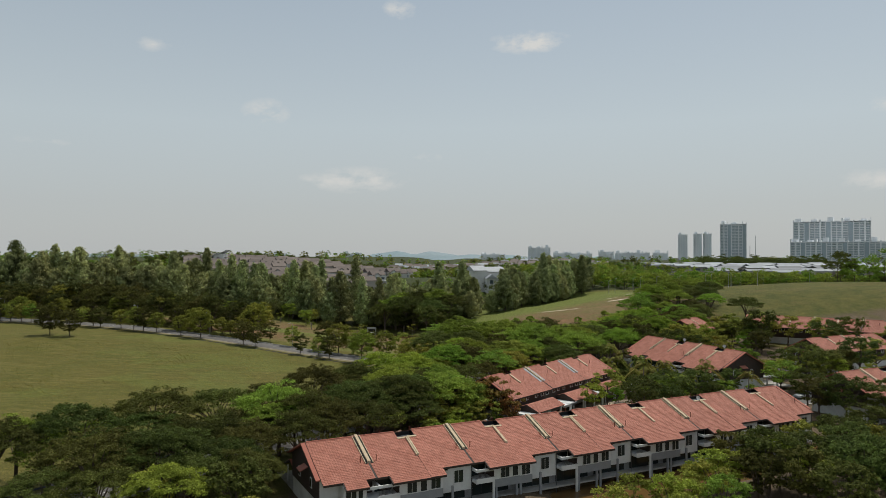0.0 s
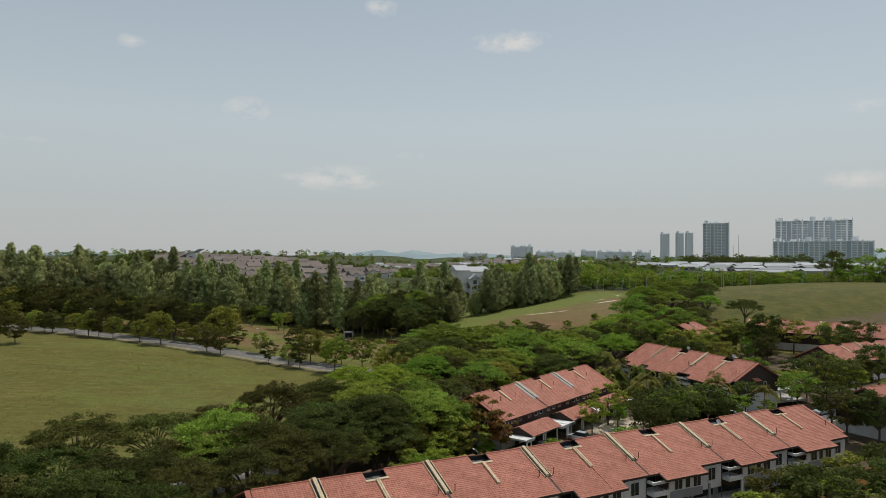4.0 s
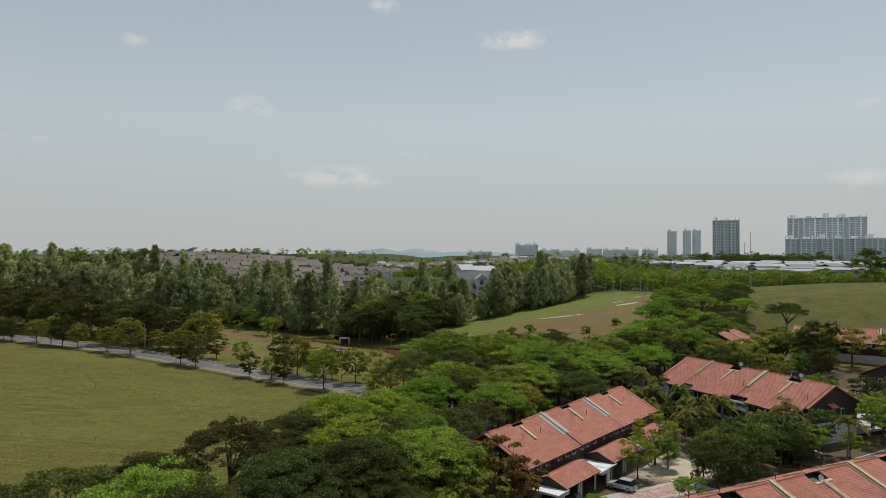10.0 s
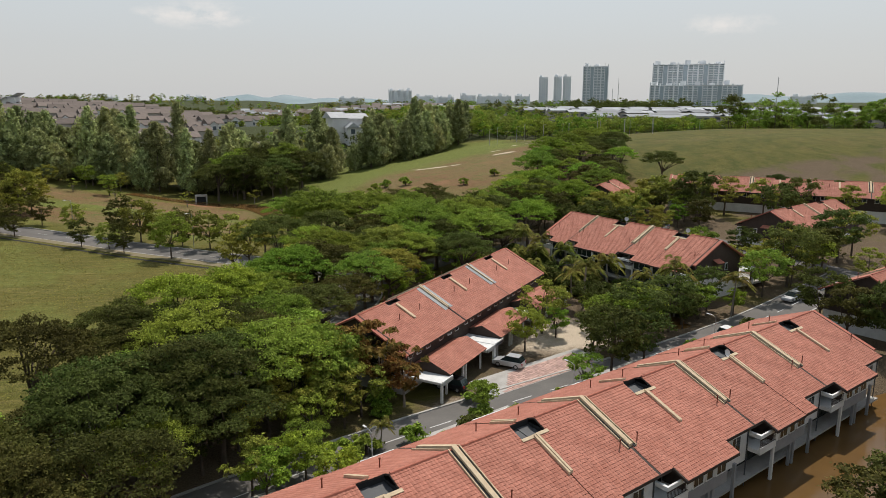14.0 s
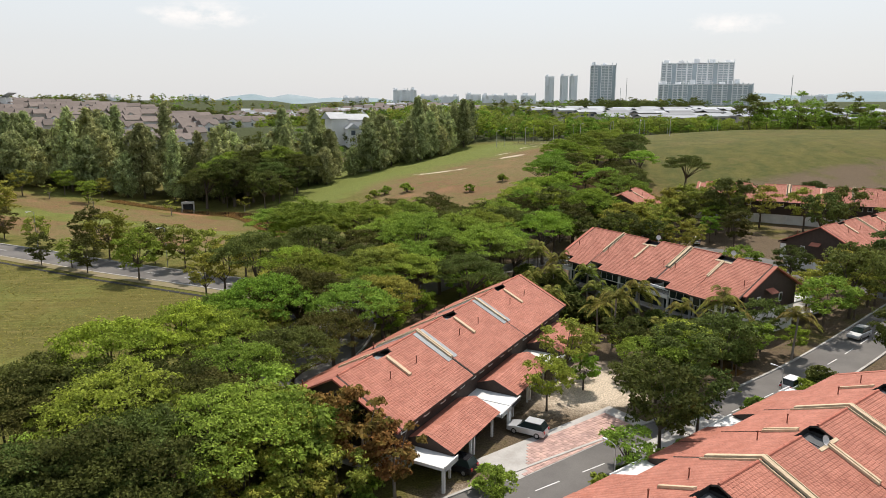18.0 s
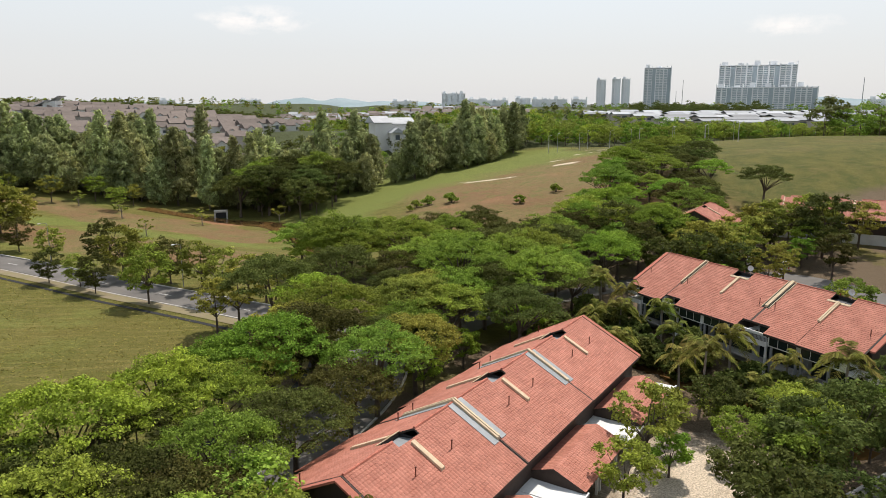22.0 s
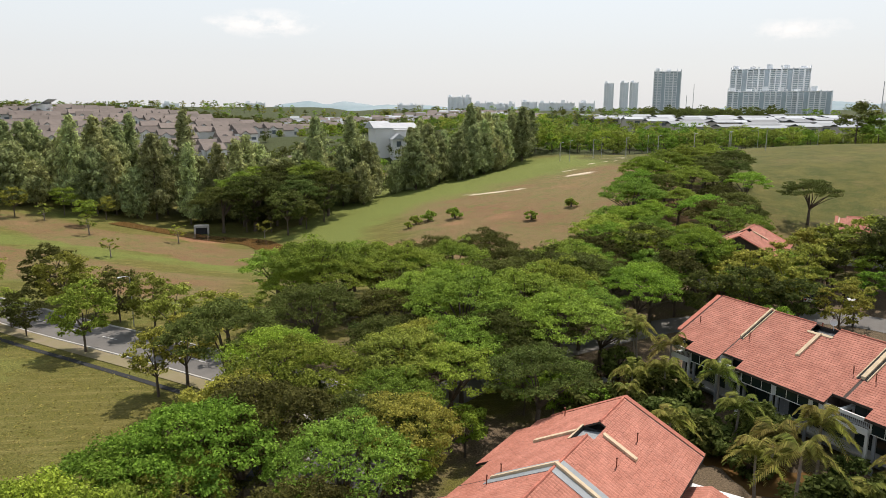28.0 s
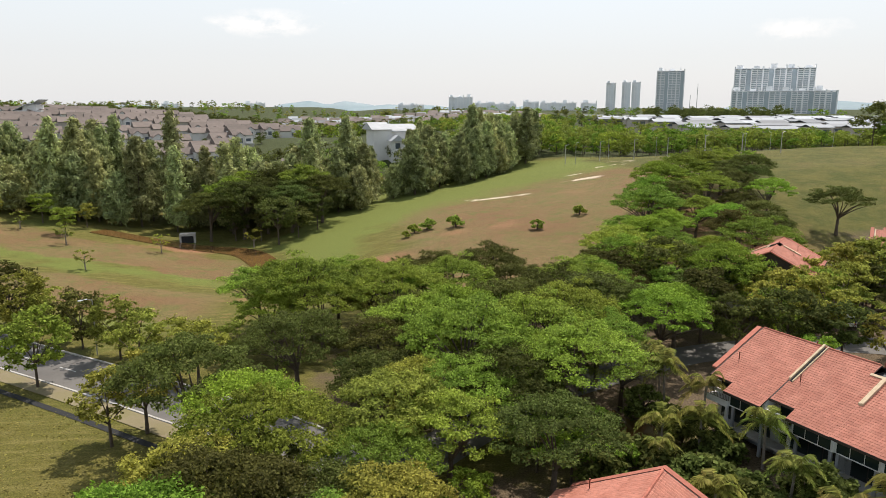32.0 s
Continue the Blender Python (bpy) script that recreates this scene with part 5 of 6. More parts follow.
for x, y, k, size in ((52.6, 217.6, 0, 0.8), (52, 221.8, 0, 0.8), (51, 212.5, 0, 0.85), (53.1, 207.5, 0, 0.8), (50.5, 203.0, 1, 0.95), (54.2, 192.8, 1, 0.95), (45, 189.5, 1, 1.0), (58.6, 185.0, 1, 1.0), (50.4, 182.2, 1, 0.95), (43.7, 197.7, 0, 0.7), (46.5, 203.5, 1, 0.9), (56, 200, 1, 0.9), (62, 178.5, 1, 0.9)):
    plant("palm", x, y, k, size, max(-0.5, float(height(x, y))))
for k in range(46):
    x, y = RNG.uniform(38, 58), RNG.uniform(192, 228)
    n3 = (x - 62) * -0.934 + (y - 212) * -0.357
    if n3 > 16.5 and clear(x, y, 1.5):
        plant("shrub", x, y, 2, RNG.uniform(1.0, 1.9))
for k in range(40):
    s, n = RNG.uniform(-6, 42), RNG.choice([17.5, 12.0]) + RNG.uniform(-0.6, 1.4)
    x, y = 62 + 0.357 * s - 0.934 * n, 212 - 0.934 * s - 0.357 * n
    plant("shrub", x, y, 2, RNG.uniform(0.9, 1.7), max(-0.6, float(height(x, y))))
for x, y in ((50, 176), (54, 186), (58, 178), (72, 166), (64, 170)):
    plant("palm", x, y)
for x, y, k, size in ((47, 157, 0, 0.95), (53.5, 161, 0, 0.9), (63, 166, 1, 0.75), (33.5, 157.5, 0, 0.7), (38.5, 164.5, 2, 1.05), (42, 168.5, 2, 0.9), (49, 171, 1, 0.75), (56, 170, 0, 0.7), (70, 170, 1, 0.85), (90, 236, 2, 1.4), (96, 243, 2, 1.4), (74, 225, 1, 1.2), (68, 247, 0, 1.3), (100, 242, 2, 1.4), (107, 236, 1, 1.4), (118, 240, 2, 1.4), (126, 234, 2, 1.4), (134, 230, 1, 1.3), (143, 224, 2, 1.3), (152, 216, 0, 1.3), (112, 248, 0, 1.3), (121, 222, 1, 1.2), (100, 184, 1, 1.2), (107, 188, 4, 1.25), (114, 192, 1, 1.3), (93, 180, 1, 1.2), (121, 196, 2, 1.3), (45, 154.5, 1, 0.9), (50.4, 157.2, 1, 1.15), (41, 144.8, 1, 1.0), (46.8, 147.6, 1, 0.95), (36, 141.6, 0, 0.7), (83.5, 145.5, 1, 1.25), (80.5, 150.5, 4, 1.1), (90, 141.5, 1, 1.3), (97, 143, 1, 1.3), (82, 158, 1, 1.0), (58.2, 161.4, 1, 1.0), (52, 159.5, 0, 0.85)):
    plant("broad", x, y, k, size)
for k in range(26):
    x, y = RNG.uniform(2, 26), RNG.uniform(133, 150)
    if clear(x, y, 1.0):
        plant("shrub", x, y, None, RNG.uniform(0.6, 1.4))
for k in range(26):
    p = row1(RNG.uniform(20, 100), -13.4 - RNG.uniform(0, 0.8))
    plant("shrub", p[0], p[1], None, RNG.uniform(0.5, 1.1))
for x, y, size in ((13.8, 142.5, 1.0), (11.2, 144.4, 1.15), (7.2, 146.8, 1.15)):
    plant("rusty", x, y, None, size)
for x, y, k, size in ((79, 243, 0, 1.2), (82, 239.5, 2, 1.2), (86.5, 240.5, 2, 1.2), (76, 247, 1, 1.2), (90.5, 245.5, 2, 1.2)):
    plant("broad", x, y, k, size)
for x, y in ((2.3, 127.3), (5.2, 122.5), (-1.2, 124.8)):
    plant("broad", x, y, 3, 0.8)
for x, y in ((3.8, 143.7), (3.5, 147.5), (1.9, 152.1)):
    plant("broad", x, y, 0, 1.15)
for x, y in ((8.4, 132.0), (13.6, 133.1), (21.8, 137.7), (22.6, 142.2), (6.1, 131.5)):
    plant("shrub", x, y, 0, 1.0)
plant("palm", 9.9, 133.1, 1, 0.5)
# slender olive trees before the gable
for x, y, k, size in ((1, 140, 2, 0.9), (4, 139.5, 2, 0.85), (6.5, 138.3, 2, 0.75), (3, 136.2, 0, 0.7), (8.6, 141, 2, 0.85), (-1.5, 137.2, 2, 0.85), (0, 143.5, 4, 0.95), (5.6, 142.3, 2, 0.95), (-4.5, 134.5, 2, 0.85), (-7.5, 131, 4, 0.9)):
    plant("broad", x, y, k, size)
for x, y, k, size in ((0.2, 128.8, 3, 0.62), (2.4, 131.0, 0, 0.6), (-2.6, 126.2, 2, 0.7), (22.5, 139.3, 0, 0.45)):
    plant("broad", x, y, k, size)
plant("rain", 122.5, 284, 3, 0.95)
plant("rain", 150, 262, 3, 0.7)
plant("rain", 168, 256, 3, 0.65)
# along the road beyond the field
line = along(ROAD, 6.6)
for i, p in enumerate(line):
    if p[0] < -12 and p[1] > 214:
        d = line[min(i + 1, len(line) - 1)] - line[i - 1]
        side = np.array((-d[1], d[0])) / np.linalg.norm(d)
        side = side if side[1] < 0 else -side
        if RNG.random() < 0.72:
            q = p + side * 5.6 + RNG.normal(0, 0.8, 2)
            plant("road", q[0], q[1], int(RNG.choice(3, p=(0.5, 0.42, 0.08))), RNG.uniform(0.62, 0.98))
        if RNG.random() < 0.62 and p[0] < -20:
            q = p - side * 7.5 + RNG.normal(0, 1.2, 2)
            plant("road", q[0], q[1], int(RNG.choice(3, p=(0.45, 0.47, 0.08))), RNG.uniform(0.68, 1.0))
        if p[0] < -82:
            for reach in (15, 24):
                q = p - side * reach + RNG.normal(0, 2.2, 2)
                plant("road", q[0], q[1], 1 if RNG.random() < 0.7 else 0, RNG.uniform(0.95, 1.35))
# a pair of round trees standing on the open field
for x, y in ((-147, 262), (-138, 259)):
    plant("road", x, y, 1, 1.0)
# casuarinas along the stream and round the hill
grove("cas", [(-260, 372), (-260, 410), (-120, 396), (-30, 392), (14, 396), (16, 376), (-30, 366), (-110, 360), (-170, 364)], 5.7, 1.12, 2, most=150, check=False)
grove("cas", [(12, 380), (20, 386), (20, 408), (2, 404)], 5.0, 0.95, 2, most=12, check=False)
grove("cas", [(34, 396), (48, 406), (72, 424), (92, 452), (96, 466), (60, 458), (34, 424)], 5.4, 1.0, 2, most=50, check=False)
plant("cas", 27, 396, 4, 0.8)
plant("cas", 29.5, 404, 4, 0.75)
grove("rain", [(-30, 350), (-6, 352), (6, 364), (-10, 380), (-30, 374)], 7.4, 1.4, 2, [0, 0.05, 0.15, 0.7, 0, 0.1], check=False)
for x, y, k, size in ((-8, 338, 1, 1.35), (-3, 344, 1, 1.2), (-14, 346, 4, 1.2), (-22, 350, 1, 1.1), (2, 352, 1, 1.2)):
    plant("broad", x, y, k, size)
grove("broad", [(-240, 346), (-60, 342), (-60, 356), (-240, 366)], 8, 0.9, 2, [0.3, 0.3, 0.3, 0, 0.1], check=False, most=20)
# woods beyond the hill, too many to tell apart
def woodland(label, poly, gap, size, tones, most, per=40):
    """A far wood as one thing: crowns of leaf clumps on stems, scattered over a patch of land."""
    xs, ys = [p[0] for p in poly], [p[1] for p in poly]
    got, stems = [], Build()
    blobs = []
    for _ in range(most * 25):
        x, y = RNG.uniform(min(xs), max(xs)), RNG.uniform(min(ys), max(ys))
        if len(got) >= most or not inside(poly, x, y) or any((x - a) ** 2 + (y - b) ** 2 < gap * gap for a, b in got):
            continue
        got.append((x, y))
        z = float(height(x, y))
        s = size * RNG.uniform(0.7, 1.25)
        h, r = 9.5 * s, 4.2 * s * RNG.uniform(0.8, 1.15)
        stems.tube([(x, y, z - 0.5), (x, y, z + h * 0.6)], [0.25, 0.1], 5)
        for _ in range(15):
            d = RNG.normal(0, 1, 3)
            d /= np.linalg.norm(d)
            f = RNG.uniform(0.4, 1.0) ** 0.5
            a = r * RNG.uniform(0.28, 0.45)
            blobs.append((x + d[0] * r * f, y + d[1] * r * f, z + h * 0.52 + d[2] * h * 0.45 * f, a, a * 0.75))
    wood = thing("woodland", label, "trees", kind="stuff")
    part("stems", stems, BARK, wood)
    for i, tone in enumerate(tones):
        c, nn = blob_leaves(blobs[i * len(blobs) // len(tones) : (i + 1) * len(blobs) // len(tones)], per, 0.3, 5, 0.5)
        o = new("foliage", leaves(c, nn, 0.46 * min(1.05, max(0.8, size)), 1.0, "foliage", LEAF[tone]))
        o.parent = wood
    return wood


TONES = ("mid", "olive", "dark", "bright")
# mostly light leaf tones here, to put haze into the far crowns
woodland("mixed green wood beyond the grassy hill", [(100, 462), (150, 470), (260, 462), (350, 440), (360, 470), (260, 520), (150, 560), (70, 540), (60, 480)], 5.4, 1.1, ("bright", "olive", "mid", "bright", "olive", "bright"), 250)
woodland("green trees behind the casuarina belt", [(-240, 412), (-60, 410), (20, 425), (96, 476), (60, 520), (-60, 484), (-240, 470)], 6.5, 0.75, ("mid", "olive", "dark", "brown"), 210)
woodland("tall dark trees at the field's edge", [(236, 440), (290, 446), (360, 424), (420, 400), (420, 380), (340, 398), (300, 414), (240, 428)], 8.0, 1.95, ("dark", "mid", "dark"), 30, 150)
woodland("green garden trees among distant houses", [(40, 540), (120, 560), (190, 720), (80, 760), (20, 640)], 8, 0.9, TONES, 130)
woodland("dark wooded slope beside the suburb", [(-420, 400), (-265, 410), (-215, 450), (-250, 640), (-420, 640)], 7.0, 1.25, ("dark", "brown", "dark", "mid"), 260, 50)
woodland("sparse trees among white-roofed buildings", [(200, 540), (560, 500), (600, 520), (640, 800), (200, 860)], 22, 0.7, TONES, 70)
woodland("scattered trees of the far town", [(-700, 640), (-150, 740), (500, 900), (900, 1100), (900, 1500), (-900, 1500)], 24, 1.15, TONES, 330)
woodland("garden trees between suburban houses", [(-330, 470), (-60, 480), (60, 760), (-330, 780)], 14, 0.6, TONES, 150)
woodland("green trees and gardens behind the suburb", [(-80, 690), (250, 700), (250, 760), (-80, 750)], 9, 0.9, TONES, 150)
woodland("row of dark trees on the skyline", [(-300, 735), (-60, 738), (120, 765), (120, 785), (-300, 765)], 5.0, 1.0, ("dark", "brown", "dark"), 330)
woodland("dark wooded knoll beside the towers", [(300, 820), (430, 790), (480, 880), (330, 900)], 9, 1.5, ("dark",), 60, 70)
for x, y, s in ((40.5, 321.5, 1.4), (29.5, 322, 0.9), (33, 324, 1.1), (59.5, 309, 0.95), (73.5, 318.5, 1.1), (27, 318, 0.7)):
    plant("shrub", x, y, 0, s * 1.25)
for x, y in ((-47, 302), (-38, 330), (-15, 338), (0, 276), (-62, 330), (-80, 345)):
    plant("bare", x, y)


# ---------------------------------------------------------------- standing grass
def grass(label, poly, count, tall, keep, mat):
    """Tufts of blades in drifts over a field: one thing, too many to count."""
    xs, ys = [p[0] for p in poly], [p[1] for p in poly]
    x, y = RNG.uniform(min(xs), max(xs), count), RNG.uniform(min(ys), max(ys), count)
    ok = np.zeros(count, bool)
    for (x0, y0), (x1, y1) in zip(poly, poly[1:] + poly[:1]):
        ok ^= ((y0 > y) != (y1 > y)) & (x < (x1 - x0) * (y - y0) / (y1 - y0 + 1e-9) + x0)
    drift = fbm(x, y, 0.09, 3) + 0.7 * fbm(x, y, 0.35, 5) + RNG.normal(0, 0.55, count)
    ok &= (drift > keep) & (far_from(ROAD_LINE, x, y) > 7.4)
    x, y = x[ok], y[ok]
    n = len(x)
    z = height(x, y)
    w = RNG.uniform(0, np.pi, n)
    h = tall * RNG.uniform(0.3, 1.3, n)
    half = 0.10 * RNG.uniform(0.6, 1.5, n)
    dx, dy = half * np.cos(w), half * np.sin(w)
    lx, ly = RNG.normal(0.05, 0.24, n), RNG.normal(-0.05, 0.24, n)
    v = np.stack([np.stack([x - dx, y - dy, z - 0.05], 1), np.stack([x + dx, y + dy, z - 0.05], 1), np.stack([x + dx * 1.5 + lx, y + dy * 1.5 + ly, z + h], 1), np.stack([x - dx * 0.4 + lx, y - dy * 0.4 + ly, z + h * 0.8], 1)], 1).reshape(-1, 3)
    tagged(new("grass", mesh_arrays("grass", v, np.arange(4 * n).reshape(n, 4), mat)), label, "grass", kind="stuff")


grass("yellow-green tufts of standing grass on the open field", [(-200, 250), (-60, 252), (-12, 216), (-2, 200), (-10, 178), (-34, 150), (-60, 116), (-92, 60), (-170, 80), (-230, 160)], 210000, 0.07, -0.1, LEAF["grass"])


# ---------------------------------------------------------------- the town behind
def far_house(w, d, h, rise, wall, roof, label, panes=2):
    """A two-storey suburban house seen from afar: walls with window openings built as recessed panes, a hipped or gabled roof with eaves."""
    t = thing("suburban_house", label, "house", "suburban houses")
    part("wall", Build().box(-w / 2, w / 2, -d / 2, d / 2, -4, h), wall, t)
    r = Build()
    o = 0.7
    r.add([(-w / 2 - o, -d / 2 - o, h - 0.2), (w / 2 + o, -d / 2 - o, h - 0.2), (w / 2 + o, d / 2 + o, h - 0.2), (-w / 2 - o, d / 2 + o, h - 0.2), (-w / 2 - o, 0, h + rise), (w / 2 + o, 0, h + rise)], [(0, 1, 5, 4), (2, 3, 4, 5), (0, 4, 3), (1, 2, 5), (3, 2, 1, 0)])
    part("roof", r, roof, t)
    for k in range(2):
        x = -w * 0.25 + k * w * 0.5
        for z in (0.9, h - 2.2)[2 - panes :]:
            part("window", Build().box(x - w * 0.14, x + w * 0.14, -d / 2 - 0.05, -d / 2 + 0.1, z, z + 1.5), FAR_GLASS, t)
    part("porch", Build().box(-w * 0.2, w * 0.35, -d / 2 - 2.2, -d / 2, h * 0.42, h * 0.42 + 0.4).box(-w * 0.2, -w * 0.15, -d / 2 - 2.2, -d / 2 - 1.9, -3, h * 0.42), wall, t)
    return t


def town(proto, rows):
    for x, y, a in rows:
        m = pose(x, y, float(height(x, y)), 0, 0, a)
        p = proto[int(RNG.integers(len(proto)))]
        if p.name not in USED:
            USED.add(p.name)
            p.matrix_basis = m
        else:
            copy_thing(p, m)


def gabled_house(wall, label, w=11.0, d=12.0, h=6.8):
    """A two-storey link house: a ridge along the row, a gabled bay thrust forward with one large framed window, a porch beside it."""
    t = thing("suburban_house", label, "house", "suburban houses")
    part("wall", Build().box(-w / 2, w / 2, -d / 2, d / 2, -4, h), wall, t)
    o, rise = 0.6, 3.0
    r = Build().prism([(-d / 2 - o, h - 0.25), (d / 2 + o, h - 0.25), (d / 2 + o, h), (0, h + rise), (-d / 2 - o, h)], -w / 2 - 0.1, w / 2 + 0.1)
    part("roof", r, ROOF_GREY, t)
    x0, x1, y0 = -w * 0.42, w * 0.06, -d / 2 - 2.4
    xm = (x0 + x1) / 2
    bay = Build()
    bay.v = [(x, y, z) for y in (y0, -d / 2 + 0.1) for x, z in ((x0, -3), (x1, -3), (x1, h - 0.6), (xm, h + 1.25), (x0, h - 0.6))]
    bay.f = [(0, 1, 2, 3, 4), (9, 8, 7, 6, 5), (1, 6, 7, 2), (5, 0, 4, 9), (2, 7, 8, 3), (3, 8, 9, 4)]
    front = part("bay", bay, FAR_WHITE, t, "pale gabled bay with one large window")
    g = Build()
    for sx, xa in ((1, x1 + 0.35), (-1, x0 - 0.35)):
        q = [(xm, y0 - 0.4, h + 1.6), (xm, 0, h + 1.6), (xa, 0, h - 0.62), (xa, y0 - 0.4, h - 0.62)]
        g.slab(q[::-1] if sx > 0 else q, 0.22)
    part("bay_roof", g, ROOF_GREY, t)
    part("window_frame", Build().box(xm - 1.6, xm + 1.6, y0 - 0.35, y0, 2.7, 5.9), FAR_WHITE, front, "thick white window surround")
    part("window", Build().box(xm - 1.15, xm + 1.15, y0 - 0.38, y0 - 0.3, 3.1, 5.5), FAR_GLASS, front)
    part("window", Build().box(w * 0.16, w * 0.40, -d / 2 - 0.05, -d / 2 + 0.1, 3.6, 5.2), FAR_GLASS, t)
    part("porch", Build().box(w * 0.08, w * 0.48, -d / 2 - 3.4, -d / 2, 2.5, 2.85).box(w * 0.43, w * 0.47, -d / 2 - 3.3, -d / 2 - 3.0, -3, 2.5), wall, t)
    return t


tan = [gabled_house(FAR_TAN, "beige suburban link house with grey-brown gabled roof"), gabled_house(FAR_WHITE, "white suburban link house with grey-brown gabled roof", 11.0, 13.0, 7.2)]
rows = []
for k, y in enumerate((492, 518, 546, 576, 608, 642, 678, 712)):
    for i in range(30):
        x = -60 + 4 * k - i * 11.3
        if x < 5 - 0.39 * y or (i + 2 * k) % 7 == 6:
            continue
        a = 24 + RNG.normal(0, 1.5) + (180 if k % 2 else 0)
        rows.append((x, y - 0.16 * (x + 60) + RNG.normal(0, 0.5), a))
town(tan, rows)
mod = [far_house(11, 12, 7.5, 1.2, FAR_WHITE, ROOF_GREY, "modern white detached house with low grey roof")]
town(mod, [(-58, 450, 4), (-40, 455, 6), (-14, 462, 0), (-28, 404, 8)])
grey = [far_house(9, 14, 7.0, 3.0, FAR_WHITE, ROOF_GREY, "white link house with grey pitched roof", 1), far_house(9, 14, 6.5, 2.6, FAR_TAN, ROOF_WHITE, "beige link house with pale roof", 1)]
town(grey, [(-60 + 13 * i + 8 * (k % 2), 760 + 46 * k, RNG.normal(0, 4)) for k in range(5) for i in range(19)])


# a pale grey house on the slope that shows above the casuarinas
villa = thing("suburban_house", "tall pale-grey house with stepped light grey roofs", "house")
villa.matrix_basis = pose(31, 488, float(height(31, 488)), 0, 0, 14)
part("wall", Build().box(-11, 11, -5, 9, -5, 13), FAR_WHITE, villa)
part("wall", Build().box(-4, 10.5, -11, -5, -5, 8), FAR_WHITE, villa, "pale bluish front wing")
for x0, x1, y0, y1, z0, z1 in ((-12, -2, -5.5, 4, 13.2, 16.5), (-2, 12, -6, 4, 12.4, 15.6)):
    part("roof", Build().prism([(y0, z0), (y1, z1), (2 * y1 - y0, z0), (2 * y1 - y0, z0 - 0.3), (y0, z0 - 0.3)], x0, x1), ROOF_PALE, villa)
for x0, x1 in ((-4.5, 3), (3.4, 11)):
    xm = (x0 + x1) / 2
    wing = Build()
    wing.v = [(x, y, z) for y in (-12, -4.9) for x, z in ((x0, 7.8), (x1, 7.8), (xm, 10.6))]
    wing.f = [(0, 1, 2), (5, 4, 3), (1, 4, 5, 2), (3, 0, 2, 5), (0, 3, 4, 1)]
    part("roof", wing, ROOF_PALE, villa)
    part("window", Build().box(xm - 1.2, xm + 1.2, -11.08, -10.9, 4.2, 6.8), FAR_GLASS, villa)


def shed(w, d, h, label):
    t = thing("warehouse", label, "warehouse", "white-roofed buildings")
    part("wall", Build().box(-w / 2, w / 2, -d / 2, d / 2, -4, h), FAR_TAN, t)
    r = Build().slab([(-w / 2 - 1, -d / 2 - 1, h), (w / 2 + 1, -d / 2 - 1, h), (w / 2 + 1, 0, h + 1.6), (-w / 2 - 1, 0, h + 1.6)], 0.3)
    r.slab([(-w / 2 - 1, 0, h + 1.6), (w / 2 + 1, 0, h + 1.6), (w / 2 + 1, d / 2 + 1, h), (-w / 2 - 1, d / 2 + 1, h)], 0.3)
    part("roof", r, ROOF_WHITE, t)
    for k in range(2):
        part("window", Build().box(-w * 0.42 + k * w * 0.44, -w * 0.10 + k * w * 0.44, -d / 2 - 0.06, -d / 2 + 0.1, h - 3.2, h - 1.4), FAR_GLASS, t)
    return t


sheds = [shed(17, 15, 7, "white link house with flat pale sheet roof"), shed(22, 14, 6.5, "low building with pale sheet-metal roof"), shed(12, 16, 7.5, "tall link house with white roof")]
town(sheds, [(225 + 24 * i + 9 * (k % 2) + RNG.normal(0, 1.5), 560 + 26 * k - 0.15 * (24 * i) + RNG.normal(0, 1.5), -8 + RNG.normal(0, 3)) for k in range(9) for i in range(12)])


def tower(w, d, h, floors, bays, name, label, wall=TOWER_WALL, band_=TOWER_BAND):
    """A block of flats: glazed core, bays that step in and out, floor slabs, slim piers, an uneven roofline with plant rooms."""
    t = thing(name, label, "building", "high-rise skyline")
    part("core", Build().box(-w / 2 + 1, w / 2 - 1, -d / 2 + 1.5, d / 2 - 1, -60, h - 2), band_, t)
    bw = w / bays
    for k in range(floors):
        z = h * (k + 1) / floors
        edge = []
        for i in range(bays):
            x = -w / 2 + bw * i
            out = -1.7 if i % 4 == 2 else (0.0, 1.6, 0.4, 2.2)[(i * 3 + bays) % 4]
            edge += [(x + 0.05, -d / 2 - out), (x + bw - 0.05, -d / 2 - out)]
        edge += [(w / 2 - 0.05, d / 2 - 0.6), (-w / 2 + 0.05, d / 2 - 0.6)]
        low, n = z - h / floors * 0.34, len(edge)
        b = Build().add([(*q, low) for q in edge] + [(*q, z) for q in edge], [tuple(range(n - 1, -1, -1)), tuple(range(n, 2 * n))] + [(e, (e + 1) % n, n + (e + 1) % n, n + e) for e in range(n)])
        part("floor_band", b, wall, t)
    for i in range(bays + 1):
        x = -w / 2 + bw * i
        pw = bw * (0.16, 0.30, 0.12, 0.22)[i % 4]
        top = h + (3.5, 0.5, 2.0, 5.5, 1.0)[(i * 2 + floors) % 5]
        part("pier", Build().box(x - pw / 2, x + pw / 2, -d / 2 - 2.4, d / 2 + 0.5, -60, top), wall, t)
    for i in range(0, bays - 1, 3):
        x = -w / 2 + bw * (i + 0.3)
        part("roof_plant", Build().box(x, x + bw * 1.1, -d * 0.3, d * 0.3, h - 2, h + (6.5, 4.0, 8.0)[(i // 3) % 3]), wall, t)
    return t


def on_sky(az, dist):
    """A place by its bearing, in degrees to the right of north, and its distance."""
    return dist * math.sin(radians(az)), dist * math.cos(radians(az))


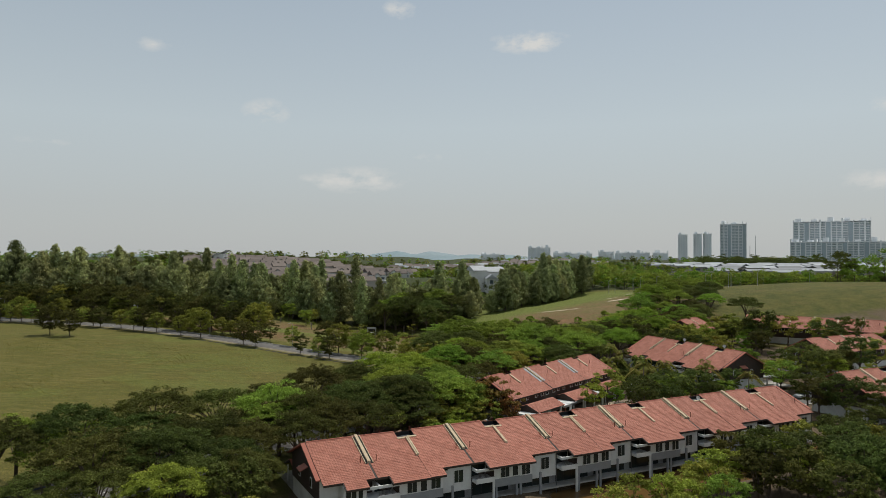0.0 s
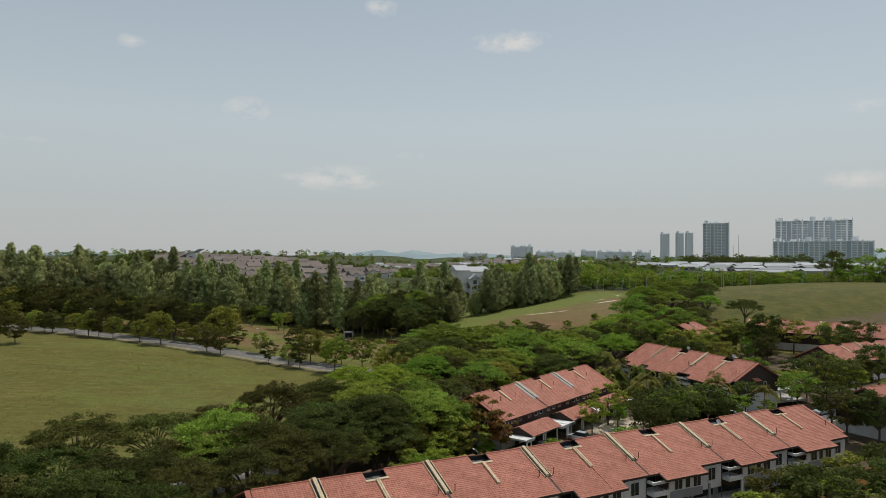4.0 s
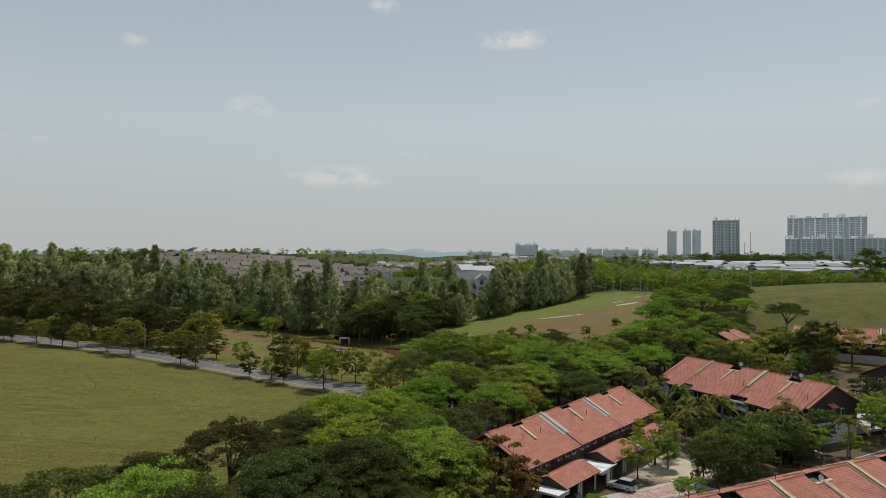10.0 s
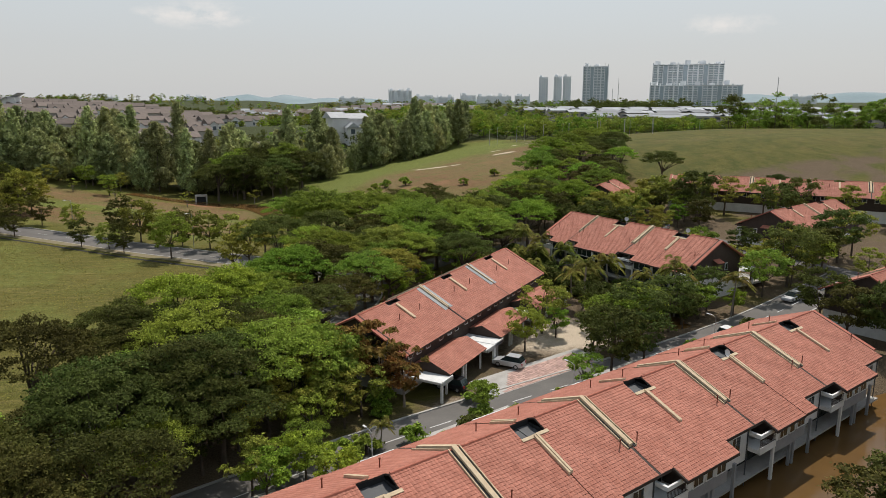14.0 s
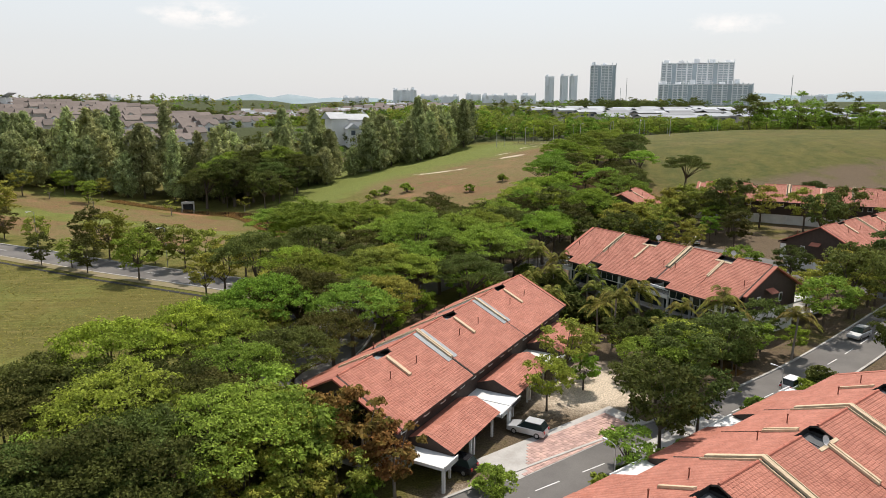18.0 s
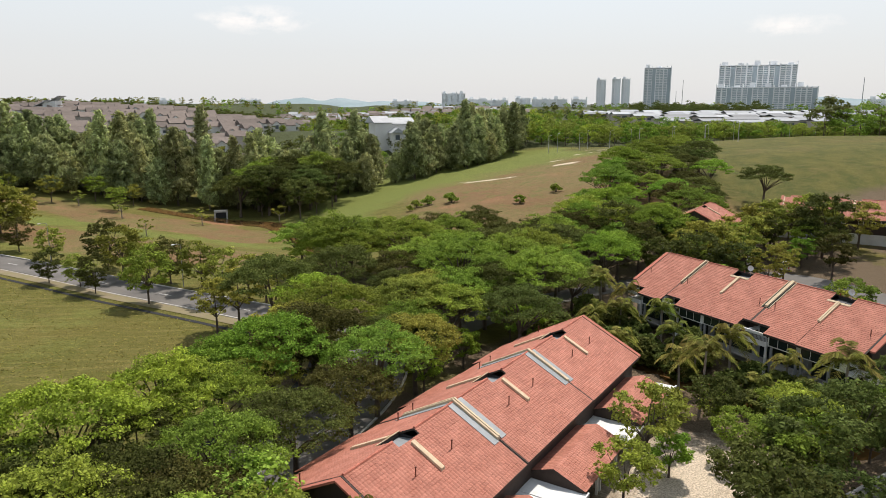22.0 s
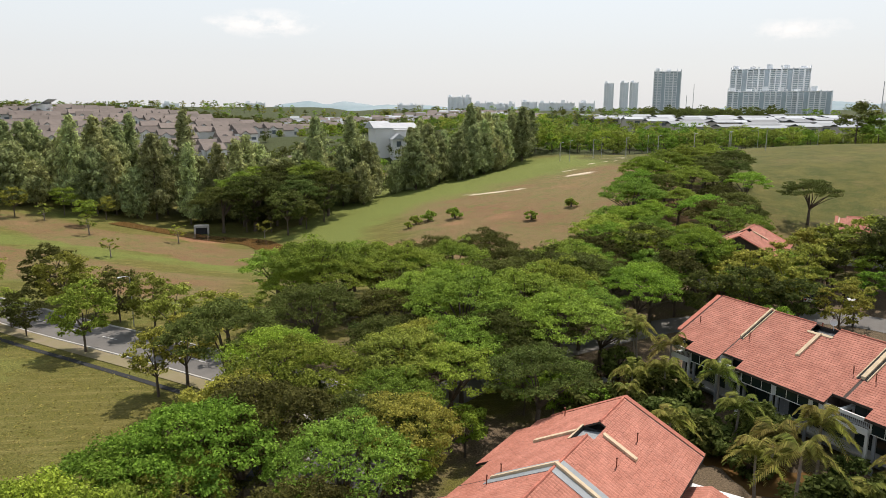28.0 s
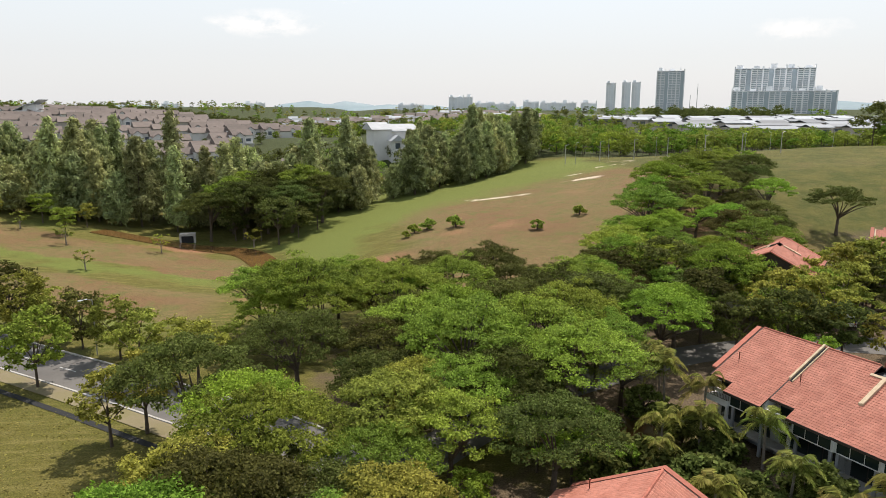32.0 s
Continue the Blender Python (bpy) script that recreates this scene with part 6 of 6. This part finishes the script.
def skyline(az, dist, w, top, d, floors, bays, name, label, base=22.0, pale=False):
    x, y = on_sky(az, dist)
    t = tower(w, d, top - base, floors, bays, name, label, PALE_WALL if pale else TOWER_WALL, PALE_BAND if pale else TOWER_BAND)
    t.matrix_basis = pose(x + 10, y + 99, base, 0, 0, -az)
    return t


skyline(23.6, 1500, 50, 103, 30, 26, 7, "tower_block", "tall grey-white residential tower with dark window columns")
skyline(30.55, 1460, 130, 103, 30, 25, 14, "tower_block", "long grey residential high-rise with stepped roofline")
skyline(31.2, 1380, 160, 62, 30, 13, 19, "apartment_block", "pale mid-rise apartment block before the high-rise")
# the pale ones carry the most haze in their colours
skyline(19.45, 2300, 28, 106, 26, 26, 4, "tower_block", "slim tower with haze-pale walls", pale=True)
skyline(20.58, 2300, 24, 108, 26, 26, 3, "tower_block", "slim twin tower with haze-pale walls", pale=True)
skyline(21.3, 2300, 24, 108, 26, 26, 3, "tower_block", "slim twin tower with haze-pale walls", pale=True)
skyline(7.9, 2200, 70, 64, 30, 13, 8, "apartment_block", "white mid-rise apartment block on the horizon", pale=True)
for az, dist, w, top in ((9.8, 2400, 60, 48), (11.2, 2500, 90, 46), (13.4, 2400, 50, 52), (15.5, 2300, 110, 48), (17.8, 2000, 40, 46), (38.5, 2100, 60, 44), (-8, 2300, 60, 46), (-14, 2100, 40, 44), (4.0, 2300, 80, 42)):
    skyline(az, dist, w, top, 22, max(3, int((top - 22) / 3.4)), max(3, int(w / 11)), "apartment_block", "small haze-pale apartment block far off", 22, True)


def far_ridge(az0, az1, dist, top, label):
    """A wooded ridge on the horizon, rounded in section; its haze is in the colour."""
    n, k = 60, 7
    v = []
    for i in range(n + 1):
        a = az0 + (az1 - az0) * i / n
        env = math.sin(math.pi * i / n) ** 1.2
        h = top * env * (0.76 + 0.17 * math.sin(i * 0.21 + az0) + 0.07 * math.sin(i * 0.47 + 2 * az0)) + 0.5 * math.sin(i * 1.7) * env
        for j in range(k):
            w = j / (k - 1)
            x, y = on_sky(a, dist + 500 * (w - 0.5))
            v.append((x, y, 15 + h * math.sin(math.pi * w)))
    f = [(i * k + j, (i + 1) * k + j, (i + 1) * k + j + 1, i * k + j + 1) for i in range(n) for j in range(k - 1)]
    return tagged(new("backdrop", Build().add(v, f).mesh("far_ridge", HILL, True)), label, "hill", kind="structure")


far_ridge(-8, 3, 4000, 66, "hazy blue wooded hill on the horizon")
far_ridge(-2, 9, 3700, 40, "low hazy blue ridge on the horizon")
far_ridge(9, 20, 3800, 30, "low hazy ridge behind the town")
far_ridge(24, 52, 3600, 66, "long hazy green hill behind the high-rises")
far_ridge(-40, -5, 4100, 42, "long haze-coloured ridge beyond the suburb")
for az, dist, h in ((37.26, 900, 62), (25.46, 1250, 72), (25.0, 1300, 55), (47.5, 900, 60)):
    x, y = on_sky(az, dist)
    m = thing("mast", "thin steel telecom mast", "mast", "masts")
    m.matrix_basis = pose(x + 10, y + 99, 0)
    part("pole", Build().tube([(0, 0, 0), (0, 0, h)], [0.7, 0.35], 6), METAL, m)


# ---------------------------------------------------------------- cars, lamps, small things
PAINTS = {"silver": material("silver_car_paint", (0.52, 0.53, 0.54), 0.3, 0.03, 1, 30, 0, metal=0.4), "black": material("black_car_paint", (0.02, 0.02, 0.022), 0.2, 0.05, 1, 30, 0), "white": material("white_car_paint", (0.78, 0.78, 0.77), 0.3, 0.03, 1, 30, 0)}
RUBBER = material("tyre_rubber", (0.025, 0.025, 0.025), 0.9, 0.1, 3, 30, 0.05)
LAMP_RED = material("tail_lamp", (0.35, 0.02, 0.02), 0.3, 0.05, 3, 30, 0)
LAMP_WHITE = material("head_lamp", (0.75, 0.76, 0.78), 0.2, 0.05, 3, 30, 0)


def car(paint, label, length=4.3, width=1.8, tall=1.62):
    """A parked car: lower body, cabin with glazing, wheels, lamps. It points along +x."""
    t = thing("car", label, "car", "parked cars")
    L, h = length / 2, tall
    low = [(-L, 0.45), (-L, 0.75), (-L + 0.12, 0.98), (L - 1.1, 0.98), (L - 0.1, 0.80), (L, 0.55), (L - 0.05, 0.30), (-L + 0.05, 0.30)]
    b = Build()
    n = len(low)
    for y, f in ((-width / 2, 0.97), (-width / 2 + 0.1, 1.0), (width / 2 - 0.1, 1.0), (width / 2, 0.97)):
        b.v += [(x * f, y, 0.3 + (z - 0.3) * (1.0 if abs(f - 1) < 1e-6 else 0.93)) for x, z in low]
    for k in range(3):
        b.f += [(k * n + i, k * n + (i + 1) % n, (k + 1) * n + (i + 1) % n, (k + 1) * n + i) for i in range(n)]
    b.f += [tuple(range(n - 1, -1, -1)), tuple(range(3 * n, 4 * n))]
    part("body", b, PAINTS[paint], t)
    cab = [(-L + 0.1, 0.97), (-L + 0.55, h), (L - 2.05, h + 0.02), (L - 1.15, 0.97)]
    c = Build()
    for y, z in ((-width / 2 + 0.08, 0), (width / 2 - 0.08, 0)):
        s = 1 if y > 0 else -1
        c.v += [(x, y if zz < 1.2 else y - s * 0.18, zz) for x, zz in cab]
    c.f += [(0, 1, 2, 3)[::-1], (4, 5, 6, 7)] + [(i, (i + 1) % 4, 4 + (i + 1) % 4, 4 + i) for i in range(4)]
    part("cabin_glass", c, GLASS, t, "dark tinted car glazing")
    part("car_roof", Build().slab([(-L + 0.5, -width / 2 + 0.24, h + 0.03), (L - 2.0, -width / 2 + 0.24, h + 0.05), (L - 2.0, width / 2 - 0.24, h + 0.05), (-L + 0.5, width / 2 - 0.24, h + 0.03)], 0.06), PAINTS[paint], t)
    for x in (-L + 0.82, L - 0.85):
        for y in (-width / 2 + 0.1, width / 2 - 0.1):
            w = part("wheel", Build().tube([(x, y - 0.11, 0.33), (x, y + 0.11, 0.33)], [0.33, 0.33], 14), RUBBER, t)
            part("rim", Build().tube([(x, y - 0.12, 0.33), (x, y + 0.12, 0.33)], [0.2, 0.2], 10), METAL, w)
    for y in (-width / 2 + 0.25, width / 2 - 0.25):
        part("headlight", Build().box(L - 0.2, L - 0.02, y - 0.18, y + 0.18, 0.62, 0.78), LAMP_WHITE, t)
        part("tail_light", Build().box(-L - 0.02, -L + 0.1, y - 0.15, y + 0.15, 0.62, 0.9), LAMP_RED, t)
    return t


CARS = {k: car(k, l) for k, l in (("silver", "silver compact car parked on a pale forecourt"), ("black", "black saloon car parked under a carport"), ("white", "white car parked beside an estate lane"))}
CARS["silver"].matrix_basis = pose(29.6, 152.4, 0.1, 0, 0, 140)
CARS["black"].matrix_basis = pose(20.3, 146.6, 0.05, 0, 0, 140)
CARS["white"].matrix_basis = pose(91.6, 236.4, float(height(91.6, 236.4)) + 0.05, 0, 0, 60)
for k, x, y, a in (("white", 95.5, 231, 60), ("black", 97.5, 234, 60), ("white", 66, 157.5, 27), ("silver", 88, 172, 205)):
    copy_thing(CARS[k], pose(x, y, float(height(x, y)) + 0.08, 0, 0, a))


def street_lamp(h=8.5):
    t = thing("street_lamp", "slim grey street lamp with one arm", "street lamp", "street lamps")
    part("pole", Build().tube([(0, 0, -0.3), (0, 0, h)], [0.10, 0.06], 8), METAL, t)
    part("arm", Build().tube([(0, 0, h - 0.1), (0.7, 0, h + 0.25), (1.7, 0, h + 0.3)], [0.05, 0.045, 0.04], 6), METAL, t)
    part("lamp_head", Build().box(1.5, 2.2, -0.14, 0.14, h + 0.22, h + 0.36), WHITE, t)
    return t


lamp = street_lamp()
lamp_rows = [(main[i], main[i + 1]) for i in range(30, len(main) - 2, 13) if main[i][1] > 200 and main[i][0] < 0]
for k, (p, q) in enumerate(lamp_rows):
    a = math.degrees(math.atan2(q[1] - p[1], q[0] - p[0]))
    m = pose(p[0], p[1], float(height(*p)), 0, 0, a - 90) @ pose(-5.9, 0, 0)
    if k == 0:
        lamp.matrix_basis = m
    else:
        copy_thing(lamp, m)
for x, y, a in ((124, 440, 60), (151, 452, 70), (169, 441, 80), (190, 447, 80), (205, 449, 80), (158, 388, 60), (103, 420, 50), (230, 440, 90)):
    copy_thing(lamp, pose(x, y, float(height(x, y)), 0, 0, a))
for s in (30, 58, 88):
    p = row1(s, -13.2)
    copy_thing(lamp, pose(p[0], p[1], 0, 0, 0, 116) @ Matrix.Diagonal((0.7, 0.7, 0.6, 1)))


def dish():
    t = thing("satellite_dish", "pale satellite dish on a roof bracket", "satellite dish", "satellite dishes")
    b = Build()
    rings, seg = 4, 14
    for r in range(rings + 1):
        for k in range(seg):
            w = 2 * math.pi * k / seg
            q = 0.42 * r / rings
            b.v.append((q * math.cos(w), 0.25 * (q / 0.42) ** 2 * 0.6, q * math.sin(w)))
    b.f = [(r * seg + k, r * seg + (k + 1) % seg, (r + 1) * seg + (k + 1) % seg, (r + 1) * seg + k) for r in range(rings) for k in range(seg)]
    part("reflector", b, FAR_WHITE, t)
    part("bracket", Build().tube([(0, 0, -0.1), (0, -0.15, -0.4), (0, -0.15, -0.9)], [0.03, 0.03, 0.03], 6), METAL, t)
    part("feed_arm", Build().tube([(0, 0.05, -0.38), (0, 0.5, -0.1)], [0.015, 0.015], 5), METAL, t)
    return t


d0 = dish()
p = row1(66.4, 0.8)
d0.matrix_basis = pose(p[0], p[1], 8.7, 25, 0, 200)
for x, y, z in ((62.1 + 0.357 * 15.2 + 0.6, 212.1 - 0.934 * 15.2, 11.5), (62.1 + 0.357 * 30.5 + 0.6, 212.1 - 0.934 * 30.5, 11.5)):
    copy_thing(d0, pose(x, y, z, 25, 0, 160))

# brick-paved crossing on the estate street
pav = Build()
for i in range(38):
    for j in range(10):
        s0, n0 = 54.0 + i * 0.45, -20.7 - j * 0.44
        if s0 - 54 < (j * 0.44) * 1.1:
            continue
        z = 0.10 + random.uniform(-0.008, 0.008)
        c = [row1(s0 + a, n0 - b) for a, b in ((0.015, 0.015), (0.435, 0.015), (0.435, 0.425), (0.015, 0.425))]
        v = [(*q, z) for q in c] + [(*q, z - 0.07) for q in c]
        pav.add(v, [(3, 2, 1, 0), (0, 1, 5, 4), (1, 2, 6, 5), (2, 3, 7, 6), (3, 0, 4, 7)])
tagged(new("pavement", pav.mesh("pavers", PAVER)), "pinkish brick-paved crossing on the estate street", "paving", kind="stuff")
bed = Build()
c = [row1(s, n) for s, n in ((52, -20.6), (73, -20.6), (73, -26), (52, -26))]
bed.slab([(*q, 0.07) for q in c][::-1], 0.3)
tagged(new("pavement", bed.mesh("paver_bed", CONCRETE)), "pale mortar bed under the brick paving", "paving", kind="structure")

# the stream and its culvert
stream = along([(-62, 352), (-44, 346), (-30, 340), (-17, 332), (-9, 316), (-3, 298), (2, 280), (5, 268)], 3.0)
tagged(new("water", ribbon(stream, 7.5, 0.14).mesh("stream", WATER)), "shallow muddy stream in a grassy hollow", "stream", kind="structure")
cul = thing("culvert", "small square concrete culvert with a dark mouth", "culvert")
cul.matrix_basis = pose(-35.5, 348, float(height(-35.5, 348)), 0, 0, 10)
part("box", Build().box(-2.2, 2.2, 0.2, 3.0, -0.5, 2.6).box(-2.2, -1.7, -0.4, 0.2, -0.5, 2.6).box(1.7, 2.2, -0.4, 0.2, -0.5, 2.6).box(-1.7, 1.7, -0.4, 0.2, 2.1, 2.6), CONCRETE, cul)
# a near-black sheet paints the shade inside the mouth
part("mouth", Build().box(-1.7, 1.7, 0.1, 0.19, -0.4, 2.1), DARK, cul, "near-black sheet for the shaded culvert opening")

# fence along the top of the hill
fence = thing("fence", "long dark wire fence on thin posts", "fence")
line = along([(118, 446), (150, 455), (190, 453), (240, 438), (300, 420), (340, 410)], 4.0)
for p in line:
    part("post", Build().tube([(p[0], p[1], float(height(*p)) - 0.3), (p[0], p[1], float(height(*p)) + 2.1)], [0.06, 0.06], 5), TIMBER, fence)
for lift in (0.4, 1.0, 1.6, 2.05):
    part("wire", Build().tube([(p[0], p[1], float(height(*p)) + lift) for p in line], [0.04] * len(line), 4), TIMBER, fence)

# a tall white house on the skyline
wh = thing("villa", "tall white villa with slanting grey roofs", "house")
wh.matrix_basis = pose(-214, 668, float(height(-214, 668)) + 2, 0, 0, -8) @ Matrix.Diagonal((0.8, 0.8, 0.8, 1))
part("wall", Build().box(-11, 13, -7, 7, -4, 9).box(-4, 8, -6, 6, 9, 14), FAR_WHITE, wh)
part("roof", Build().slab([(-14, -8, 8), (2, -8, 15), (2, 8, 15), (-14, 8, 8)], 0.5), ROOF_PALE, wh)
part("roof", Build().slab([(1, -7, 13), (12, -7, 18.5), (12, 7, 18.5), (1, 7, 13)], 0.5), ROOF_PALE, wh)
for x in (-8, -3, 3, 8):
    part("window", Build().box(x, x + 2.4, -7.08, -6.9, 3.5, 6.5), FAR_GLASS, wh)

# pale lamp poles along the fence behind the hill
pole_0 = None
for x, y in [(115.7, 427.0), (128.7, 422.2), (140.9, 417.0), (154.0, 410.8), (166.1, 404.3), (178.1, 397.2), (102.0, 431.4)]:
    m = pose(x, y, float(height(x, y)) - 0.2)
    if pole_0 is None:
        pole_0 = thing("lamp_pole", "slim pale concrete lamp pole beside the fence", "lamp post", "lamp poles behind the hill")
        part("pole", Build().tube([(0, 0, 0), (0, 0, 8.2)], [0.17, 0.11], 8), CONCRETE, pole_0)
        part("arm", Build().tube([(0, 0, 8.0), (0.9, 0, 8.35)], [0.06, 0.05], 6), METAL, pole_0)
        part("lamp_head", Build().box(0.8, 1.5, -0.14, 0.14, 8.3, 8.42), METAL, pole_0)
        pole_0.matrix_basis = m
    else:
        copy_thing(pole_0, m)
